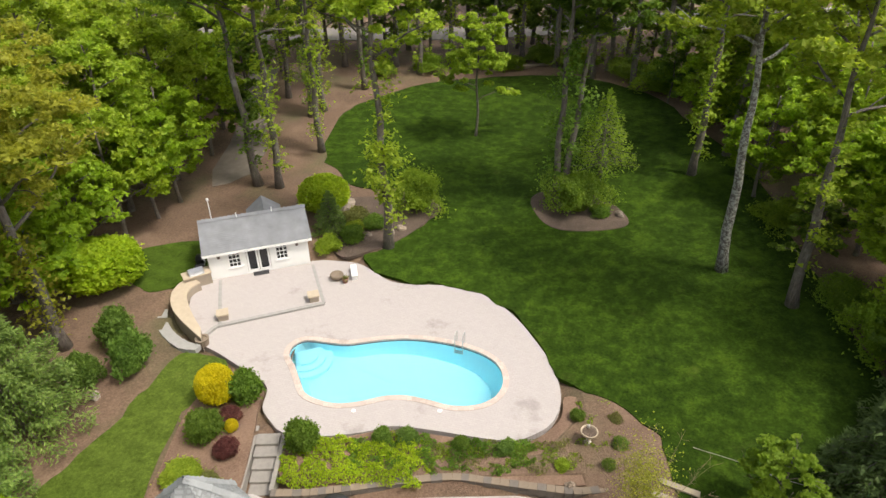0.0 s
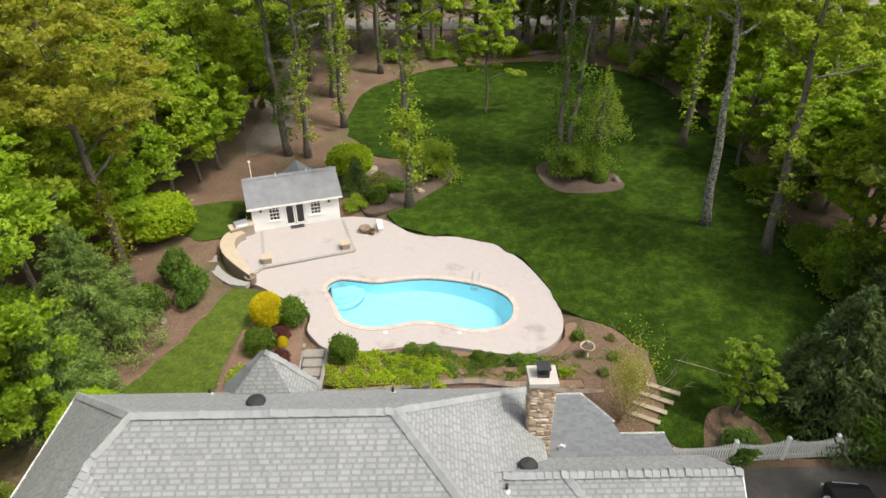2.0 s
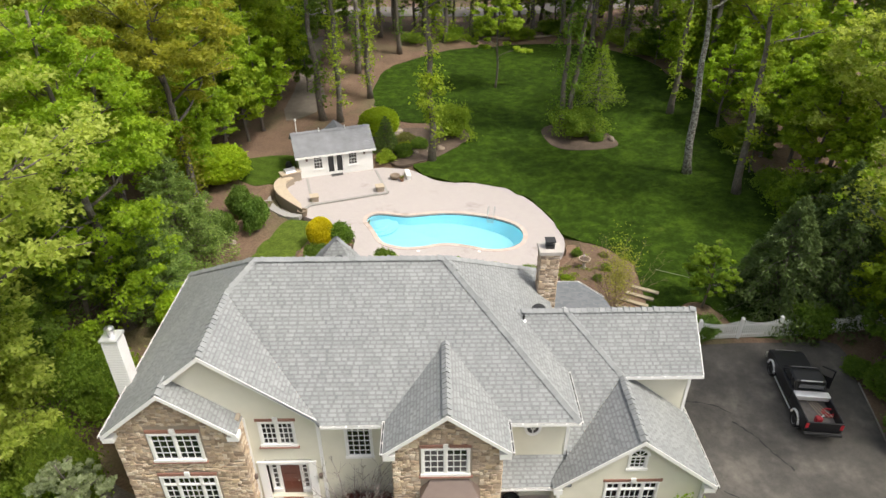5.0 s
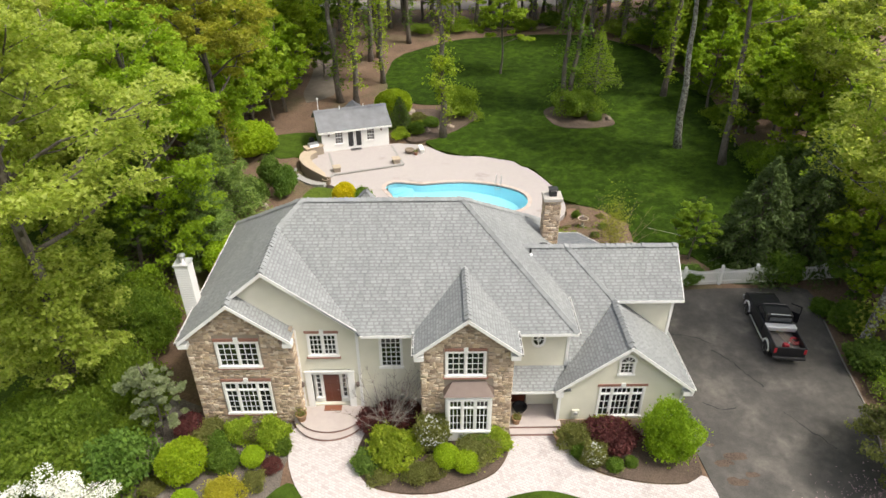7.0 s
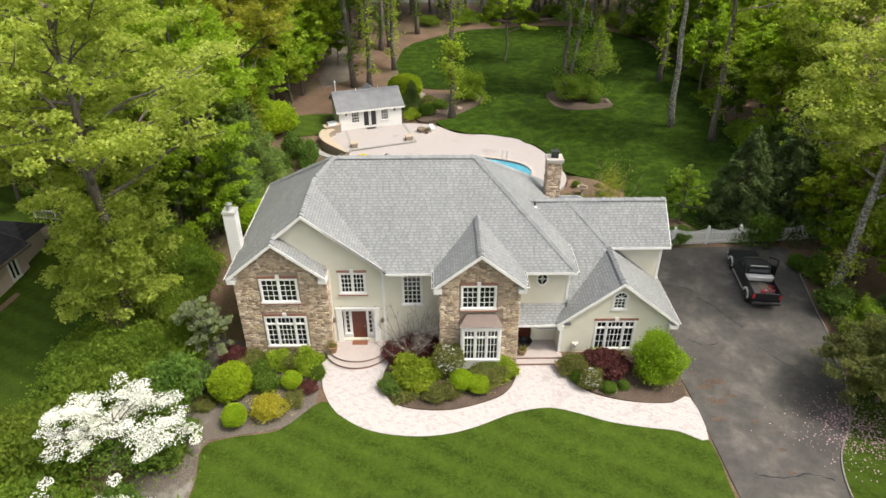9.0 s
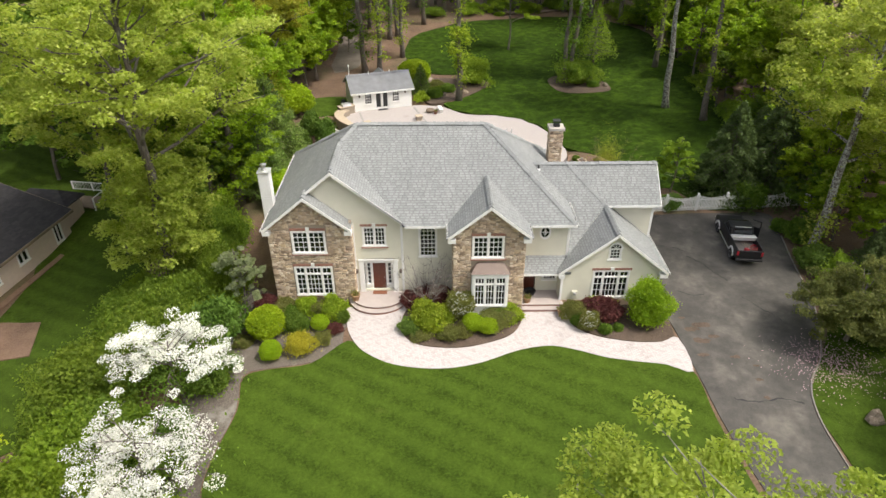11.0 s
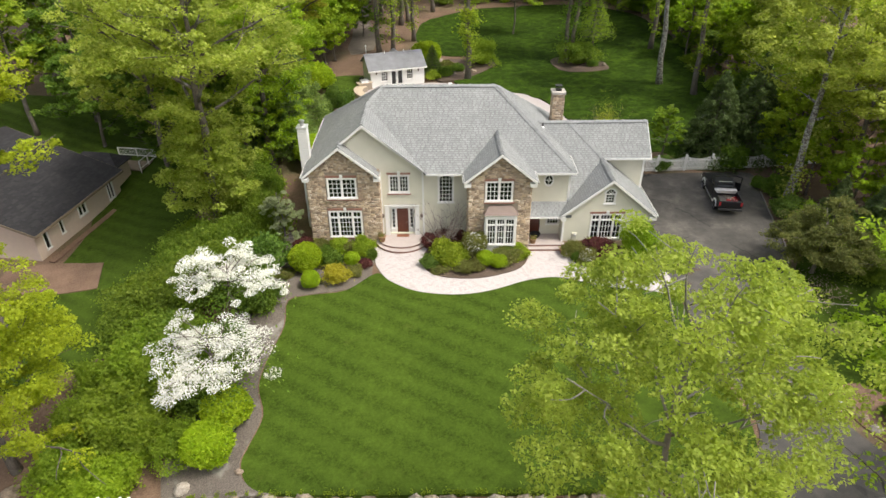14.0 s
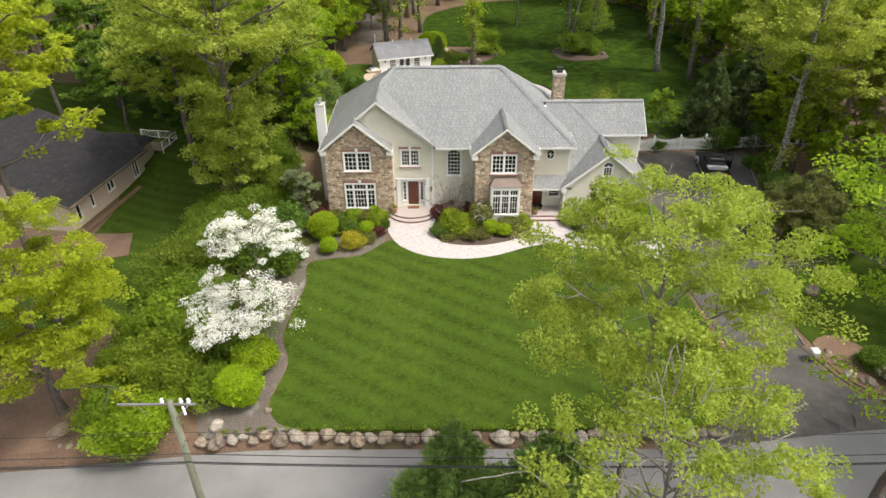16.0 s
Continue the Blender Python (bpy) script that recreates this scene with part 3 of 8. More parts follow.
tagged(sheet("planting_bed", smooth_ring([(20.3, -16.4), (20.6, -18.6), (21.9, -20.6), (24.4, -22.0), (28, -22.0), (27, -19.5), (24, -17.6), (22.2, -15.8)], 3), 0.08, DIRT, 1.5), "stone-edged mulched bed at the driveway mouth", "flower bed", kind="structure")
tagged(sheet("planting_bed", smooth_ring([(12.3, 46.6), (12.5, 43.2), (13.6, 41.3), (16, 40.6), (18.7, 40.8), (19.5, 42.0), (18.9, 44.6), (17, 47), (14.5, 48)], 4), 0.09, MULCH, 1.5), "mulched island bed round a tree", "flower bed", kind="structure")
tagged(sheet("planting_bed", smooth_ring([(-3.2, 38.1), (-1.0, 38.9), (0.9, 40.2), (3.4, 43.4), (4.3, 46), (1, 47.5), (-5, 47), (-4.6, 41)], 4), 0.09, MULCH, 1.5), "mulched bed beside the pool house", "flower bed", kind="structure")
tagged(sheet("planting_bed", smooth_ring([(-4.7, -4.0), (-4.0, -4.6), (-2.4, -5.0), (-0.7, -5.0), (1.0, -4.5), (2.4, -3.8), (3.1, -2.7), (3.4, -1.2), (3.3, -0.5), (-1.2, -0.6), (-4.8, 0.5), (-4.85, -2.5)], 3), 0.06, MULCH, 1.5), "dark mulched front bed between the walks", "flower bed", kind="structure")
tagged(sheet("planting_bed", smooth_ring([(6.6, -1.2), (6.9, -3.0), (7.9, -3.8), (9.1, -4.3), (10.7, -4.6), (12.3, -4.6), (13.3, -4.1), (13.2, -0.4), (10, -0.3), (6.6, -0.3)], 3), 0.06, MULCH, 1.5), "dark mulched bed before the garage window", "flower bed", kind="structure")
tagged(sheet("planting_bed", smooth_ring([(-8.8, -0.2), (-8.8, -3.4), (-8.9, -5.0), (-10.5, -6.3), (-13, -6.8), (-14.6, -7.4), (-14.4, -10), (-15, -13), (-15.1, -15.1), (-14.4, -17.2), (-14.8, -19.2), (-15, -20.4), (-14.2, -21.7), (-12, -22.1), (-16, -22.4), (-19, -22), (-19.5, -17), (-18, -10), (-17.5, -4), (-17, 2), (-14.2, 1)], 3), 0.04, BARK_MULCH, 1.5), "brown mulched border along the lawn", "flower bed", kind="structure")
tagged(sheet("planting_bed", smooth_ring([(-3.9, 20.4), (-1, 20.7), (1.3, 21.1), (4.6, 20.5), (7.8, 19.9), (9.4, 20.5), (10.6, 21.8), (11, 23.2), (12.2, 23.0), (13.6, 22.2), (14.7, 20.5), (15, 19.1), (14.3, 18.2), (12.8, 17.6), (10.7, 17.3), (8.6, 17.5), (6.4, 17.9), (4.5, 18.3), (1.7, 18.1), (-0.5, 17.8), (-3.9, 18)], 3), 0.05, DIRT, 1.0, level=0.98), "sunny soil bank planted between pool and retaining wall", "flower bed", kind="structure")
tagged(sheet("planting_bed", smooth_ring([(-6.1, 22.6), (-6.1, 24.2), (-6.7, 25.0), (-8.6, 25.6), (-9.9, 23), (-10.1, 19), (-9.9, 16), (-6.2, 16.2), (-5.9, 20.5)], 3), 0.08, DIRT, 1.0), "mulched shrub bed beside the garden stairs", "flower bed", kind="structure")
tagged(sheet("lower_patio", smooth_ring([(-5.8, 17.6), (-4, 17.2), (-0.5, 17.3), (2, 17.5), (4.5, 17.8), (6.4, 17.4), (8.6, 17.0), (10.4, 16.5), (10.8, 14), (10, 12.3), (-6, 12.3), (-6.6, 15)], 3), 0.03, PAVER, level=0.48, depth=0.4), "pale paver patio behind the house", "patio", kind="structure")

# ---- the house ----
def spans(poly, h):
    """Where the level h cuts a polygon of (u, h) points: a list of (u0, u1)."""
    c, n = [], len(poly)
    for i in range(n):
        (a, p), (b, q) = poly[i], poly[(i + 1) % n]
        if (p <= h) != (q <= h):
            c.append(a + (b - a) * (h - p) / (q - p))
    c.sort()
    return list(zip(c[::2], c[1::2]))


def minus(sp, holes, h0, h1):
    for x0, x1, z0, z1 in holes:
        if z1 <= h0 or z0 >= h1:
            continue
        nxt = []
        for a, b in sp:
            if x1 <= a or x0 >= b:
                nxt.append((a, b))
                continue
            if a < x0:
                nxt.append((a, x0))
            if x1 < b:
                nxt.append((x1, b))
        sp = nxt
    return sp


def wall_core(poly, holes, thick, m):
    """A wall in the x-z plane, outer face at y = 0, with openings through it, as one solid."""
    bm = bmesh.new()
    rings = [poly] + [[(x0, z0), (x1, z0), (x1, z1), (x0, z1)] for x0, x1, z0, z1 in holes]
    edges = []
    for r in rings:
        vs = [bm.verts.new((x, z, 0)) for x, z in r]
        edges += [bm.edges.new((vs[i], vs[(i + 1) % len(vs)])) for i in range(len(vs))]
    bmesh.ops.triangle_fill(bm, use_beauty=True, use_dissolve=False, edges=edges)
    bmesh.ops.recalc_face_normals(bm, faces=bm.faces)
    bm.verts.index_update()
    n = len(bm.verts)
    w = Mesh()
    w.v = [tuple(m @ Vector((v.co.x, y, v.co.y))) for y in (0.0, thick) for v in bm.verts]
    for f in bm.faces:
        i = [v.index for v in f.verts]
        if f.normal.z < 0:
            i.reverse()
        w.f += [tuple(i), tuple(k + n for k in reversed(i))]
        for p, q in zip(i, i[1:] + i[:1]):
            if sum(1 for g in bm.faces if p in (u := [v.index for v in g.verts]) and q in u) == 1:
                w.f.append((q, p, p + n, q + n))
    bm.free()
    return w


def lap_boards(poly, holes, m, h=0.15):
    w = Mesh()
    z, top = min(p[1] for p in poly), max(p[1] for p in poly)
    while z < top - 0.02:
        z1 = min(z + h, top)
        for x0, x1 in minus(spans(poly, (z + z1) / 2), holes, z + 0.02, z1 - 0.02):
            c = [(x0, -0.034, z), (x1, -0.034, z), (x0, -0.012, z1), (x1, -0.012, z1), (x0, 0.0, z), (x1, 0.0, z)]
            w.add([m @ Vector(p) for p in c], [(0, 1, 3, 2), (4, 5, 1, 0)])
        z = z1
    return w


def roof(name, pts, parent, mat=None, thick=0.16, row=0.19, tab=0.19, seed=1, label=""):
    """A flat roof plane over pts (3D, eave first: pts[0] to pts[1] runs level), with shingle courses laid on it."""
    mat = mat or SHINGLE
    P = [Vector(p) for p in pts]
    nrm = Vector((0, 0, 0))
    for i in range(len(P)):
        nrm += (P[i] - P[0]).cross(P[(i + 1) % len(P)] - P[0])
    nrm.normalize()
    if nrm.z < 0:
        nrm = -nrm
    v = Vector((0, 0, 1)) - nrm * nrm.z
    v.normalize()
    u = v.cross(nrm)
    o = P[0]
    deck = part(name, Mesh().slab([p - nrm * 0.012 for p in P], -nrm * thick), SHINGLE_MID if mat is SHINGLE else mat, parent, label)
    poly = [((p - o).dot(u), (p - o).dot(v)) for p in P]
    rnd = random.Random(seed)
    w, tone = Mesh(), []
    z, top = min(p[1] for p in poly), max(p[1] for p in poly)
    while z < top:
        z1 = min(z + row, top)
        for a, b in spans(poly, min((z + z1) / 2, top - 1e-3)):
            x, odd = a - rnd.random() * tab * 2, rnd.random() < 0.5
            while x < b:
                odd = not odd
                x1 = x + tab * (rnd.uniform(0.3, 0.7) if odd else rnd.uniform(0.9, 1.9))
                l, r = max(a, x), min(b, x1)
                if r - l > 0.01:
                    k = 0.012 if odd else rnd.uniform(0.017, 0.024)
                    zm = z + (z1 - z) * 0.62
                    c = [o + u * l + v * z + nrm * k, o + u * r + v * z + nrm * k, o + u * r + v * zm + nrm * 0.5 * k, o + u * l + v * zm + nrm * 0.5 * k,
                         o + u * r + v * (z1 + 0.01) + nrm * 0.004, o + u * l + v * (z1 + 0.01) + nrm * 0.004, o + u * l + v * z - nrm * 0.01, o + u * r + v * z - nrm * 0.01]
                    w.add(c, [(0, 1, 2, 3), (3, 2, 4, 5), (6, 7, 1, 0)])
                    tone += [odd, True, odd]
                x = x1
        z = z1
    cover = part("shingle_cover", w, mat, deck)
    if mat is SHINGLE:
        cover.data.materials.append(SHINGLE_LOW)
        cover.data.polygons.foreach_set("material_index", [int(q) for q in tone])
    tagged(cover, kind="stuff")
    return deck


def ridge_caps(a, b, parent, mat=None, seed=3):
    """Overlapping cap shingles along a ridge or hip."""
    a, b = Vector(a), Vector(b)
    d = (b - a)
    n = max(1, int(d.length / 0.3))
    t = d.normalized()
    s = t.cross(Vector((0, 0, 1))).normalized()
    up = s.cross(t)
    w = Mesh()
    rnd = random.Random(seed)
    for i in range(n):
        p, q = a + d * (i / n), a + d * ((i + 1) / n) + t * 0.03
        k, j = 0.085 + rnd.choice((0, 0.01, 0.045)), 0.04
        c = []
        for e, h in ((p, k), (q, j)):
            c += [e - s * 0.2 + up * (h - 0.11), e + up * (h + 0.04), e + s * 0.2 + up * (h - 0.11)]
        w.add(c, [(0, 1, 4, 3), (1, 2, 5, 4), (0, 2, 1)])
    return tagged(part("ridge_cap", w, mat or SHINGLE, parent), kind="stuff")


def window(parent, m, w, h, sashes, rows, transom=0.0, name="window", label="", trim=0.11, split=False):
    """A window in the x-z plane from (0, 0) to (w, h), facing -y: casing, sashes with bars, panes. sashes: list of (width share, columns)."""
    c = Mesh()
    c.box(0, trim, -0.06, 0.1, 0, h)
    c.box(w - trim, w, -0.06, 0.1, 0, h)
    c.box(trim, w - trim, -0.06, 0.1, h - trim, h)
    c.box(-0.04, w + 0.04, -0.1, 0.1, -0.05, trim * 0.7)
    win = part(name, c, WHITE, parent, label, m=m)
    x, total = trim, sum(s for s, _ in sashes)
    iw = w - 2 * trim
    z0, z1 = trim * 0.7, h - trim
    if transom:
        part("mullion", Mesh().box(trim, w - trim, -0.04, 0.08, z1 - transom - 0.05, z1 - transom + 0.03), WHITE, win)
    for k, (s, cols) in enumerate(sashes):
        x1 = x + iw * s / total
        if k:
            part("mullion", Mesh().box(x - 0.05, x + 0.05, -0.04, 0.08, z0, z1), WHITE, win)
        a, b = x + (0.05 if k else 0), x1 - (0.05 if k < len(sashes) - 1 else 0)
        lights = [(z0, z1 - transom - 0.05, rows), (z1 - transom + 0.03, z1, 1)] if transom else [(z0, z1, rows)]
        for q0, q1, rr in lights:
            g = Mesh()
            e = 0.045
            g.box(a, a + e, 0.0, 0.05, q0, q1)
            g.box(b - e, b, 0.0, 0.05, q0, q1)
            g.box(a + e, b - e, 0.0, 0.05, q0, q0 + e)
            g.box(a + e, b - e, 0.0, 0.05, q1 - e, q1)
            for i in range(1, cols):
                xx = a + (b - a) * i / cols
                g.box(xx - 0.02, xx + 0.02, 0.003, 0.045, q0 + e, q1 - e)
            for j in range(1, rr):
                zz = q0 + (q1 - q0) * j / rr
                t = 0.035 if split and j * 2 == rr else 0.02
                g.box(a + e, b - e, 0.006, 0.042, zz - t, zz + t)
            part("sash", g, WHITE, win)
            part("pane", Mesh().box(a + e, b - e, 0.022, 0.028, q0 + e, q1 - e), GLASS, win)
        x = x1
    return win


HOUSE = thing("house", (0, 0, 0), "large two-storey house with cream siding, fieldstone gables and grey shingle roofs", "house")
K, EAVE = 0.82, 6.2


def zp(d):
    return EAVE + K * d


def house_walls():
    I = Matrix.Translation
    # stone block on the entry side, its gable
    holes_a = [(-12.3, -10.0, 4.2, 5.95), (-12.4, -9.75, 0.7, 3.1)]
    poly_a = [(-13.85, -0.1), (-8.25, -0.1), (-8.25, 6.2), (-11.15, 8.5), (-13.85, 6.2)]
    a = part("wall", wall_core(poly_a, holes_a, 0.3, I((0, 0.03, 0))), MORTAR, HOUSE, "tan fieldstone wall")
    # siding gable and entry wall
    poly_b = [(-8.3, 0.0), (-4.9, 0.0), (-4.9, 6.1), (-9.35, 9.8), (-13.6, 6.4), (-8.3, 6.4)]
    holes_b = [(-7.6, -5.95, 4.3, 5.85), (-7.75, -5.45, 0.55, 3.25)]
    b = part("wall", wall_core(poly_b, holes_b, 0.25, I((0, 0.72, 0))), SIDING, HOUSE, "cream lap siding wall")
    part("siding", lap_boards(poly_b, holes_b, I((0, 0.72, 0))), SIDING, b)
    poly_c = [(-4.9, 0.0), (-1.3, 0.0), (-1.3, 6.2), (-4.9, 6.2)]
    holes_c = [(-3.75, -2.45, 3.35, 5.85)]
    c = part("wall", wall_core(poly_c, holes_c, 0.25, I((0, 0.78, 0))), SIDING, HOUSE, "cream lap siding wall")
    part("siding", lap_boards(poly_c, holes_c, I((0, 0.78, 0))), SIDING, c)
    poly_g = [(-1.4, -0.1), (3.38, -0.1), (3.38, 6.35), (0.98, 8.3), (-1.4, 6.35)]
    holes_g = [(-0.15, 1.97, 4.5, 6.2), (-0.05, 2.2, 0.75, 3.45)]
    g = part("wall", wall_core(poly_g, holes_g, 0.3, I((0, -1.22, 0))), MORTAR, HOUSE, "tan fieldstone wall")
    for q in ((-1.4, -1.12, -0.92, 0.78, -0.1, 6.3), (3.1, 3.38, -0.92, 0.7, -0.1, 6.3), (-13.85, -13.55, 0.33, 0.72, -0.1, 6.3), (-8.55, -8.25, 0.33, 0.72, -0.1, 6.4)):
        part("wall", Mesh().box(*q), MORTAR, HOUSE, "tan fieldstone side wall")
    poly_d = [(3.38, 0.0), (6.6, 0.0), (6.6, 6.2), (3.38, 6.2)]
    holes_d = [(3.6, 4.55, 0.5, 2.6), (5.0, 6.1, 1.35, 2.45)]
    d = part("wall", wall_core(poly_d, holes_d, 0.25, I((0, 0.68, 0))), SIDING, HOUSE, "cream lap siding wall")
    part("siding", lap_boards(poly_d, holes_d, I((0, 0.68, 0))), SIDING, d)
    # garage gable
    poly_e = [(6.15, 0.0), (13.0, 0.0), (13.0, 2.95), (9.6, 5.75), (6.15, 2.95)]
    holes_e = [(8.3, 10.85, 0.7, 2.98), (9.15, 10.05, 3.85, 4.75)]
    e = part("wall", wall_core(poly_e, holes_e, 0.25, I((0, -0.55, 0))), SIDING, HOUSE, "cream lap siding garage wall")
    part("siding", lap_boards(poly_e, holes_e, I((0, -0.55, 0))), SIDING, e)
    # other walls, plain lap siding
    for x, y0, y1, z1, s in ((-13.85, 0.97, 11.7, 6.2, -1), (6.6, 0.93, 3.7, 6.2, 1), (13.0, -0.3, 8.0, 2.95, 1), (6.15, -0.3, 0.68, 2.9, -1)):
        m = pose(x, y0 if s > 0 else y1, 0, 0, 0, 90 * s)
        poly = [(0, 0), (y1 - y0, 0), (y1 - y0, z1), (0, z1)]
        w = part("wall", wall_core(poly, [], 0.25, m), SIDING, HOUSE)
        part("siding", lap_boards(poly, [], m), SIDING, w)
    for x1, x0, y, z1 in ((6.6, -13.85, 11.7, 6.2), (13.0, 6.6, 8.0, 6.0)):
        m = pose(x1, y, 0, 0, 0, 180)
        poly = [(0, 0), (x1 - x0, 0), (x1 - x0, z1), (0, z1)]
        w = part("wall", wall_core(poly, [], 0.25, m), SIDING, HOUSE)
        part("siding", lap_boards(poly, [], m), SIDING, w)
    # upper wing over the garage
    poly = [(6.6, 2.9), (13.2, 2.9), (13.2, 6.05), (6.6, 6.05)]
    w = part("wall", wall_core(poly, [], 0.25, I((0, 3.65, 0))), SIDING, HOUSE)
    part("siding", lap_boards(poly, [], I((0, 3.65, 0))), SIDING, w)
    m = pose(13.2, 3.65, 0, 0, 0, 90)
    poly = [(0, 2.9), (4.1, 2.9), (4.1, 6.0), (2.0, 7.75), (0, 6.0)]
    w = part("wall", wall_core(poly, [], 0.25, m), SIDING, HOUSE)
    part("siding", lap_boards(poly, [], m), SIDING, w)
    # dark rooms behind the windows
    for z in (0.3, 3.3):
        part("inner_floor", Mesh().box(-13.5, 6.3, 1.0, 11.4, z, z + 0.2), WOOD, HOUSE)
    part("inner_wall", Mesh().box(-13.5, 6.3, 4.4, 4.55, 0.5, 6.2), BEIGE, HOUSE)
    part("inner_wall", Mesh().box(6.4, 12.8, 3.0, 3.15, 0.3, 3.2), BEIGE, HOUSE)
    # low stone footing under the garage window, meter box
    part("footing", Mesh().box(6.2, 12.9, -0.64, -0.585, -0.1, 0.5), STONE, HOUSE, "brown stone footing course")
    b = part("meter_box", Mesh().box(6.95, 7.35, -0.72, -0.585, 0.75, 1.3), SIDING, HOUSE, "cream utility meter box", bevel=0.02)
    part("meter_dial", Mesh().lathe([(0.11, 0), (0.11, 0.06), (0.08, 0.09)], 12), METAL, b, m=pose(7.15, -0.72, 1.12, 90))


house_walls()


def house_roofs():
    def R(n, pts, s, **k):
        return roof(n, pts, HOUSE, seed=s, **k)
    x0, x1, y0, y1, ym, zr = -14.1, 6.95, 0.1, 12.1, 6.1, zp(6.0)
    R("roof", [(-4.6, y0, EAVE), (x1, y0, EAVE), (0.95, ym, zr), (-8.1, ym, zr), (-9.35, 4.85, zp(4.75))], 1)
    R("roof", [(x1, y1, EAVE), (x0, y1, EAVE), (-8.1, ym, zr), (0.95, ym, zr)], 2)
    R("roof", [(x1, y0, EAVE), (x1, y1, EAVE), (0.95, ym, zr)], 3)
    R("roof", [(x0, y1, EAVE), (x0, -0.38, EAVE), (-11.15, -0.38, zp(2.95)), (-11.15, 0.3, zp(2.95)), (-9.35, 0.3, zp(4.75)), (-9.35, 4.85, zp(4.75)), (-8.1, ym, zr)], 4)
    R("roof", [(-4.6, 0.3, EAVE), (-4.6, 0.1, EAVE), (-9.35, 4.85, zp(4.75)), (-9.35, 0.3, zp(4.75))], 5)
    R("roof", [(-8.2, -0.38, EAVE), (-8.2, 0.72, EAVE), (-11.15, 0.72, zp(2.95)), (-11.15, -0.38, zp(2.95))], 6)
    # centre stone gable
    e, p = 6.3, 6.3 + K * 2.73
    R("roof", [(-1.75, 0.22, e), (-1.75, -1.62, e), (0.98, -1.62, p), (0.98, 2.95, p)], 7)
    R("roof", [(3.71, -1.62, e), (3.71, 0.22, e), (0.98, 2.95, p), (0.98, -1.62, p)], 8)
    # garage
    R("roof", [(5.85, -0.37, 2.95), (5.85, -0.9, 2.95), (9.6, -0.9, 6.03), (9.6, 3.2, 6.03)], 9)
    R("roof", [(13.4, -0.9, 2.95), (13.4, 3.62, 2.95), (9.6, 3.62, 6.03), (9.6, -0.9, 6.03)], 10)
    R("roof", [(13.4, 3.62, 2.95), (13.4, 8.2, 2.95), (12.9, 8.2, 3.36), (12.9, 3.62, 3.36)], 10)
    # upper wing
    wz = lambda y: 8.2 - 0.87 * (5.65 - y)
    R("roof", [(9.75, 3.15, wz(3.15)), (13.55, 3.15, wz(3.15)), (13.55, 5.65, 8.2), (4.5, 5.65, 8.2), (6.95, 3.35, wz(3.35)), (6.65, 3.1, wz(3.1)), (6.65, 0.4, wz(0.4)), (9.6, 3.2, wz(3.2))], 11)
    R("roof", [(13.55, 8.2, wz(3.1)), (6.95, 8.2, wz(3.1)), (4.5, 5.65, 8.2), (13.55, 5.65, 8.2)], 12)
    R("porch_roof", [(3.4, -0.68, 2.82), (6.75, -0.68, 2.82), (6.75, 0.68, 3.46), (3.4, 0.68, 3.46)], 13)
    # low roofs at the back
    low = lambda y: 4.4 + 0.2 * (13.4 - y)
    R("roof", [(9.6, 13.4, low(13.4)), (7.1, 13.4, low(13.4)), (7.1, 8.1, low(8.1)), (10.9, 8.1, low(8.1)), (10.6, 11.2, low(11.2))], 14, mat=SHINGLE_MID)
    R("roof", [(13.4, 11.6, 3.5), (10.7, 11.6, 3.5), (10.7, 8.1, 4.2), (13.4, 8.1, 4.2)], 17, mat=SHINGLE_MID)
    part("wall", Mesh().box(7.2, 9.5, 8.0, 13.1, 0, 4.2), SIDING, HOUSE)
    part("wall", Mesh().box(9.5, 10.4, 8.0, 11.0, 0, 4.5), SIDING, HOUSE)
    part("wall", Mesh().box(10.8, 13.2, 8.0, 11.3, 0, 3.3), SIDING, HOUSE)
    # hipped bay at the back
    ap = (-5.2, 12.2, 8.6)
    BAY = [(-3.3, 10.6, 5.6), (-3.3, 13.3, 5.6), (-4.5, 14.3, 5.6), (-6.4, 14.3, 5.6), (-7.7, 13.1, 5.6), (-7.7, 10.6, 5.6)]
    for k in range(6):
        R("roof", [BAY[k], BAY[(k + 1) % 6], ap], 18 + k)
    part("wall", Mesh().slab([(p[0] * 0.94 - 0.33, p[1] - 0.25, 0) for p in BAY], (0, 0, 5.55)), SIDING, HOUSE)
    C = lambda a, b, s=1: ridge_caps(a, b, HOUSE, seed=s)
    C((-8.1, ym, zr), (0.95, ym, zr))
    C((x1, y0, EAVE), (0.95, ym, zr))
    C((x1, y1, EAVE), (0.95, ym, zr))
    C((x0, y1, EAVE), (-8.1, ym, zr))
    C((-9.35, 4.85, zp(4.75)), (-8.1, ym, zr))
    C((-9.35, 0.3, zp(4.75)), (-9.35, 4.85, zp(4.75)))
    C((-11.15, -0.38, zp(2.95)), (-11.15, 0.72, zp(2.95)))
    C((0.98, -1.62, p), (0.98, 2.95, p))
    C((9.6, -0.9, 6.03), (9.6, 3.4, 6.03))
    C((9.6, 3.2, 6.05), (7.1, 5.65, 8.2))
    C((4.5, 5.65, 8.2), (13.55, 5.65, 8.2))
    for q in BAY[1:5]:
        C(q, ap)

    # white rakes, fascias, gutters
    def board(a, b, h=0.22, t=0.04, name="fascia"):
        a, b = Vector(a), Vector(b)
        d = (b - a).normalized()
        s = d.cross(Vector((0, 0, 1))).normalized() * t
        part(name, Mesh().slab([a, b, b - Vector((0, 0, h)), a - Vector((0, 0, h))], s), WHITE, HOUSE)
    board((-14.1, -0.38, EAVE), (-11.15, -0.38, zp(2.95)))
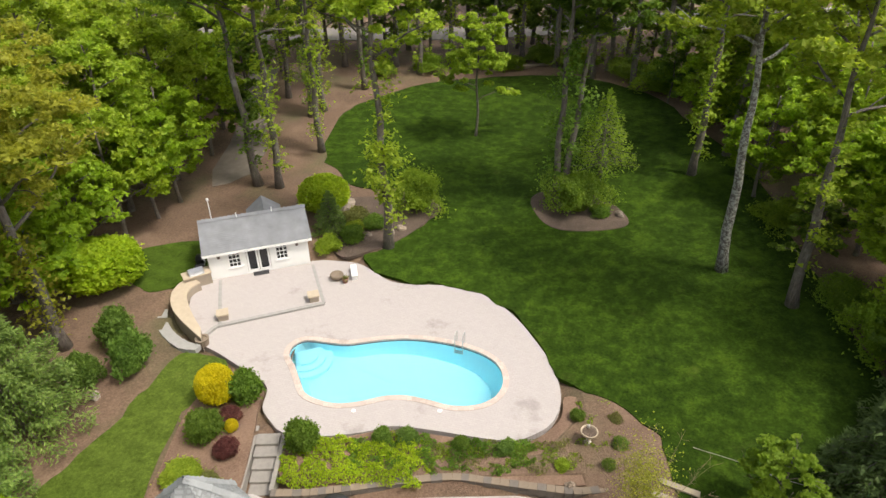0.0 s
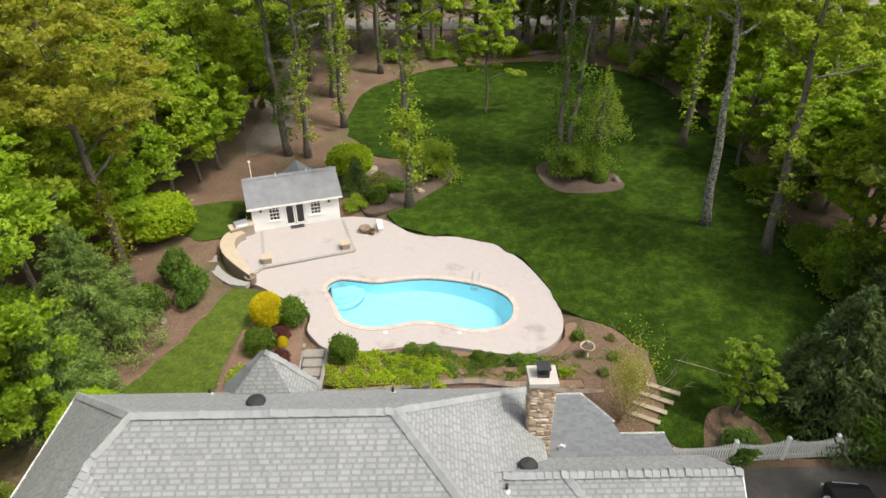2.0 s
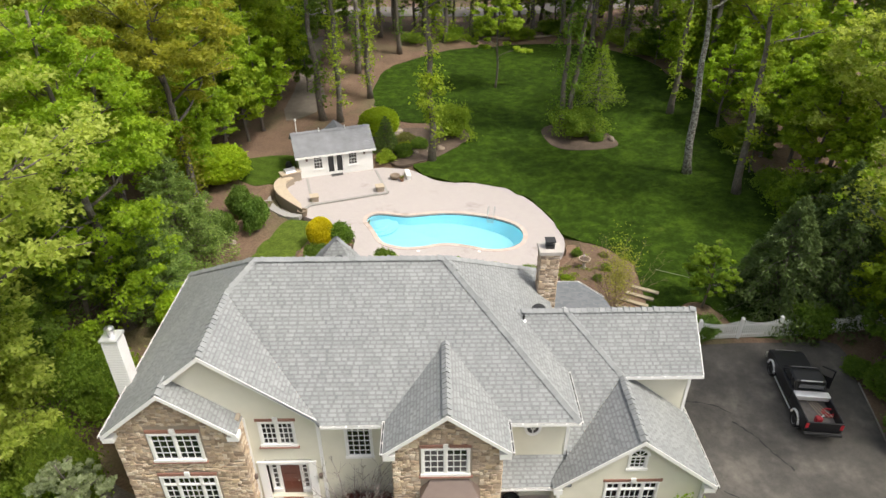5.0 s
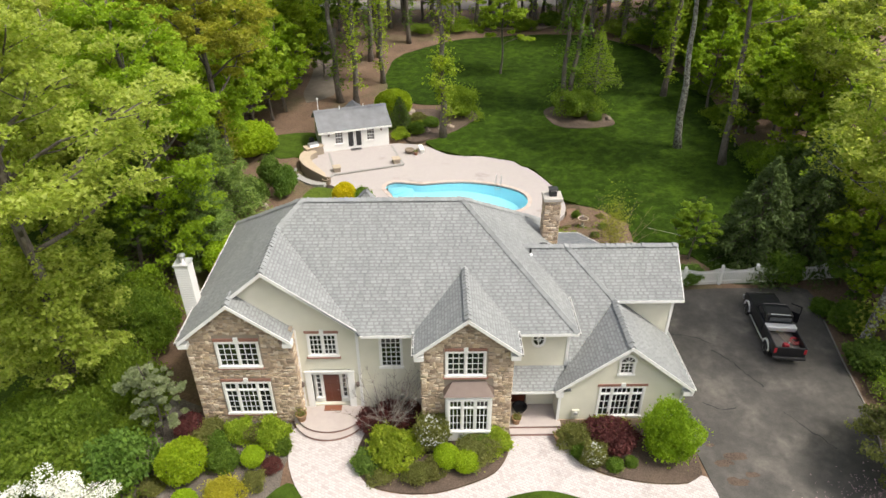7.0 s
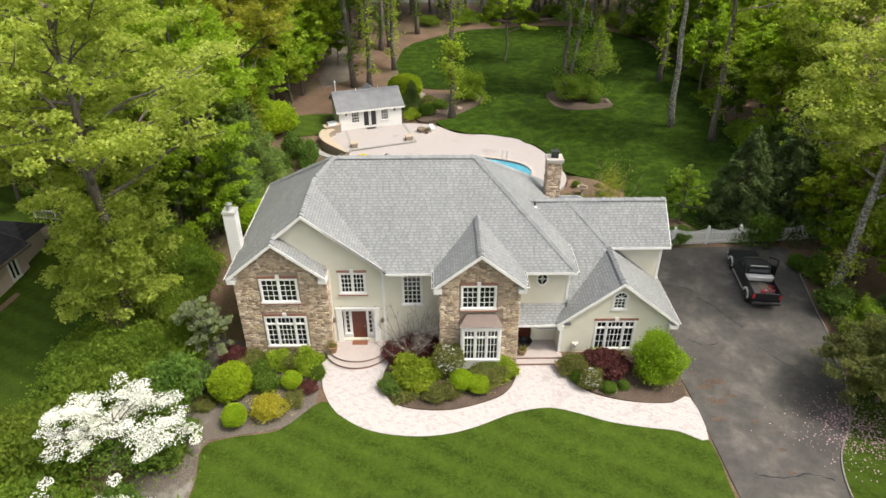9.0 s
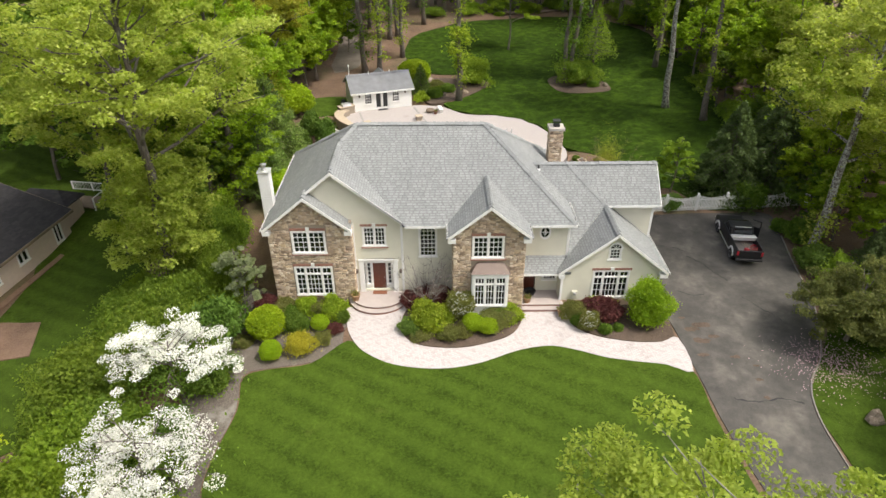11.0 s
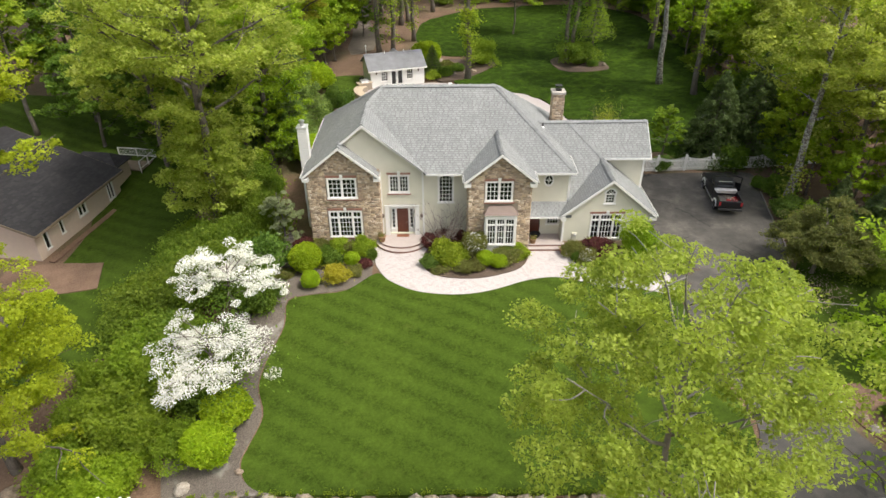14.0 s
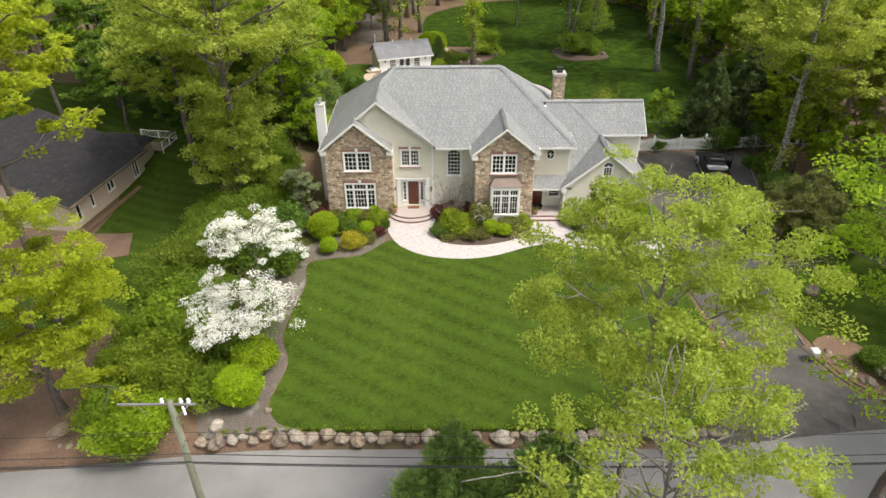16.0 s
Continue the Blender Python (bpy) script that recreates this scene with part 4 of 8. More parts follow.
    board((-11.15, -0.38, zp(2.95)), (-8.2, -0.38, EAVE))
    board((-11.15, 0.3, zp(2.95)), (-9.35, 0.3, zp(4.75)))
    board((-9.35, 0.3, zp(4.75)), (-4.6, 0.3, EAVE))
    board((-1.75, -1.62, e), (0.98, -1.62, p))
    board((0.98, -1.62, p), (3.71, -1.62, e))
    board((5.85, -0.9, 2.95), (9.6, -0.9, 6.03))
    board((9.6, -0.9, 6.03), (13.4, -0.9, 2.95))
    board((13.55, 3.15, wz(3.15)), (13.55, 5.65, 8.2))
    board((13.55, 5.65, 8.2), (13.55, 8.2, wz(3.1)))

    def gutter(a, b):
        a, b = Vector(a), Vector(b)
        d = (b - a).normalized()
        s = d.cross(Vector((0, 0, 1))).normalized() * 0.09
        up = Vector((0, 0, .13))
        g = Mesh().slab([a, b, b - up, a - up], s * 0.15)
        g.slab([a + s, b + s, b + s - up, a + s - up], s * 0.15)
        g = part("gutter", g, WHITE, HOUSE, "white gutter with a dark trough")
        # near-black strip along the bottom of the gutter
        part("trough", Mesh().slab([a - up, b - up, b + s - up, a + s - up], (0, 0, 0.05)), BLACK_MATTE, g, "near-black trough floor")
        n = max(2, int((b - a).length / 0.55))
        for i in range(n + 1):
            q = a + (b - a) * min(0.995, max(0.005, i / n))
            part("hanger", Mesh().slab([q - d * 0.03, q + d * 0.03, q + d * 0.03 + s, q - d * 0.03 + s], (0, 0, -0.015)), WHITE, g)
    gutter((-4.6, 0.08, EAVE), (-1.75, 0.08, EAVE))
    gutter((3.71, 0.08, EAVE), (6.95, 0.08, EAVE))
    gutter((6.97, 0.1, EAVE), (6.97, 3.3, EAVE))
    gutter((-14.12, 12.1, EAVE), (-14.12, -0.38, EAVE))
    gutter((9.75, 3.13, wz(3.15)), (13.55, 3.13, wz(3.15)))
    gutter((13.42, -0.9, 2.95), (13.42, 8.2, 2.95))
    gutter((3.4, -0.7, 2.82), (6.3, -0.7, 2.82))
    gutter((9.65, 13.42, 4.4), (7.1, 13.42, 4.4))
    gutter((10.62, 11.2, low(11.2)), (9.62, 13.4, 4.4))
    gutter((13.4, 11.62, 3.5), (10.7, 11.62, 3.5))
    gutter((-1.77, 0.2, e), (-1.77, -1.62, e))
    gutter((3.73, -1.62, e), (3.73, 0.2, e))
    # boxed eave returns of the gables
    for q in ((-14.1, -13.6, -0.38, 0.1, 5.78, 6.05), (-8.65, -8.15, -0.38, 0.1, 5.78, 6.05), (-1.75, -1.25, -1.62, -1.2, 5.85, 6.15), (3.2, 3.71, -1.62, -1.2, 5.85, 6.15), (12.85, 13.4, -0.9, -0.5, 2.5, 2.8), (5.9, 6.3, -0.9, -0.5, 2.5, 2.8)):
        part("eave_return", Mesh().box(*q), WHITE, HOUSE)


house_roofs()


def house_openings():
    T = Matrix.Translation
    S2 = [(1, 3), (1, 3)]
    window(HOUSE, T((-12.3, 0.0, 4.2)), 2.3, 1.75, S2, 4, label="white window with paired sashes and pale blinds")
    window(HOUSE, T((-12.4, 0.0, 0.7)), 2.65, 2.4, [(1, 2), (1.7, 4), (1, 2)], 4, 0.5, label="white triple window with transom")
    window(HOUSE, T((-7.6, 0.72, 4.3)), 1.65, 1.55, S2, 4)
    stair = window(HOUSE, T((-3.75, 0.78, 3.35)), 1.3, 2.5, [(1, 4)], 7, label="tall white stair window with an arched head")
    for k in (-1, 1):
        arc = [(0.65 + k * 0.54 * math.cos(a), -0.012, 1.93 + 0.46 * math.sin(a)) for a in np.linspace(0, math.pi / 2, 8)]
        part("spandrel", Mesh().slab([(0.65 + k * 0.54, -0.012, 2.39)] + arc, (0, 0.03, 0)), WHITE, stair)
    window(HOUSE, T((-0.15, -1.22, 4.5)), 2.12, 1.7, S2, 4)
    window(HOUSE, T((8.3, -0.55, 0.7)), 2.55, 2.28, [(1, 2), (1.7, 4), (1, 2)], 3, 0.45)
    arched = window(HOUSE, T((9.15, -0.55, 3.85)), 0.9, 0.92, [(1, 3)], 3, label="small white window with an arched fanlight")
    arc = [(math.cos(math.pi * k / 14), math.sin(math.pi * k / 14)) for k in range(15)]
    ring = [(0.45 + r * c, y, 0.9 + r * q) for r, y in ((0.5, 0.0), (0.5, -0.07), (0.36, -0.07), (0.36, -0.03)) for c, q in arc]
    part("arch_casing", Mesh().add(ring, [(i * 15 + k, i * 15 + k + 1, i * 15 + k + 16, i * 15 + k + 15) for i in range(3) for k in range(14)]), WHITE, arched)
    part("fanlight_pane", Mesh().slab([(0.45 + 0.37 * c, -0.045, 0.9 + 0.37 * q) for c, q in arc], (0, 0.01, 0)), GLASS, arched)
    for k in (45, 90, 135):
        part("muntin", Mesh().box(0, 0.37, -0.062, -0.046, -0.018, 0.018, Matrix.Translation((0.45, 0, 0.9)) @ Matrix.Rotation(-math.radians(k), 4, 'Y')), WHITE, arched)
    window(HOUSE, T((5.0, 0.68, 1.35)), 1.1, 1.1, [(1, 4)], 3)
    # brick lintels and sills
    for x0, x1, y, z in ((-12.35, -9.95, -0.03, 5.98), (-12.45, -9.7, -0.03, 3.13), (-7.7, -5.85, 0.68, 5.88), (-0.2, 2.02, -1.26, 6.22), (8.2, 10.95, -0.6, 3.0)):
        k = Mesh()
        n = int((x1 - x0) / 0.085)
        for i in range(n):
            a = x0 + (x1 - x0) * i / n
            if abs(a - (x0 + x1) / 2) < 0.12:
                continue
            k.box(a, a + 0.072, y - 0.02, y + 0.05, z, z + 0.17)
        tagged(part("lintel", k, BRICK, HOUSE, "red brick soldier course"), kind="stuff")
        part("keystone", Mesh().box((x0 + x1) / 2 - 0.11, (x0 + x1) / 2 + 0.11, y - 0.05, y + 0.05, z - 0.02, z + 0.24), WHITE, HOUSE)
    for x0, x1, y, z in ((-12.4, -9.9, -0.06, 4.06), (-12.5, -9.65, -0.06, 0.56), (-7.7, -5.85, 0.64, 4.16), (-0.25, 2.1, -1.3, 4.36)):
        part("sill", Mesh().box(x0, x1, y - 0.05, y + 0.06, z, z + 0.09), BRICK, HOUSE, "brick window sill")
    # bay window
    bay = part("bay_window", Mesh().box(-0.15, 2.33, -1.78, -1.22, 0.2, 0.95), WHITE, HOUSE, "white box bay window with a copper hood")
    part("head", Mesh().box(-0.15, 2.33, -1.78, -1.22, 3.35, 3.6), WHITE, bay)
    for x in (-0.15, 2.23):
        part("cheek", Mesh().box(x, x + 0.1, -1.76, -1.22, 0.95, 3.35), WHITE, bay)
    window(HOUSE, T((-0.05, -1.78, 0.95)), 2.28, 2.4, [(1, 3), (1, 3), (1, 3)], 3, 0.5, label="white triple bay window")
    hood = Mesh().add([(-0.25, -1.92, 3.6), (2.43, -1.92, 3.6), (1.95, -1.22, 4.15), (0.25, -1.22, 4.15), (-0.25, -1.22, 3.6), (2.43, -1.22, 3.6)], [(0, 1, 2, 3), (0, 3, 4), (1, 5, 2), (0, 4, 5, 1)])
    part("hood", hood, COPPER, bay, "weathered brown copper bay roof")
    # front entry: white surround, door, sidelights
    sur = part("entry_surround", Mesh().box(-7.98, -7.62, 0.62, 0.72, 0.3, 3.1).box(-5.6, -5.24, 0.62, 0.72, 0.3, 3.1).box(-8.02, -5.2, 0.6, 0.72, 3.1, 3.2), WHITE, HOUSE, "white pilastered entry surround")
    door = part("front_door", Mesh().box(-7.05, -6.15, 0.95, 1.0, 0.5, 2.85), DOOR_RED, HOUSE, "dark mahogany panelled front door")
    for zz in (0.6, 1.5, 2.1):
        for xx in (-6.95, -6.56):
            part("panel", Mesh().box(xx, xx + 0.3, 0.935, 0.95, zz, zz + (0.75 if zz < 1 else 0.48)), DOOR_RED, door)
    part("door_knob", Mesh().lathe([(0.01, 0), (0.035, 0.02), (0.03, 0.05), (0.01, 0.06)], 8), METAL, door, m=pose(-6.25, 0.94, 1.5, 90))
    for x, x0, x1 in ((-7.5, -7.62, -7.06), (-6.04, -6.14, -5.6)):
        part("jamb_panel", Mesh().box(x0, x1, 0.965, 1.0, 0.5, 2.87), WHITE, HOUSE)
        window(HOUSE, T((x, 0.92, 0.95)), 0.34, 1.85, [(1, 1)], 5, name="sidelight", trim=0.03)
    part("entry_ceiling", Mesh().box(-7.62, -5.6, 0.73, 1.0, 2.87, 3.1), WHITE, HOUSE)
    d2 = part("side_door", Mesh().box(3.65, 4.5, 0.8, 0.86, 0.5, 2.6), DOOR_RED, HOUSE, "dark red side door under the porch roof")
    part("panel", Mesh().box(3.75, 4.4, 0.785, 0.8, 1.6, 2.5), DOOR_RED, d2)
    # corner boards
    for x, y, z0, z1 in ((-4.98, 0.7, 0, 6.1), (6.5, 0.66, 3.46, 6.1), (6.12, -0.57, 0.4, 2.9), (12.86, -0.57, 0.4, 2.9), (13.1, 3.63, 2.9, 5.95), (-8.28, 0.7, 0.4, 6.1)):
        part("corner_board", Mesh().box(x, x + 0.15, y - 0.045, y + 0.1, z0, z1), WHITE, HOUSE)
    # oval window
    n = 20
    ov = Mesh().add([(4.95 + r * .3 * math.cos(2 * math.pi * k / n), y, 5.35 + r * .42 * math.sin(2 * math.pi * k / n)) for r, y in ((1.35, 0.62), (1.35, 0.6), (0.95, 0.6), (0.95, 0.62)) for k in range(n)],
                    [(i * n + k, i * n + (k + 1) % n, (i + 1) * n + (k + 1) % n, (i + 1) * n + k) for i in range(3) for k in range(n)])
    o = part("oval_window", ov, WHITE, HOUSE, "small white oval window")
    part("pane", Mesh().add([(4.95 + .3 * math.cos(2 * math.pi * k / n), 0.625, 5.35 + .42 * math.sin(2 * math.pi * k / n)) for k in range(n)], [tuple(range(n))]), GLASS, o)
    part("muntin", Mesh().box(4.93, 4.97, 0.6, 0.62, 4.95, 5.75).box(4.67, 5.23, 0.602, 0.62, 5.33, 5.37).tube([(4.95 + .11 * math.cos(a), 0.61, 5.35 + .16 * math.sin(a)) for a in np.linspace(0, 2 * math.pi, 13)], 0.018, 5), WHITE, o)


house_openings()


def chimneys():
    c = part("chimney", Mesh().box(6.22, 7.2, 8.95, 9.85, 3.0, 9.35), MORTAR, HOUSE, "tall tan fieldstone chimney")
    part("cap", Mesh().box(6.12, 7.3, 8.85, 9.95, 9.35, 9.55), CONCRETE, c, "pale concrete chimney cap")
    k = Mesh().box(6.5, 6.95, 9.2, 9.62, 9.55, 9.72)
    for x in (6.5, 6.91):
        for y in (9.2, 9.58):
            k.box(x, x + 0.04, y, y + 0.04, 9.72, 9.98)
    k.box(6.44, 7.0, 9.14, 9.68, 9.98, 10.03)
    part("flue_cover", k, BLACK_MATTE, c, "black metal flue cover")
    w = part("chimney", Mesh().box(-14.65, -13.95, 2.75, 3.45, 0.0, 8.9), SIDING, HOUSE, "white lap-sided chimney chase")
    b = Mesh()
    for i in range(58):
        z = 0.1 + i * 0.15
        b.box(-14.672, -13.928, 2.728, 3.472, z, z + 0.135)
    part("siding", b, WHITE, w)
    part("cap", Mesh().box(-14.72, -13.88, 2.68, 3.52, 8.88, 8.98), ALU, w)
    part("flue", Mesh().lathe([(0.15, 8.98), (0.15, 9.3), (0.22, 9.32), (0.22, 9.42), (0.05, 9.5)], 12, (-14.3, 3.1, 0)), METAL, w, "round metal flue")


chimneys()

# ---- plants ----
LEAF = {
    "spring": leaf_material("spring_leaf", (0.15, 0.24, 0.012), (0.26, 0.35, 0.022), (0.40, 0.47, 0.055)),
    "gold": leaf_material("gold_green_leaf", (0.17, 0.235, 0.015), (0.29, 0.36, 0.035), (0.45, 0.48, 0.12)),
    "pale": leaf_material("pale_spring_leaf", (0.185, 0.265, 0.028), (0.305, 0.39, 0.056), (0.44, 0.505, 0.10)),
    "green": leaf_material("green_leaf", (0.07, 0.135, 0.014), (0.118, 0.20, 0.022), (0.20, 0.29, 0.042)),
    "deep": leaf_material("deep_green_leaf", (0.05, 0.105, 0.014), (0.095, 0.175, 0.022), (0.17, 0.26, 0.042), 0.35),
    "pine": leaf_material("blue_green_needle", (0.07, 0.13, 0.024), (0.145, 0.23, 0.045), (0.27, 0.365, 0.085), 0.35),
    "spruce": leaf_material("dark_needle", (0.045, 0.075, 0.020), (0.085, 0.13, 0.036), (0.15, 0.21, 0.065), 0.35),
    "lime": leaf_material("lime_leaf", (0.19, 0.31, 0.010), (0.315, 0.445, 0.015), (0.45, 0.56, 0.035)),
    "lemon": leaf_material("lemon_leaf", (0.30, 0.29, 0.02), (0.45, 0.42, 0.04), (0.60, 0.54, 0.09)),
    "yellow": leaf_material("golden_leaf", (0.44, 0.38, 0.005), (0.60, 0.51, 0.008), (0.72, 0.64, 0.03)),
    "white": leaf_material("white_blossom", (0.66, 0.67, 0.60), (0.78, 0.78, 0.74), (0.86, 0.86, 0.83), 0.2),
    "red": leaf_material("dark_red_leaf", (0.05, 0.014, 0.013), (0.095, 0.026, 0.025), (0.15, 0.05, 0.042), 0.25),
    "maple": leaf_material("yellow_olive_leaf", (0.16, 0.205, 0.008), (0.29, 0.345, 0.015), (0.44, 0.49, 0.035)),
    "bright": leaf_material("bright_maple_leaf", (0.13, 0.225, 0.008), (0.225, 0.335, 0.014), (0.35, 0.46, 0.035)),
    "sage": leaf_material("sage_leaf", (0.15, 0.185, 0.095), (0.23, 0.27, 0.145), (0.34, 0.38, 0.22)),
    "laurel": leaf_material("laurel_leaf", (0.085, 0.15, 0.013), (0.145, 0.225, 0.02), (0.235, 0.315, 0.04)),
    "bronze": leaf_material("bronze_green_leaf", (0.075, 0.095, 0.02), (0.13, 0.15, 0.04), (0.21, 0.225, 0.07)),
    "russet": leaf_material("golden_olive_leaf", (0.155, 0.185, 0.012), (0.28, 0.305, 0.025), (0.43, 0.435, 0.06)),
    "hedge": leaf_material("fresh_hedge_leaf", (0.115, 0.19, 0.013), (0.19, 0.285, 0.019), (0.30, 0.395, 0.042)),
    "olive": leaf_material("olive_leaf", (0.11, 0.125, 0.028), (0.19, 0.205, 0.055), (0.28, 0.28, 0.095)),
}


def leaf_mesh(name, cen, size, mat, rng, up=0.55, slim=0.55, axis=None, fine=False):
    """A folded four-cornered leaf at each place of cen, or (fine) a three-cornered one, for crowns seen from afar."""
    n = len(cen)
    nor = rng.normal(size=(n, 3))
    nor /= np.linalg.norm(nor, axis=1)[:, None]
    nor[:, 2] = np.abs(nor[:, 2]) * (1 - up) + up * 1.3
    nor /= np.linalg.norm(nor, axis=1)[:, None]
    if axis is None:
        a = rng.normal(size=(n, 3))
    else:
        a = axis + rng.normal(size=(n, 3)) * 0.25
    a -= (a * nor).sum(1)[:, None] * nor
    a /= np.linalg.norm(a, axis=1)[:, None] + 1e-9
    b = np.cross(nor, a)
    s = (size * rng.uniform(0.65, 1.35, n))[:, None]
    if fine:
        v = np.empty((n, 3, 3))
        v[:, 0] = cen - a * s * 0.45 - b * s * slim * 0.5
        v[:, 1] = cen - a * s * 0.35 + b * s * slim * 0.6
        v[:, 2] = cen + a * s * 0.6
        me = bpy.data.meshes.new(name)
        me.vertices.add(3 * n)
        me.vertices.foreach_set("co", v.ravel())
        me.loops.add(3 * n)
        me.loops.foreach_set("vertex_index", np.arange(3 * n))
        me.polygons.add(n)
        me.polygons.foreach_set("loop_start", np.arange(n) * 3)
        me.update(calc_edges=True)
        me.materials.append(mat)
        return me
    v = np.empty((n, 4, 3))
    v[:, 0] = cen - a * s * 0.5
    v[:, 1] = cen + b * s * slim * 0.5 + nor * s * 0.08
    v[:, 2] = cen + a * s * 0.5 - nor * s * 0.1
    v[:, 3] = cen - b * s * slim * 0.5 + nor * s * 0.08
    me = bpy.data.meshes.new(name)
    me.vertices.add(4 * n)
    me.vertices.foreach_set("co", v.ravel())
    me.loops.add(6 * n)
    i = np.arange(n)[:, None] * 4
    me.loops.foreach_set("vertex_index", np.concatenate([i + [0, 1, 2], i + [0, 2, 3]], 1).ravel())
    me.polygons.add(2 * n)
    me.polygons.foreach_set("loop_start", np.arange(2 * n) * 3)
    me.update(calc_edges=True)
    me.materials.append(mat)
    return me


def limb_path(rng, a, d, length, droop, n=6):
    p, q = [Vector(a)], Vector(d).normalized()
    for i in range(n):
        q = (q + Vector(rng.normal(size=3)) * 0.13 + Vector((0, 0, droop))).normalized()
        p.append(p[-1] + q * length / n)
    return p


def broadleaf(name, seed, H, base, R, r0, mat, label, leaves=9000, size=0.3, clusters=110, lean=(0, 0), limbs=9, droop=0.03, spread=0.95, sprouts=0, cat="tree", spray=1.0, top=0.75, clump=1.0, bark=None, fine=True, skirt=(0, 0, 0, 0), gap=(0, 0, 0)):
    """A tree standing at the origin: trunk, limbs, and a crown of leaf clumps round the limb ends."""
    rng = np.random.default_rng(seed)
    bark = bark or BARK
    if fine:
        leaves, size, clusters, clump = 2 * leaves, 0.74 * size, int(1.6 * clusters), 0.72 * clump
    t = thing(name, (0, 0, 0), label, cat)
    pts = [Vector((lean[0] * (max(z, 0) / H) ** 1.2 * H + (0.12 * math.sin(z * 0.9 + seed) if z else 0), lean[1] * (max(z, 0) / H) ** 1.2 * H + (0.12 * math.cos(z * 0.7 + seed) - 0.12 if z else 0), z)) for z in np.linspace(-0.3, H * 0.9, 14)]
    rad = [r0 * (1.35 if i == 0 else 1.0) * (1 - 0.85 * i / 13) + 0.02 for i in range(14)]
    part("trunk", Mesh().tube(pts, rad, 9), bark, t, smooth=True)
    ends = []

    def at(z):
        k = min(12.999, max(0, (z + 0.3) / (H * 0.9 + 0.3) * 13))
        i = int(k)
        return pts[i].lerp(pts[i + 1], k - i)
    for j in range(limbs):
        f = (j + 0.5) / limbs
        z = base + (H * 0.86 - base) * f ** 0.9
        ang = j * 2.4 + rng.uniform(-0.4, 0.4)
        reach = R * (1 - 0.55 * f) * rng.uniform(0.75, 1.05)
        lp = limb_path(rng, at(z), (math.cos(ang), math.sin(ang), 0.35 + 0.7 * f), reach * 1.15, droop)
        lr = 0.3 * r0 * (1.1 - 0.7 * f)
        wood = Mesh().tube(lp, [lr * (1 - 0.85 * i / 6) + 0.012 for i in range(7)], 6)
        for s in range(3):
            p = lp[2 + s * 2 if s < 2 else 5]
            tw = limb_path(rng, p, (math.cos(ang + rng.uniform(-1.3, 1.3)), math.sin(ang + rng.uniform(-1.3, 1.3)), 0.3), reach * 0.5, droop, 4)
            wood.tube(tw, [lr * 0.4 * (1 - 0.8 * i / 4) + 0.008 for i in range(5)], 5)
            ends += tw[2:]
        part("limb", wood, bark, t, smooth=True)
        ends += lp[2:]
    cen, wid = [], []
    E = np.array([tuple(e) for e in ends])
    zc, hz = (base + H) / 2, (H - base) / 2
    for k in range(clusters):
        if rng.random() < 0.5:
            c = E[rng.integers(len(E))] + rng.normal(size=3) * 0.35
        else:
            u = rng.normal(size=3)
            u /= np.linalg.norm(u)
            if u[2] < -0.2:
                u[2] *= 0.4
            q = rng.uniform(0.5, 1.0) ** 0.6
            c = np.array([*at(zc + hz * u[2] * q)]) * [1, 1, 0] + [R * spread * u[0] * q, R * spread * u[1] * q, zc + hz * u[2] * q * top]
        cen.append(c)
        wid.append(rng.uniform(0.5, 1.05) * R * 0.17 * clump)
    # lower growth round the trunk: count, radius, from and to height
    for k in range(skirt[0]):
        a, q = rng.uniform(0, 6.28), math.sqrt(rng.uniform(0.04, 1)) * skirt[1]
        z = rng.uniform(skirt[2], skirt[3])
        cen.append(np.array([*at(z)]) + [math.cos(a) * q, math.sin(a) * q, 0])
        wid.append(rng.uniform(0.5, 1.05) * R * 0.17 * clump)
    cen, wid = np.array(cen), np.array(wid)
    # an opening in the crown: x, y, radius
    keep = np.hypot(cen[:, 0] - gap[0], cen[:, 1] - gap[1]) > gap[2]
    cen, wid = cen[keep], wid[keep]
    idx = rng.integers(0, len(cen), leaves)
    off = rng.normal(size=(leaves, 3))
    off *= (rng.uniform(0.05, 1, leaves) ** (1 / 2.6) / np.linalg.norm(off, axis=1))[:, None]
    off[:, 2] = off[:, 2] * 0.42 - 0.16 * (off[:, 0] ** 2 + off[:, 1] ** 2)
    P = cen[idx] + off * (wid[idx] * 1.45)[:, None]
    part("crown", leaf_mesh("crown", P, size * spray, mat, rng, slim=0.8 if fine else 0.55, fine=fine), mat, t)
    if sprouts:
        z = rng.uniform(1.5, base + 1, sprouts)
        C = np.array([tuple(at(q)) for q in z]) + rng.normal(size=(sprouts, 3)) * [0.5, 0.5, 0.3]
        idx = rng.integers(0, sprouts, sprouts * (44 if fine else 22))
        tagged(part("sprout", leaf_mesh("sprout", C[idx] + rng.normal(size=(len(idx), 3)) * 0.4, size, mat, rng, slim=0.8 if fine else 0.55, fine=fine), mat, t), kind="stuff")
    return t


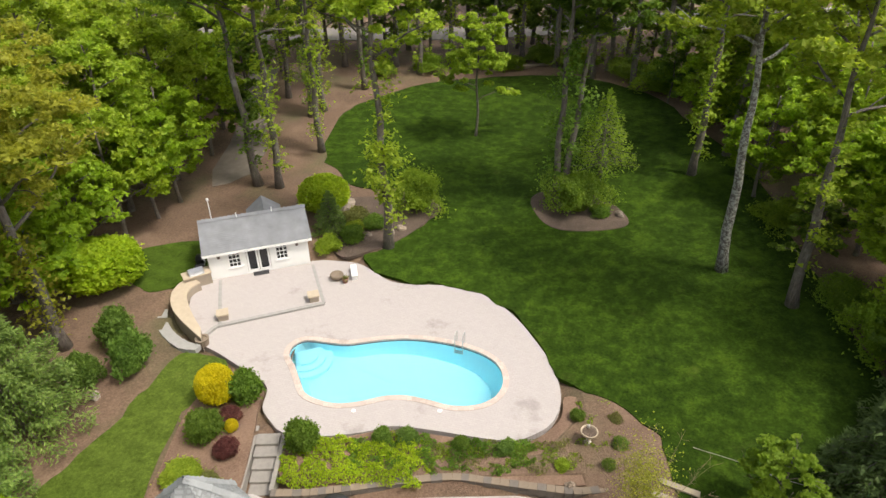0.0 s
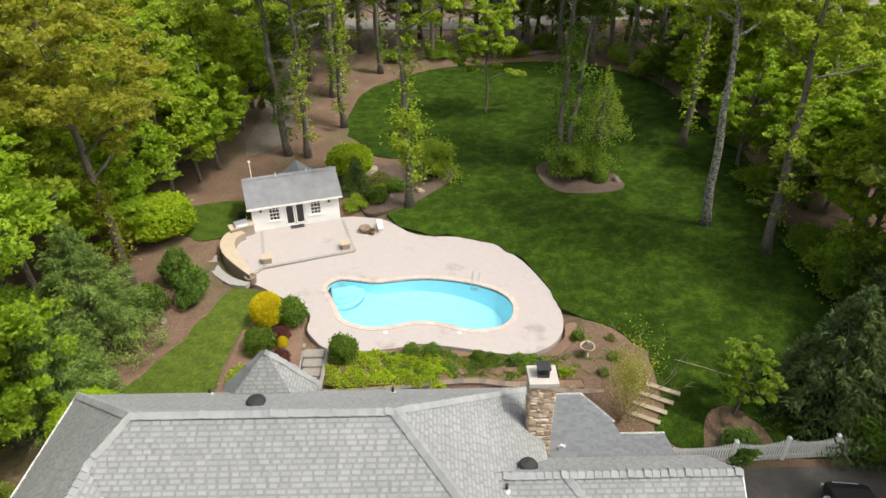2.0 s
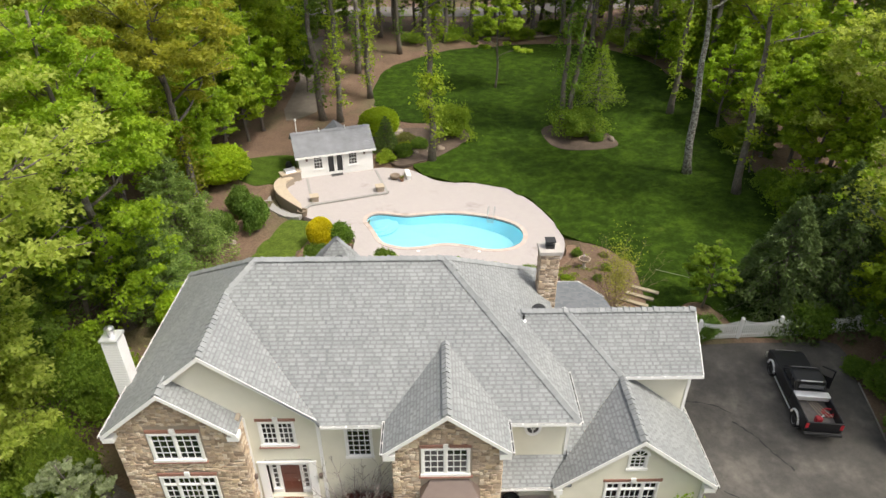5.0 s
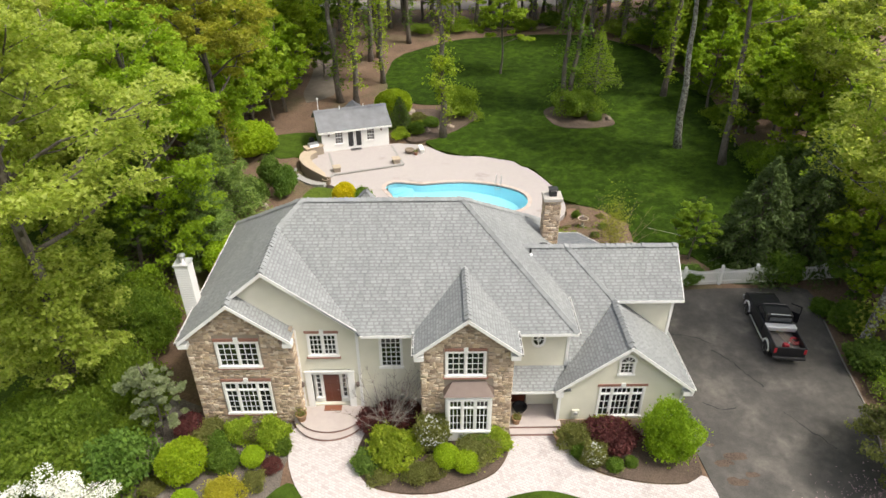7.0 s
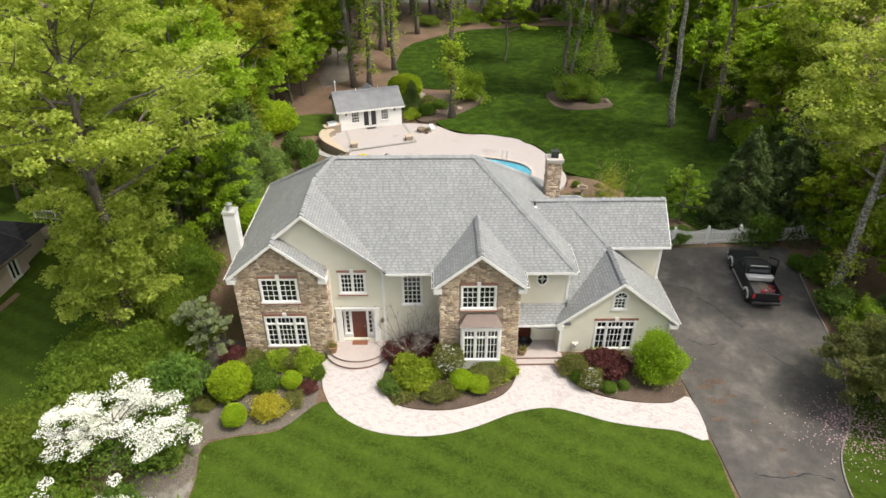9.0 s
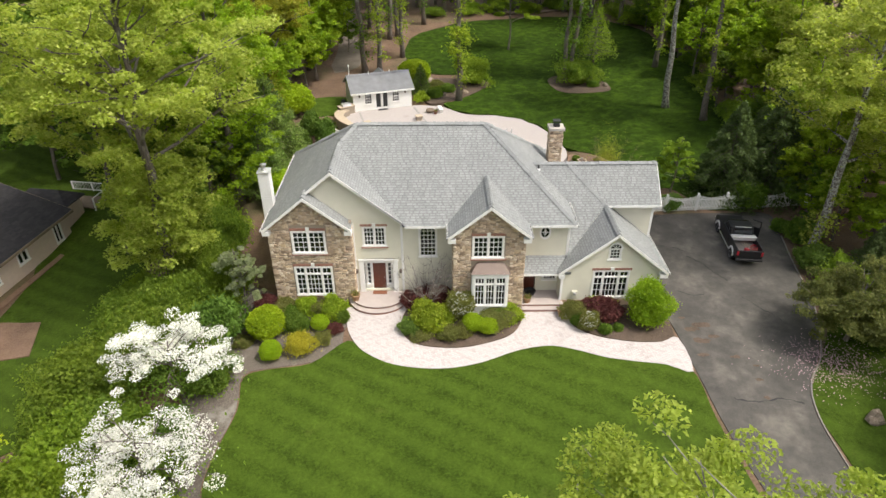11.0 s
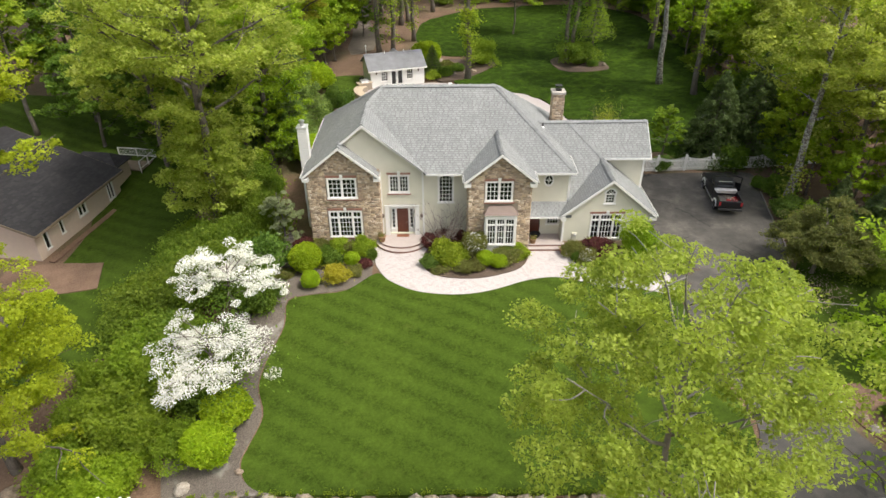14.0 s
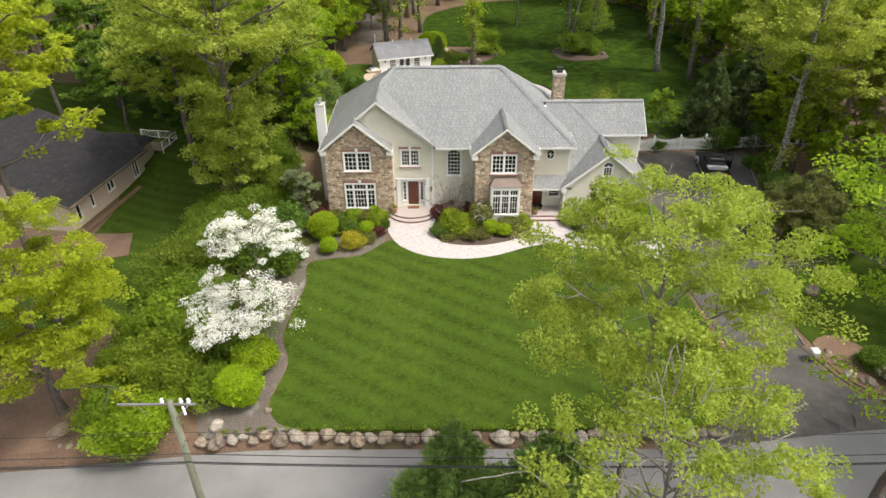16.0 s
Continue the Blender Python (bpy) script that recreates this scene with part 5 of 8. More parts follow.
def conifer(name, seed, H, R, mat, label, leaves=9000, size=0.3, tiers=14, droop=-0.15, open_base=0.06, bend=0.0):
    """A conifer: a straight trunk and tiers of drooping branches set with needle sprays."""
    rng = np.random.default_rng(seed)
    t = thing(name, (0, 0, 0), label, "conifer tree")
    part("trunk", Mesh().tube([(0, 0, -0.3), (0, 0, H * 0.5), (0, 0, H)], [0.02 * H + 0.03, 0.012 * H, 0.01], 8), BARK, t, smooth=True)
    cen, ax, k = [], [], 0
    for i in range(tiers):
        f = i / (tiers - 1)
        z = H * (open_base + (0.97 - open_base) * f)
        n = int(11 - 6 * f)
        w = Mesh()
        for j in range(n):
            a = 2 * math.pi * j / n + i * 1.3 + rng.uniform(-0.25, 0.25)
            ln = R * (1 - f) ** 0.8 * rng.uniform(0.75, 1.1) + 0.15
            p = [Vector((0, 0, z)), Vector((math.cos(a) * ln * 0.5, math.sin(a) * ln * 0.5, z + 0.02 * ln)), Vector((math.cos(a) * ln, math.sin(a) * ln, z + droop * ln + 0.1 * ln))]
            w.tube(p, [0.035, 0.025, 0.008], 4, cap=False)
            m = int(leaves / tiers / n * (1.6 - 1.2 * f) * 1.1) + 3
            s = np.sqrt(rng.uniform(0.03, 1, m))
            side = rng.normal(size=m) * 0.15 * ln * (1.1 - 0.5 * s)
            c = np.stack([math.cos(a) * ln * s - math.sin(a) * side, math.sin(a) * ln * s + math.cos(a) * side, z + (droop + 0.1) * ln * s ** 2 + rng.normal(size=m) * (0.06 + bend) * (1.0 + ln * 0.3)], 1)
            cen.append(c)
            d = np.stack([math.cos(a) - math.sin(a) * np.sign(side) * 0.8, math.sin(a) + math.cos(a) * np.sign(side) * 0.8, np.full(m, 0.1)], 1)
            ax.append(d)
        tagged(part("branch_tier", w, BARK, t), kind="stuff")
    P = np.concatenate(cen)
    part("needles", leaf_mesh("needles", P, size, mat, rng, up=0.4, slim=0.34, axis=np.concatenate(ax), fine=True), mat, t)
    return t


def shrub(name, seed, R, H, mat, label, leaves=2600, size=0.16, lumps=26, tight=0.12, flat=0.0, cat="shrub"):
    """A shrub: stems and a closed coat of leaves over an uneven mound."""
    rng = np.random.default_rng(seed)
    leaves *= 2
    t = thing(name, (0, 0, 0), label, cat)
    for j in range(5):
        a = j * 1.26 + rng.uniform(-0.4, 0.4)
        lp = limb_path(rng, (0.08 * math.cos(a), 0.08 * math.sin(a), -0.1), (math.cos(a) * 0.6, math.sin(a) * 0.6, 1), H * 0.8, 0.02, 4)
        part("stem", Mesh().tube(lp, [0.04, 0.035, 0.03, 0.02, 0.01], 5), BARK, t)
    L = rng.normal(size=(lumps, 3))
    L /= np.linalg.norm(L, axis=1)[:, None]
    amp = rng.uniform(-1, 1, lumps) * tight
    u = rng.normal(size=(leaves, 3))
    u /= np.linalg.norm(u, axis=1)[:, None]
    u[:, 2] = np.where(u[:, 2] < -0.55, -u[:, 2], u[:, 2])
    d = (np.exp(-14 * (1 - u @ L.T)) * amp).sum(1)
    r = (1 + d) * (1 - np.abs(rng.normal(size=leaves)) * 0.09) + np.maximum(0, rng.normal(size=leaves) - 0.7) * tight * 0.45
    P = u * r[:, None] * [R, R, H / 2] + [0, 0, H * 0.5]
    P[:, 2] = np.maximum(P[:, 2], 0.04)
    part("foliage", leaf_mesh("foliage", P, size * 0.78, mat, rng, up=0.15, slim=0.85, fine=True), mat, t)
    # dense dark inside
    me = Mesh().lathe([(0.05, 0.02), (R * 0.5, H * 0.12), (R * 0.66, H * 0.42), (R * 0.5, H * 0.7), (0.05, H * 0.8)], 12)
    part("inner_growth", me, mat, t)
    return t


def place(src, x, y, s=1.0, turn=0.0, sz=None, z=None, label=""):
    m = pose(x, y, gz(x, y) if z is None else z, 0, 0, turn) @ Matrix.Diagonal((s, s, sz or s, 1))
    c = copy_thing(src, m)
    if label:
        c["label"] = label
    return c


def put_first(src, x, y, s=1.0, turn=0.0, sz=None, z=None):
    src.matrix_basis = pose(x, y, gz(x, y) if z is None else z, 0, 0, turn) @ Matrix.Diagonal((s, s, sz or s, 1))
    return src

# ---- trees ----
def plant(kinds, spots):
    """spots: x, y, which kind, scale, turn. The first of each kind is moved, the others are copies."""
    used = set()
    for x, y, k, s, a in spots:
        src = kinds[k]
        if k in used:
            c = copy_thing(src, pose(x, y, gz(x, y), 0, 0, a) @ Matrix.Diagonal((s / src["s"], s / src["s"], s / src["s"], 1)))
        else:
            src["s"] = s
            used.add(k)
            put_first(src, x, y, s, a)
    for k in used:
        del kinds[k]["s"]
    for k, src in kinds.items():
        if k not in used:
            for o in (*src.children_recursive, src):
                bpy.data.objects.remove(o)


WOOD_KINDS = {
    "gold": broadleaf("maple_tree", 11, 21, 6.0, 6.2, 0.36, LEAF["gold"], "tall maple with yellow-green spring leaves", 6600, 0.42, 170),
    "gold2": broadleaf("oak_tree", 12, 19, 5.0, 5.6, 0.32, LEAF["gold"], "tall oak with fresh yellow-green leaves", 6000, 0.42, 160, lean=(0.08, 0.02)),
    "spring": broadleaf("maple_tree", 13, 20, 5.5, 5.6, 0.32, LEAF["spring"], "tall woodland tree in light green spring leaf", 5800, 0.42, 160),
    "spring2": broadleaf("ash_tree", 14, 18, 4.0, 5.0, 0.28, LEAF["spring"], "slender woodland tree in light green leaf", 5400, 0.42, 150, lean=(-0.07, 0.03)),
    "green": broadleaf("beech_tree", 15, 17, 2.5, 5.2, 0.28, LEAF["green"], "full green leafy woodland tree", 5600, 0.42, 160),
    "green2": broadleaf("hornbeam_tree", 16, 11, 1.2, 4.2, 0.18, LEAF["green"], "low spreading green understorey tree", 2900, 0.45, 120, droop=-0.01),
    "under": broadleaf("hornbeam_tree", 22, 12, 1.2, 4.4, 0.18, LEAF["bright"], "low spreading tree in fresh green leaf", 3300, 0.45, 120, droop=-0.01),
    "tall": broadleaf("oak_tree", 17, 24, 13.0, 5.0, 0.34, LEAF["spring"], "tall bare-trunked woodland tree with a high light crown", 4400, 0.42, 110, sprouts=16),
    "tall2": broadleaf("tulip_tree", 18, 25, 14.0, 4.6, 0.38, LEAF["green"], "tall straight woodland trunk with a high crown", 4200, 0.42, 105, lean=(0.05, 0), sprouts=10),
    "far": broadleaf("beech_tree", 20, 19, 2.5, 5.6, 0.28, LEAF["green"], "full green woodland tree in the distance", 2000, 0.74, 150),
    "far2": broadleaf("maple_tree", 21, 20, 4.0, 5.6, 0.30, LEAF["spring"], "light green woodland tree in the distance", 2000, 0.74, 150),
    "sapling": broadleaf("sapling", 19, 7, 0.8, 2.6, 0.09, LEAF["green"], "young leafy tree at the wood's edge", 2600, 0.36, 70),
}
WOODS = [
    # wood beside the house and pool, nearest rows
    (-28.5, 9.5, "gold", 0.95, 40), (-27.0, 19.0, "gold", 1.0, 150), (-23.5, 24.5, "spring", 0.85, 80), (-29.5, 27.5, "gold2", 1.05, 10), (-25.0, 33.5, "gold2", 0.95, 200),
    (-24.5, 39.7, "spring2", 0.95, 60), (-31.5, 37.0, "gold", 1.05, 260), (-22.0, 46.0, "green", 0.8, 20), (-27.5, 48.0, "spring", 1.0, 100), (-20.0, 52.0, "green", 0.85, 190),
    (-34.5, 48.5, "gold", 1.05, 330), (-24.5, 58.0, "green", 1.0, 75), (-32.0, 61.0, "spring", 1.05, 15), (-19.0, 64.0, "spring2", 1.05, 140), (-26.0, 70.0, "green", 1.05, 300),
    (-40.0, 56.0, "spring", 1.05, 220), (-37.0, 71.0, "green", 1.1, 45), (-19.5, 78.0, "tall", 1.0, 90), (-46.0, 66.0, "gold2", 1.1, 120), (-30.0, 82.0, "spring2", 1.1, 10),
    (-44.0, 84.0, "green", 1.1, 200), (-55.0, 75.0, "spring", 1.1, 280), (-38.5, 36.5, "spring2", 1.0, 35), (-46.0, 40.5, "green", 1.05, 95), (-53.0, 47.0, "spring", 1.1, 160),
    (-62.0, 55.0, "green", 1.1, 30), (-58.0, 36.5, "green", 1.05, 210), (-66.0, 30.0, "spring", 1.05, 70), (-22.5, 14.5, "green2", 1.0, 10), (-21.5, 30.0, "green2", 0.9, 120),
    (-20.5, 41.5, "green2", 1.0, 250), (-18.5, 47.5, "green2", 0.95, 80), (-24.0, 9.0, "green2", 0.8, 310), (-18.3, 57.0, "green2", 1.0, 170), (-33.0, 43.0, "green2", 1.1, 30),
    (-26.5, 43.5, "green2", 1.05, 200), (-48.0, 33.5, "green2", 1.1, 90), (-41.0, 33.0, "green2", 1.0, 140), (-30.5, 53.5, "green2", 1.1, 20), (-36.5, 28.5, "sapling", 1.2, 0),
    # behind the neighbouring lawn
    (-37.5, 24.5, "green", 0.85, 30), (-43.5, 27.0, "green", 0.9, 130), (-33.0, 22.5, "green2", 1.1, 230), (-40.0, 21.5, "green2", 1.0, 330), (-49.0, 24.0, "spring", 0.9, 70), (-30.5, 16.5, "green2", 1.0, 200),
    # clearing with bare trunks behind the pool house
    (-12.2, 50.4, "tall2", 1.0, 180), (-10.1, 50.1, "tall", 1.0, 30), (-7.4, 57.5, "tall", 0.95, 200), (-9.8, 67.5, "tall2", 1.0, 60), (-8.8, 69.0, "tall", 1.05, 140),
    (-4.5, 76.5, "tall2", 0.95, 250), (2.5, 82.6, "tall", 1.0, 320), (-13.5, 74.0, "tall", 1.0, 20), (-1.0, 86.0, "tall2", 1.0, 100), (-8.0, 86.0, "tall", 1.05, 210),
    # far edge of the lawn
    (6.5, 85.0, "tall", 1.0, 45), (12.0, 84.0, "tall2", 1.0, 10), (16.5, 87.0, "tall", 1.05, 170), (20.5, 82.5, "tall2", 1.0, 300), (24.0, 77.0, "tall", 1.05, 80),
    (27.9, 72.0, "tall2", 1.0, 150), (27.0, 79.5, "tall", 1.0, 260), (31.5, 74.0, "tall2", 1.05, 20), (34.0, 66.0, "tall", 1.0, 110), (30.5, 84.0, "tall", 1.05, 340), (9.5, 92.0, "tall2", 1.05, 200),
    (0.5, 94.0, "tall", 1.05, 70), (-6.0, 95.0, "green", 1.0, 0), (19.0, 94.0, "green", 1.05, 130), (29.0, 93.0, "tall", 1.05, 230), (38.0, 88.0, "green", 1.1, 60), (-14.0, 90.0, "tall2", 1.05, 310),
    (14.0, 97.0, "tall", 1.05, 20), (24.5, 89.0, "tall2", 1.0, 190), (36.0, 78.0, "spring2", 1.1, 10), (-18.0, 97.0, "green", 1.1, 40),
    # wood along the far side of the lawn
    (27.1, 49.2, "tall", 1.0, 0), (31.5, 52.5, "tall2", 1.0, 45), (34.5, 57.0, "spring2", 1.0, 200), 
    (33.5, 24.5, "spring", 0.9, 180), 
    (47.0, 47.0, "green", 1.1, 40), (43.5, 62.0, "spring", 1.1, 150), (40.5, 70.0, "green", 1.05, 260), (50.0, 58.0, "spring", 1.1, 0),
    (43.0, 18.0, "spring", 1.05, 140), (34.5, 12.5, "green", 0.85, 220), (40.0, 10.0, "gold2", 0.95, 330), (47.0, 25.0, "green", 1.1, 100), (52.0, 38.0, "spring", 1.1, 10),
    (55.0, 22.0, "green", 1.1, 190), (48.0, 8.0, "spring", 1.1, 80), (58.0, 50.0, "green", 1.15, 240), (36.0, 3.0, "spring2", 0.9, 30), (43.5, -1.0, "green", 1.0, 120), (52.0, -4.0, "spring", 1.1, 210),
    (30.5, 44.5, "green2", 0.8, 10), (31.5, 27.5, "green2", 0.95, 100), (30.5, 17.0, "green2", 0.8, 200), (34.0, 35.0, "green2", 0.9, 280), (33.5, 64.0, "green2", 1.0, 330), (30.0, 8.0, "green2", 0.75, 50),
    (32.5, 20.5, "green2", 0.9, 160), (30.5, 57.0, "green2", 0.75, 240), (31.5, 3.5, "green2", 0.7, 20), (28.5, 10.0, "sapling", 0.9, 90), (29.5, 33.5, "sapling", 0.9, 180), (29.5, 22.5, "sapling", 0.8, 270),
    (30.5, 66.5, "green2", 0.6, 270), (-15.5, 60.0, "sapling", 0.9, 40), (-6.0, 90.0, "green2", 0.9, 0), (14.5, 90.0, "green2", 0.9, 60), (26.0, 86.5, "green2", 0.8, 120), (4.0, 89.5, "green2", 0.8, 250),
    (-21.8, 37.2, "green2", 0.9, 15), (-19.4, 44.6, "green2", 0.85, 95), (-20.8, 49.6, "green2", 1.0, 175), (-19.6, 60.5, "green2", 1.0, 255), (-23.8, 54.5, "green2", 1.05, 335), (-22.6, 34.2, "green2", 0.8, 55),
    (34.5, 41.0, "green2", 1.0, 40), (37.0, 45.5, "green2", 1.1, 130), (35.5, 52.0, "green2", 1.05, 220), (38.5, 58.5, "green2", 1.1, 310), (33.0, 55.0, "green2", 0.8, 80), (36.0, 63.5, "green2", 1.0, 170), (42.0, 49.0, "green2", 1.1, 250), (34.0, 29.5, "green2", 1.05, 20), (37.5, 36.5, "green2", 1.1, 110), (32.0, 36.8, "green2", 0.8, 300),
    (31.6, 5.5, "spring", 0.8, 60), (29.8, 11.8, "green2", 0.8, 30),
    # deeper wood
    (-70.0, 44.0, "spring", 1.15, 0), (-68.0, 66.0, "green", 1.15, 90), (-80.0, 55.0, "gold", 1.2, 10), (-58.0, 92.0, "green", 1.2, 40), (-34.0, 98.0, "green", 1.15, 130), (-50.0, 104.0, "spring", 1.2, 200), (-76.0, 80.0, "green", 1.2, 310),
    (52.0, 74.0, "green", 1.15, 20), (47.0, 88.0, "green", 1.15, 110), (60.0, 66.0, "spring", 1.15, 220), (66.0, 40.0, "green", 1.2, 300), (63.0, 12.0, "spring", 1.15, 60), (70.0, 24.0, "green", 1.2, 180), (61.0, 84.0, "spring", 1.2, 10), (33.0, 102.0, "green", 1.1, 80), (55.0, 100.0, "green", 1.2, 150),
    (-72.0, 18.0, "green", 1.1, 45), (-62.0, 8.0, "spring", 1.0, 145), (8.0, 116.0, "green", 1.15, 45), (22.0, 118.0, "spring", 1.15, 145), (-8.0, 117.0, "green", 1.15, 245), (-24.0, 116.0, "green", 1.15, 345), (38.0, 115.0, "green", 1.15, 95), (-40.0, 120.0, "spring", 1.2, 195),
    (10.5, 88.0, "green2", 0.9, 30), (20.0, 86.5, "green2", 0.85, 130), (32.5, 80.0, "green2", 1.0, 230), (-2.5, 91.0, "green2", 0.9, 330), (-11.5, 93.0, "green2", 1.0, 60), (-16.5, 84.0, "green2", 1.0, 160), (36.5, 71.0, "green2", 1.0, 260), (16.5, 92.5, "green2", 0.9, 20), (-17.5, 70.5, "green2", 1.0, 280),
    # beyond the street side garden
    # two unseen trees, added to shade the street and driveway mouth
    (28.0, -27.5, "spring", 0.95, 20), (31.5, -31.0, "gold2", 1.0, 110),
    (27.5, -15.5, "spring", 0.55, 100), (33.0, -19.0, "green", 0.7, 220), (30.0, -11.0, "spring2", 0.6, 40), (37.0, -10.0, "green", 0.8, 310), (44.0, -16.0, "green", 0.9, 10),
]
# deep in the wood the coarser kinds stand
WOODS = [(x, y, ("far" if "green" in k else "far2") if (y > 87 or x > 45 or x < -45 or (x < -36 and y > 52)) and "tall" not in k and k != "sapling" else k, s, a) for x, y, k, s, a in WOODS]
WOODS = [(x, y, {"green2": "under", "green": "spring"}.get(k, k) if -27 < x < -15 and 28 < y < 62 else k, s, a) for x, y, k, s, a in WOODS]
WOODS = [(x, y, {"spring": "gold", "spring2": "gold2", "green": "spring", "green2": "under"}.get(k, k) if x > 28 and -5 < y < 66 else k, s, a) for x, y, k, s, a in WOODS]
plant(WOOD_KINDS, WOODS)

# trees with a look of their own
t = broadleaf("red_oak", 31, 24.5, 10.5, 8.8, 0.46, LEAF["gold"], "broad old oak with pale yellow-green spring leaves", 33000, 0.27, 200, lean=(0.055, -0.02), limbs=22, sprouts=60, clump=0.72, top=0.85, skirt=(170, 3.6, 3.6, 12.5))
put_first(t, -22.2, 2.6, 1.0, 0)
t = broadleaf("norway_maple", 49, 23, 5.0, 6.0, 0.34, LEAF["bright"], "tall maple in bright green leaf beside the pines", 19000, 0.29, 240, limbs=18, sprouts=30, clump=0.8, skirt=(110, 4.2, 3.0, 9.0))
put_first(t, -20.3, 14.6, 1.0, 200)
t = broadleaf("gold_oak", 48, 23, 8.0, 6.4, 0.36, LEAF["russet"], "tall oak with golden-olive spring leaves behind the pool", 14000, 0.32, 210, lean=(-0.05, 0.0), limbs=16, sprouts=30, clump=0.8)
put_first(t, -19.6, 28.7, 1.0, 60)
PALE_BARK = plain("pale_grey_bark", (0.22, 0.205, 0.18), 0.9, vary=0.35, scale=5)
t = broadleaf("silver_maple", 32, 23.0, 11.0, 5.6, 0.2, LEAF["pale"], "tall airy street tree with feathery light green leaves and pale bark", 50000, 0.135, 255, limbs=18, droop=0.04, spread=1.0, clump=0.58, bark=PALE_BARK, fine=False)
put_first(t, 3.4, -30.8, 1.0, 100)
t = broadleaf("young_maple", 33, 19.6, 12.0, 5.0, 0.13, LEAF["pale"], "thin-branched street tree in sparse yellow-green leaf", 14000, 0.13, 105, limbs=22, droop=0.05, clump=0.5, bark=PALE_BARK, fine=False)
put_first(t, 2.1, -37.0, 1.0, 40)
t = broadleaf("norway_maple", 34, 16.0, 1.4, 6.2, 0.28, LEAF["maple"], "rounded yellow-green maple on bare soil", 34000, 0.2, 270, limbs=20, droop=-0.02, top=0.9, clump=0.8)
put_first(t, -28.4, -19.4, 1.0, 0)
t = broadleaf("norway_maple", 48, 26.5, 12.0, 6.6, 0.3, LEAF["maple"], "tall yellow-green maple in front of the neighbouring house", 12000, 0.3, 170, limbs=14, clump=0.75)
put_first(t, -32.2, -11.6, 1.0, 0)
t = broadleaf("norway_maple", 35, 25.0, 9.5, 7.2, 0.28, LEAF["bright"], "bright green broad-leaved maple beside the street", 26000, 0.19, 230, limbs=18, clump=0.62, fine=False)
put_first(t, 15.8, -30.0, 1.0, 60)
t = broadleaf("oak_tree", 36, 25, 14.0, 4.8, 0.36, LEAF["spring"], "tall lawn tree with small sprouts along its trunk", 7500, 0.4, 90, lean=(-0.03, 0.01), sprouts=32)
put_first(t, 0.4, 39.6)
t = broadleaf("birch_tree", 37, 14, 3.4, 3.6, 0.13, LEAF["spring"], "small lawn tree with a light layered crown", 6500, 0.34, 80, limbs=11)
put_first(t, 8.5, 61.0)
t = broadleaf("twin_oak", 38, 25, 13.0, 4.6, 0.3, LEAF["green"], "tall lawn tree standing in a mulched island", 7000, 0.4, 90, lean=(0.005, 0.01), sprouts=18)
put_first(t, 14.3, 46.6)
t = broadleaf("twin_oak", 39, 25, 13.0, 4.6, 0.3, LEAF["green"], "tall leaning lawn tree in the mulched island", 7000, 0.4, 90, lean=(0.09, 0.02), sprouts=14)
put_first(t, 15.0, 46.4)
def _lichen(N):
    a = N.ramp(N.noise(4, 6, 0.7, N.scaled(3, 3, 0.5)), (0.3, (0.06, 0.05, 0.042)), (0.7, (0.19, 0.165, 0.14)))
    f = N.ramp(N.noise(5.5, 5, 0.65), (0.47, (0, 0, 0)), (0.56, (1, 1, 1)))
    N.colour(N.mix(f, a, (0.36, 0.36, 0.31)))
    N.bump(N.noise(12, 6, 0.7, N.scaled(3, 3, 0.5)), 0.9, 0.05)


LICHEN = material("lichened_bark", _lichen, 0.95)
t = broadleaf("lichened_oak", 40, 25, 14.0, 4.8, 0.36, LEAF["spring"], "tall leaning lawn tree with pale lichen on the bark", 3600, 0.4, 90, lean=(-0.07, 0.0), bark=LICHEN)
put_first(t, 23.9, 34.4)
t = broadleaf("leaning_oak", 41, 23, 12.0, 4.8, 0.34, LEAF["spring"], "tall leaning tree at the lawn's edge", 4000, 0.4, 95, lean=(-0.06, 0.0), sprouts=10)
put_first(t, 26.8, 30.0)
t = broadleaf("drive_oak", 42, 22, 7.5, 6.2, 0.36, LEAF["gold"], "tall lichened oak beside the driveway with sparse fresh leaves", 12000, 0.28, 180, lean=(-0.01, 0.0), sprouts=14, bark=LICHEN)
put_first(t, 26.9, 5.2)
t = broadleaf("serviceberry", 43, 6.0, 1.2, 1.6, 0.06, LEAF["sage"], "slender grey-green ornamental tree beside the house", 2600, 0.2, 50)
put_first(t, -15.9, -0.9)
t = broadleaf("young_ash", 44, 5.2, 0.8, 1.9, 0.07, LEAF["hedge"], "young green tree behind the white fence", 3000, 0.24, 50)
put_first(t, 18.9, 15.3, 1.0)
t = broadleaf("crab_apple", 45, 5.2, 0.7, 4.0, 0.16, LEAF["bronze"], "spreading olive-leaved crab apple shedding pink petals", 13000, 0.2, 150, droop=-0.02)
put_first(t, 24.4, -4.6)
for x, y, s, a, seed, gap in ((-17.8, -8.9, 0.94, 0, 46, (0.1, -3.0, 1.9)), (-17.3, -15.6, 1.0, 80, 47, (3.1, 0.95, 1.3))):
    t = broadleaf("dogwood", seed, 5.4, 2.2, 3.7, 0.12, LEAF["white"], "flowering dogwood covered in white blossom", 14500, 0.105, 135, droop=-0.08, limbs=13, top=0.36, clump=0.72, fine=False, gap=gap)
    g = np.random.default_rng(seed)
    c = g.normal(size=(2600, 3)) * [1.5, 1.5, 0.45] + [0, 0, 2.7]
    part("leaf_layer", leaf_mesh("leaf_layer", c, 0.2, LEAF["green"], g), LEAF["green"], t)
    put_first(t, x, y, s, a)


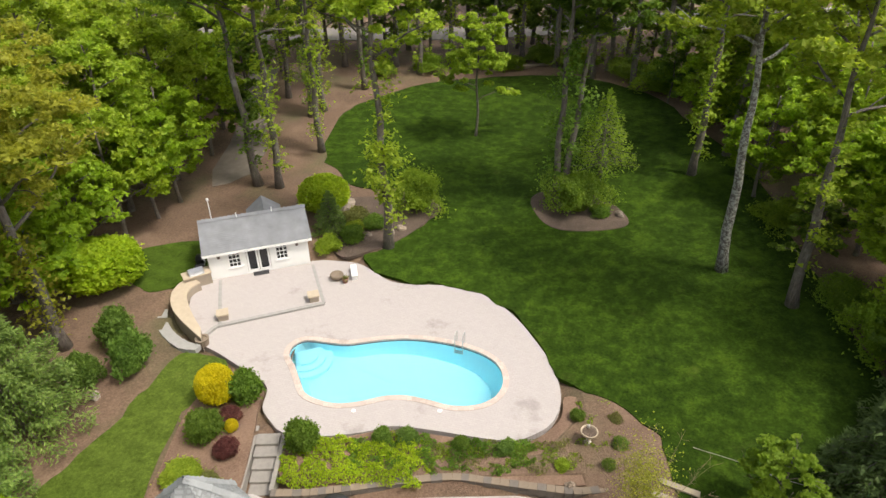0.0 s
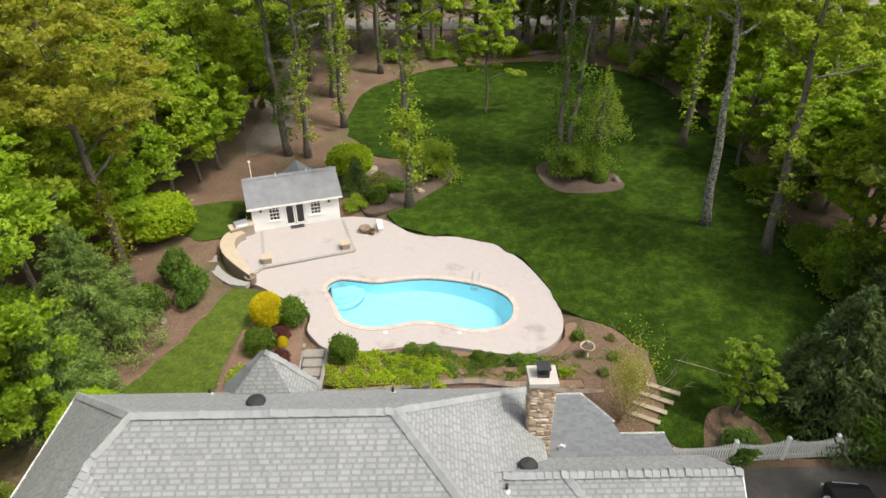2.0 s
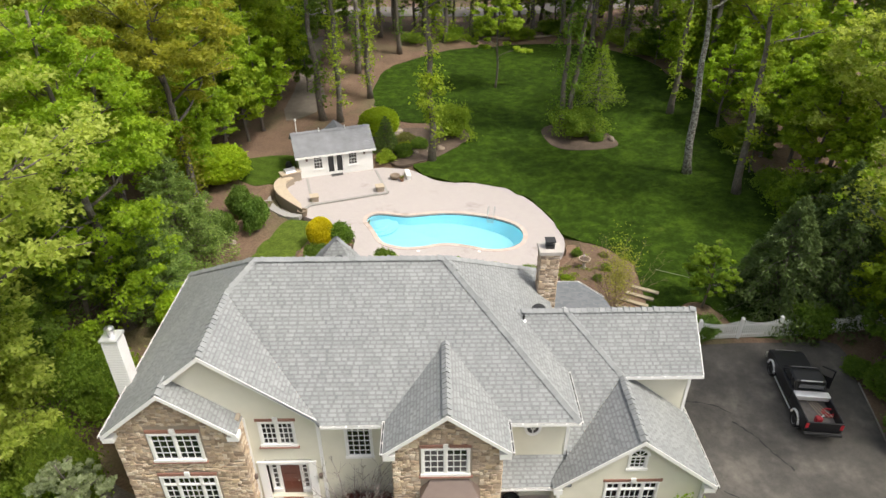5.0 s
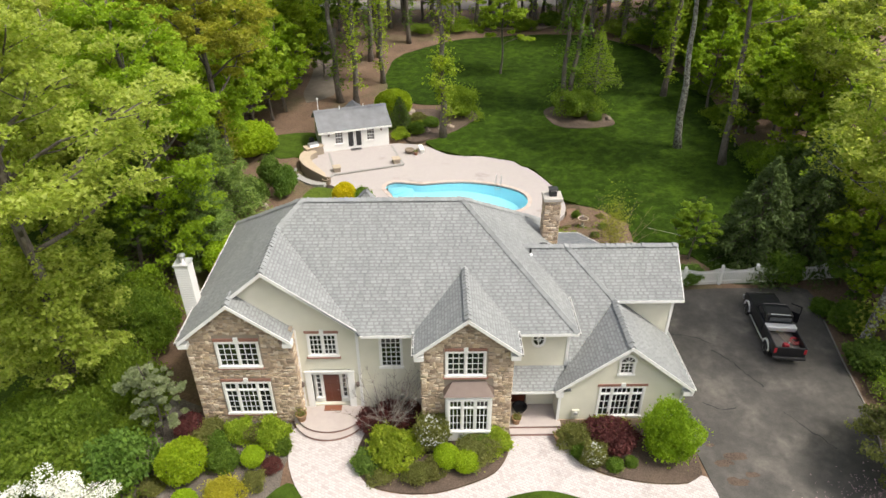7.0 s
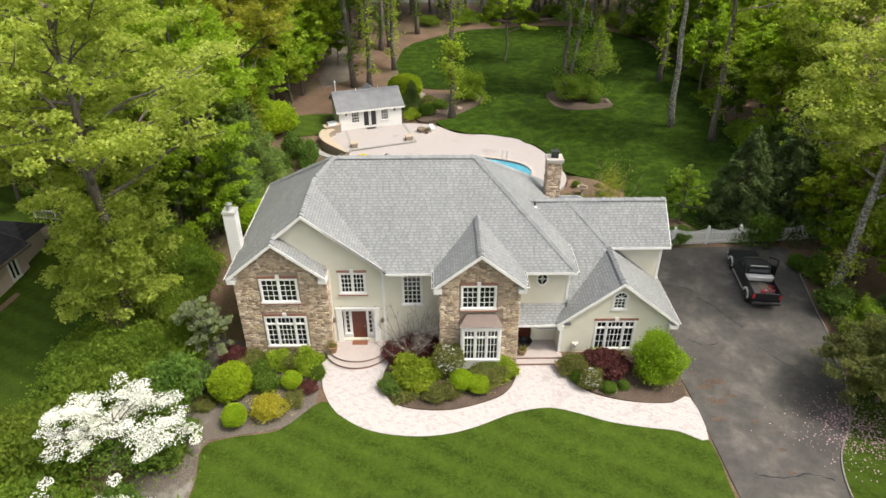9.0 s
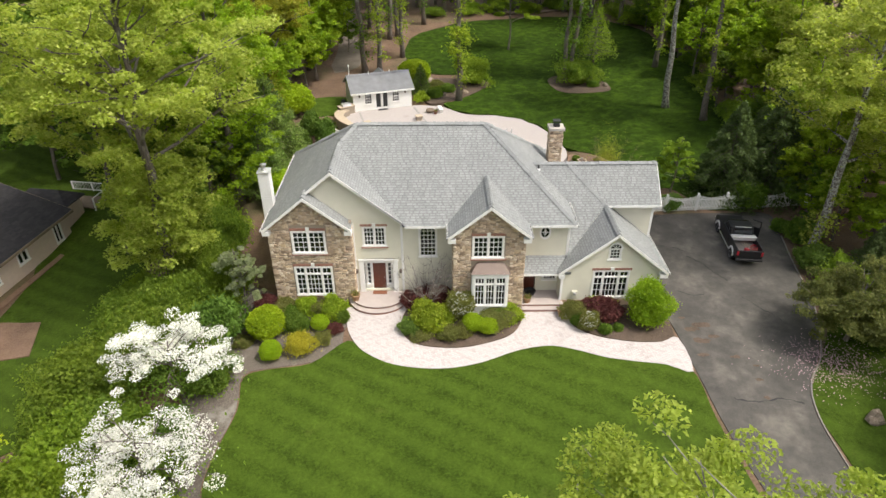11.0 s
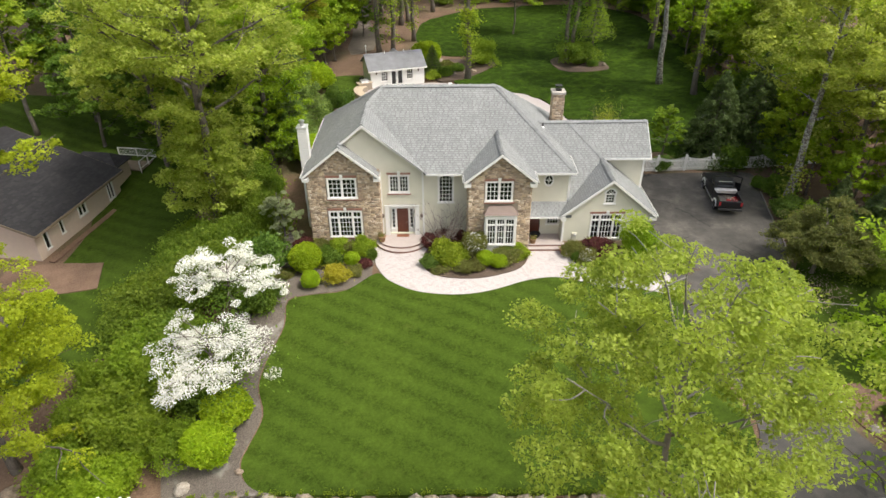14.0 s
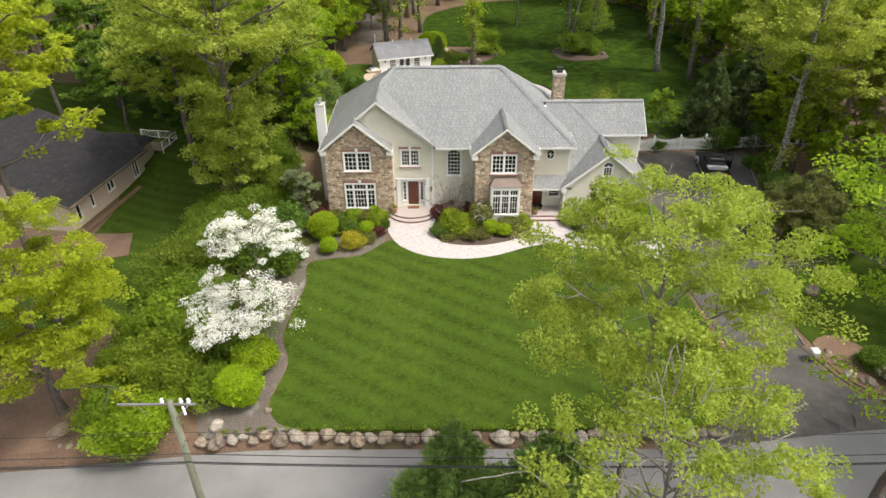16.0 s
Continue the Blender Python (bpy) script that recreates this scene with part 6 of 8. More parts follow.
def twiggy(name, seed, R, H, label, mat, leaves=0, leaf="olive", thin=1.0):
    """A bare shrub: many forked twigs from one foot."""
    rng = np.random.default_rng(seed)
    t = thing(name, (0, 0, 0), label, "shrub")
    for j in range(26):
        a = rng.uniform(0, 6.28)
        k = rng.uniform(0.2, 1.0)
        lp = limb_path(rng, (0, 0, -0.05), (math.cos(a) * k, math.sin(a) * k, 1.0), H * rng.uniform(0.8, 1.15), 0.0, 5)
        part("stem", Mesh().tube(lp, [q * thin for q in (0.026, 0.023, 0.019, 0.015, 0.012, 0.008)], 4, cap=False), mat, t)
        w = Mesh()
        for s in range(24):
            p = lp[1 + s % 5]
            w.tube(limb_path(rng, p, (math.cos(a + rng.uniform(-2, 2)), math.sin(a + rng.uniform(-2, 2)), 0.7), R * rng.uniform(0.3, 0.65), 0.02, 3), [q * thin for q in (0.011, 0.009, 0.008, 0.006)], 3, cap=False)
        tagged(part("twig_spray", w, mat, t), kind="stuff")
    if leaves:
        c = rng.normal(size=(leaves, 3)) * [R * 0.55, R * 0.55, H * 0.25] + [0, 0, H * 0.65]
        part("leaf_haze", leaf_mesh("leaf_haze", c, 0.09, LEAF[leaf], rng), LEAF[leaf], t)
    return t


TAN_TWIG = plain("tan_twig", (0.22, 0.155, 0.10), 0.9, vary=0.2)
TWIG = plain("grey_twig", (0.23, 0.195, 0.17), 0.9, vary=0.2)
put_first(twiggy("bare_shrub", 51, 1.1, 3.7, "leafless grey-brown twiggy shrub by the entry wall", TWIG), -3.3, -0.9)
put_first(twiggy("budding_shrub", 52, 1.0, 4.6, "tall budding shrub with a haze of tan leaves", TAN_TWIG, 4200, "russet", 0.55), 12.7, 15.2)

# conifers
PINE = conifer("white_pine", 61, 9.5, 4.2, LEAF["pine"], "broad soft blue-green white pine", 27000, 0.23, 14, droop=0.04, bend=0.04)
put_first(PINE, -18.6, 21.8, 0.97)
place(PINE, -18.4, 16.4, 0.8, 140)
place(PINE, -22.6, 18.5, 1.15, 260)
place(PINE, -3.7, -29.3, 1.0, 60)
place(PINE, 0.4, -31.8, 1.25, 200, label="tall soft green pine behind the street trees")
SPRUCE = conifer("dark_spruce", 62, 7.4, 3.1, LEAF["spruce"], "dark green spruce behind the fence", 15000, 0.27, 17, droop=-0.3, bend=0.03)
put_first(SPRUCE, 23.7, 15.3, 1.15)
for x, y, s, a in ((29.0, 19.0, 1.0, 60), (27.5, 15.4, 1.1, 200), (30.5, -1.5, 0.75, 40), (29.0, 1.5, 0.6, 250)):
    place(SPRUCE, x, y, s, a)
t = conifer("blue_spruce", 63, 3.6, 1.5, LEAF["pine"], "small blue spruce beside the pool house", 9000, 0.16, 12, droop=-0.12)
put_first(t, -4.4, 42.0)
t = conifer("larch", 64, 9.5, 2.9, LEAF["hedge"], "feathery light green larch on the island bed", 3800, 0.24, 12, droop=-0.04, open_base=0.33, bend=0.08)
put_first(t, 17.9, 46.2)

# ---- shrubs ----
BALL = shrub("clipped_shrub", 71, 1.0, 1.7, LEAF["lime"], "clipped round lime-green shrub on mulch", 3400, 0.12)
LOOSE = shrub("leafy_shrub", 72, 1.0, 1.5, LEAF["green"], "loose mid-green leafy shrub", 2200, 0.18, tight=0.42)
DARK = shrub("dark_shrub", 73, 1.0, 1.6, LEAF["deep"], "dense dark green evergreen shrub", 2300, 0.17, tight=0.38)
BIGLOOSE = shrub("large_leafy_shrub", 82, 2.2, 3.2, LEAF["hedge"], "large loose mid-green leafy shrub", 4000, 0.23, lumps=60, tight=0.6)
BIGDARK = shrub("large_dark_shrub", 83, 2.2, 3.4, LEAF["laurel"], "large dense green evergreen shrub", 4000, 0.22, lumps=60, tight=0.55)
BIGSPRING = shrub("large_spring_shrub", 84, 1.8, 3.0, LEAF["bright"], "large rounded bright green leafy shrub", 6500, 0.17, lumps=60, tight=0.34)
GOLDLOOSE = shrub("golden_shrub", 85, 1.0, 1.5, LEAF["lemon"], "loose yellow-green golden shrub on mulch", 2000, 0.12, tight=0.5)
SPRING = shrub("spring_shrub", 74, 1.0, 1.4, LEAF["spring"], "leafy yellow-green spring shrub on mulch", 2200, 0.18, tight=0.36)
REDS = shrub("barberry", 75, 1.0, 1.3, LEAF["red"], "dark red barberry shrub on mulch", 2000, 0.14, tight=0.35)
OLIVE = shrub("olive_shrub", 76, 1.0, 1.2, LEAF["olive"], "sparse olive-brown shrub on mulch", 1800, 0.15, tight=0.42)
GOLD = shrub("golden_shrub", 77, 1.0, 1.9, LEAF["yellow"], "bright golden-yellow dense round shrub", 3400, 0.12, tight=0.06)
PIERIS = shrub("pieris", 78, 1.0, 1.7, LEAF["olive"], "pieris with hanging white flower tassels", 1700, 0.15, tight=0.4)
g = np.random.default_rng(9)
c = g.normal(size=(420, 3))
c /= np.linalg.norm(c, axis=1)[:, None]
c[:, 2] = np.abs(c[:, 2])
part("blossom", leaf_mesh("blossom", c * [1.02, 1.02, 0.9] + [0, 0, 0.82], 0.15, LEAF["white"], g), LEAF["white"], PIERIS)
SHRUBS = [
    # front beds
    (BALL, -13.8, -3.7, 1.25, 1.3), (BALL, -13.1, -5.9, 0.72, 0.75), (GOLDLOOSE, -11.3, -5.4, 0.9, 0.95), (LOOSE, -11.9, -3.2, 0.8, 0.8), (BALL, -10.4, -3.0, 0.65, 0.62), (SPRING, -9.6, -1.5, 0.85, 0.95), (SPRING, -11.5, -1.2, 0.75, 0.8), (OLIVE, -10.6, -1.3, 0.6, 0.8), (LOOSE, -12.6, -1.9, 0.6, 0.6), (REDS, -9.4, -3.4, 0.5, 0.5), (LOOSE, -9.0, -2.2, 0.5, 0.5), (OLIVE, -15.2, -4.6, 0.6, 0.4), (DARK, -15.4, -6.6, 0.6, 0.4),
    (OLIVE, -13.2, -1.2, 0.9, 0.8), (REDS, -14.6, -0.6, 0.8, 0.7), (OLIVE, -10.1, -4.4, 0.55, 0.5), (SPRING, -3.0, -2.7, 1.2, 1.15), (SPRING, -2.0, -2.3, 0.7, 0.9), (PIERIS, -0.9, -1.9, 0.9, 1.15), (BALL, 0.9, -3.5, 0.7, 0.6), (BALL, -0.1, -3.2, 0.75, 0.7), (OLIVE, -0.9, -3.9, 0.6, 0.6), (REDS, -3.0, -0.3, 1.0, 1.0), (REDS, -2.0, -0.2, 0.8, 0.95),
    (OLIVE, -1.7, -4.1, 0.65, 0.7), (OLIVE, 1.4, -2.7, 1.0, 0.8), (SPRING, 2.6, -2.1, 0.8, 0.6), (LOOSE, 1.6, -1.9, 0.8, 0.5), (DARK, -4.3, -3.4, 0.7, 0.5), (REDS, -4.2, -0.5, 0.8, 0.9), (OLIVE, -3.6, -3.9, 0.7, 0.4),
    (BIGSPRING, 11.8, -2.7, 0.75, 0.93), (REDS, 9.1, -2.1, 1.15, 1.0), (REDS, 8.4, -1.5, 0.8, 0.8), (PIERIS, 7.7, -3.3, 0.6, 0.8), (OLIVE, 6.9, -1.9, 0.8, 0.9), (LOOSE, 8.8, -3.6, 0.45, 0.35), (LOOSE, 9.7, -3.4, 0.35, 0.3), (LOOSE, 7.1, -2.8, 0.5, 0.5), (SPRING, 8.9, -1.1, 1.2, 0.6),
    # border down to the street
    (BALL, -16.8, -19.9, 1.45, 1.4), (BALL, -16.3, -17.5, 1.5, 1.3), (LOOSE, -18.4, -16.4, 1.2, 1.3), (DARK, -16.9, -4.3, 1.45, 2.0), (LOOSE, -16.5, -8.2, 1.3, 1.1), (SPRING, -22.4, -22.0, 2.2, 1.9), (LOOSE, -21.4, -19.4, 2.1, 1.9),
    (DARK, -19.9, -6.2, 2.4, 2.3), (DARK, -21.8, -8.6, 2.4, 2.2), (DARK, -20.6, -12.2, 2.4, 2.0), (LOOSE, -22.6, -13.5, 2.3, 2.0), (LOOSE, -20.4, -15.8, 2.2, 1.9), (LOOSE, -22.8, -17.4, 2.3, 1.9), (DARK, -19.4, -2.4, 2.1, 2.3), (DARK, -17.4, 0.9, 1.55, 2.7), (LOOSE, -18.4, -0.6, 1.5, 1.7),
    (DARK, -23.0, -4.6, 2.2, 1.8), (LOOSE, -20.2, 3.0, 1.8, 1.9), (BALL, -15.9, 14.4, 2.0, 1.7), (DARK, -19.3, 7.2, 1.8, 2.4), (LOOSE, -21.0, 9.8, 2.0, 2.4),
    (LOOSE, -24.4, -20.6, 1.9, 1.7), (LOOSE, -24.6, -14.8, 1.8, 1.6), (DARK, -24.2, -11.2, 2.0, 1.8), (DARK, -24.4, -7.6, 1.9, 1.7), (LOOSE, -18.9, -19.2, 1.5, 1.2), (LOOSE, -18.6, -13.4, 1.6, 1.3), (DARK, -21.8, -1.0, 2.1, 2.0), (DARK, -24.2, -1.6, 1.8, 1.6), (LOOSE, -24.0, 1.0, 1.5, 1.4), (LOOSE, -25.0, -17.6, 1.6, 1.4), (DARK, -17.6, -11.6, 1.2, 1.0), (DARK, -20.6, 0.8, 1.7, 1.8),
    # round the pool
    (BALL, -19.6, 34.9, 2.9, 2.1), (BALL, -5.3, 45.3, 2.2, 1.9), (LOOSE, 2.6, 45.6, 1.9, 1.9), (GOLD, -8.4, 23.4, 1.05, 1.3), (LOOSE, -8.4, 20.9, 0.95, 0.9), (LOOSE, -6.9, 23.6, 0.95, 1.1), (REDS, -7.4, 21.9, 0.55, 0.65), (REDS, -7.0, 19.6, 0.6, 0.65),
    (DARK, -14.1, 25.9, 1.0, 1.6), (DARK, -15.8, 28.4, 1.0, 1.5), (DARK, -16.3, 25.0, 0.8, 1.3), (LOOSE, -3.2, 20.1, 0.85, 0.95), (SPRING, -4.3, 39.2, 0.9, 0.7), (LOOSE, -2.6, 40.4, 0.9, 0.8), (LOOSE, -1.0, 42.5, 0.9, 0.6), (OLIVE, -2.6, 43.6, 1.0, 0.9), (SPRING, -2.6, 42.0, 0.7, 0.6),
    (DARK, 15.7, 44.3, 2.1, 1.7), (LOOSE, 17.4, 43.0, 0.8, 0.5), (LOOSE, 29.8, 24.8, 2.3, 2.2), (LOOSE, 30.8, 70.5, 3.0, 1.8), (SPRING, -8.8, 18.2, 0.9, 0.5), (OLIVE, -7.6, 17.2, 1.0, 0.4), (GOLD, -7.1, 21.2, 0.35, 0.4),
    # undergrowth beyond the far end of the lawn
    (LOOSE, 3.5, 83.5, 1.8, 1.2), (DARK, 9.0, 85.5, 2.2, 1.4), (LOOSE, 14.2, 83.0, 1.9, 1.1), (DARK, 19.0, 84.5, 2.1, 1.3), (LOOSE, 23.5, 81.5, 2.0, 1.3), (DARK, 28.5, 76.0, 2.1, 1.4), (DARK, -2.5, 82.0, 1.6, 1.0), (DARK, 33.0, 60.5, 2.0, 1.4), (DARK, 31.8, 48.5, 1.7, 1.2), (LOOSE, 30.6, 39.5, 1.6, 1.2), (DARK, 29.8, 29.0, 1.5, 1.2),
    # by the drive
    (DARK, 26.4, 3.6, 1.3, 1.1), (LOOSE, 27.4, 1.4, 1.6, 1.3), (DARK, 26.6, -1.6, 1.7, 1.3), (LOOSE, 27.6, 7.8, 1.4, 1.2), (LOOSE, 25.0, 13.1, 1.45, 1.4), (DARK, 18.2, 12.8, 0.9, 0.7), (LOOSE, 26.5, 9.4, 0.8, 0.6), (LOOSE, 22.9, -18.6, 0.9, 0.8), (PIERIS, 23.6, -19.6, 0.9, 0.6), (DARK, 28.5, -5.5, 2.0, 1.6),
]
_seen = {}
for i, (src, x, y, s, sz) in enumerate(SHRUBS):
    if s >= 1.5 and src in (LOOSE, DARK, SPRING):
        src, q, e = {LOOSE: (BIGLOOSE, 2.2, 1.5 / 3.2), DARK: (BIGDARK, 2.2, 1.6 / 3.4), SPRING: (BIGSPRING, 1.8, 1.4 / 3.0)}[src]
        s, sz = s / q, sz * e
    k = src.name
    m = pose(x, y, gz(x, y) + 0.02, 0, 0, (i * 67) % 360)
    if k in _seen:
        a, b = _seen[k]
        copy_thing(src, m @ Matrix.Diagonal((s / a, s / a, sz / b, 1)))
    else:
        _seen[k] = (s, sz)
        src.matrix_basis = m @ Matrix.Diagonal((s, s, sz, 1))
# low planting on the pool bank
def bank_planting(name, label, mat, area, n, size, height, seed, hole=0.05):
    """Mixed low growth: leaves heaped up in uneven clumps over an area (x0, x1, y0, y1)."""
    g = np.random.default_rng(seed)
    x0, x1, y0, y1 = area
    P = []
    while len(P) < n:
        x, y = g.uniform(x0, x1), g.uniform(y0, y1)
        h = noise.noise((x * 1.1, y * 1.3, seed)) + 0.5 * noise.noise((x * 2.7, y * 2.7, seed + 3))
        rim = min(x - x0, x1 - x, (y - y0) * 1.6, (y1 - y) * 1.6)
        h -= 0.7 * max(0.0, 1 - rim / 0.9)
        if h > hole:
            P.append((x, y, 1.08 + height * min(1, (h - hole) * 1.8) * g.uniform(0.15, 1.0)))
    tagged(new(name, leaf_mesh(name, np.array(P), size, mat, g, up=0.4)), label, "groundcover", kind="stuff")


bank_planting("groundcover", "bright green groundcover spreading on the bank", LEAF["lime"], (-4.3, 3.4, 17.3, 20.7), 8200, 0.13, 0.45, 3, -0.42)
bank_planting("perennials", "mixed green perennials below the pool deck", LEAF["green"], (-1.5, 9.6, 17.9, 20.7), 6200, 0.13, 0.42, 7, -0.1)
bank_planting("perennials", "sparse green weeds on the soil bank", LEAF["hedge"], (2.0, 14.4, 17.8, 20.6), 2600, 0.12, 0.25, 11, 0.1)
bank_planting("perennials", "low dry growth on the soil bank", LEAF["olive"], (2.5, 14.8, 17.8, 20.6), 2600, 0.11, 0.16, 17, 0.05)
bank_planting("perennials", "sparse dry growth round the birdbath", LEAF["hedge"], (11.0, 14.6, 19.6, 23.2), 900, 0.12, 0.22, 23, 0.1)
for x, y, s, src in ((-3.1, 20.1, 0.55, LOOSE), (0.9, 20.4, 0.5, LOOSE), (2.3, 20.3, 0.5, DARK), (5.0, 19.9, 0.4, LOOSE), (7.2, 19.4, 0.4, DARK), (11.4, 21.6, 0.4, LOOSE), (13.2, 19.6, 0.4, LOOSE), (12.3, 18.3, 0.35, LOOSE), (10.0, 18.4, 0.35, SPRING), (13.4, 21.3, 0.35, OLIVE)):
    a, b = _seen[src.name]
    copy_thing(src, pose(x, y, 1.06, 0, 0, 50 * x) @ Matrix.Diagonal((s / a, s / a, s * 0.8 / b, 1)))

# ---- entry steps, pots ----
def half_round(cx, cy, a, b, z0, z1):
    ring = [(cx + a * math.cos(t), cy - b * math.sin(t)) for t in np.linspace(0, math.pi, 22)] + [(cx - a, 0.95), (cx + a, 0.95)]
    return Mesh().slab([(x, y, z0) for x, y in ring], (0, 0, z1 - z0))


st = thing("entry_steps", (0, 0, 0), "curved pink stone steps with dark brick risers", "steps")
for a, b, z0, z1 in ((1.85, 1.35, 0.40, 0.46), (2.05, 1.75, 0.22, 0.28)):
    part("tread", half_round(-6.7, 0.1, a, b, z0, z1), STEP, st)
    part("riser", half_round(-6.7, 0.1, a - 0.05, b - 0.05, z0 - 0.17, z0), BRICK, st, "dark brick riser")
st = thing("porch_steps", (0, 0, 0), "straight pink stone porch steps with brick risers", "steps")
for y, z0, z1 in ((-1.05, 0.40, 0.46), (-1.42, 0.22, 0.28)):
    part("tread", Mesh().box(3.45, 6.35, y, 0.68, z0, z1), STEP, st)
    part("riser", Mesh().box(3.48, 6.32, y + 0.04, 0.68, z0 - 0.17, z0), BRICK, st, "dark brick riser")
MAT = plain("red_brown_coir", (0.22, 0.085, 0.045), 0.95, vary=0.25)
tagged(part("door_mat", Mesh().box(-7.1, -6.1, 0.3, 0.85, 0.46, 0.485), MAT, None, "red-brown coir mat before the front door"), category="doormat")


def pot(x, y, z, r=0.26, h=0.42, mat=TERRACOTTA, label="round tan pot with a small plant"):
    p = thing("flower_pot", (x, y, z), label, "plant pot")
    part("vessel", Mesh().lathe([(r * 0.7, 0), (r, h * 0.85), (r * 1.1, h * 0.86), (r * 1.1, h), (r * 0.9, h), (r * 0.85, h * 0.8)], 14), mat, p, smooth=True)
    rng = np.random.default_rng(int(abs(x * 10)))
    part("plant", leaf_mesh("plant", rng.normal(size=(90, 3)) * [r * .5, r * .5, .1] + [0, 0, h + .05], 0.14, LEAF["olive"], rng), LEAF["olive"], p)
    return p


pot(-8.25, -0.35, 0.46, 0.3, 0.5)
pot(3.85, -0.75, 0.46)
pot(6.15, -1.75, 0.08, 0.3, 0.45)
b = thing("black_basket", (4.15, 0.2, 0.46), "round black basket beside the side door", "basket")
part("bowl", Mesh().lathe([(0.3, 0), (0.42, 0.25), (0.44, 0.3), (0.38, 0.3), (0.3, 0.1)], 14), BLACK_MATTE, b)
for x, y in ((-8.15, 0.68), (-5.05, 0.66)):
    l = thing("wall_lantern", (x, y, 2.1), "small brass wall lantern by the door", "lamp")
    part("lantern_body", Mesh().lathe([(0.03, 0), (0.09, 0.05), (0.11, 0.28), (0.03, 0.38)], 8, (0, -0.12, 0)), COPPER, l)
    part("bracket", Mesh().box(-0.03, 0.03, -0.12, 0.02, 0.12, 0.16), COPPER, l)

# ---- roof vents ----
for x, y, z in ((-7.75, 11.5, 6.7), (0.5, 11.0, 7.1), (4.9, 5.2, 7.9)):
    v = thing("vent_pipe", (x, y, z - 0.15), "short dark plumbing vent on the roof", "vent")
    part("pipe", Mesh().tube([(0, 0, 0), (0, 0, 0.5)], 0.06, 8), BLACK_MATTE, v)
    part("flashing", Mesh().lathe([(0.16, 0.12), (0.1, 0.2), (0.07, 0.24)], 10), ALU, v)
for x, y, z in ((-4.4, 7.9, 9.64), (5.9, 6.6, 7.35)):
    v = thing("roof_vent", (x, y, z - 0.05), "round black attic vent on the roof", "vent")
    part("neck", Mesh().lathe([(0.2, 0), (0.2, 0.22)], 12), BLACK_MATTE, v)
    part("hood", Mesh().lathe([(0.36, 0.2), (0.38, 0.26), (0.3, 0.36), (0.05, 0.4)], 14), BLACK_MATTE, v)
v = thing("flue_pipe", (7.75, 9.3, 4.6), "bent white exhaust pipe beside the chimney", "pipe")
part("pipe", Mesh().tube([(0, 0, 0), (0, 0, 0.8), (0.05, -0.05, 0.95), (0.2, -0.15, 1.0)], 0.06, 8), VINYL, v)


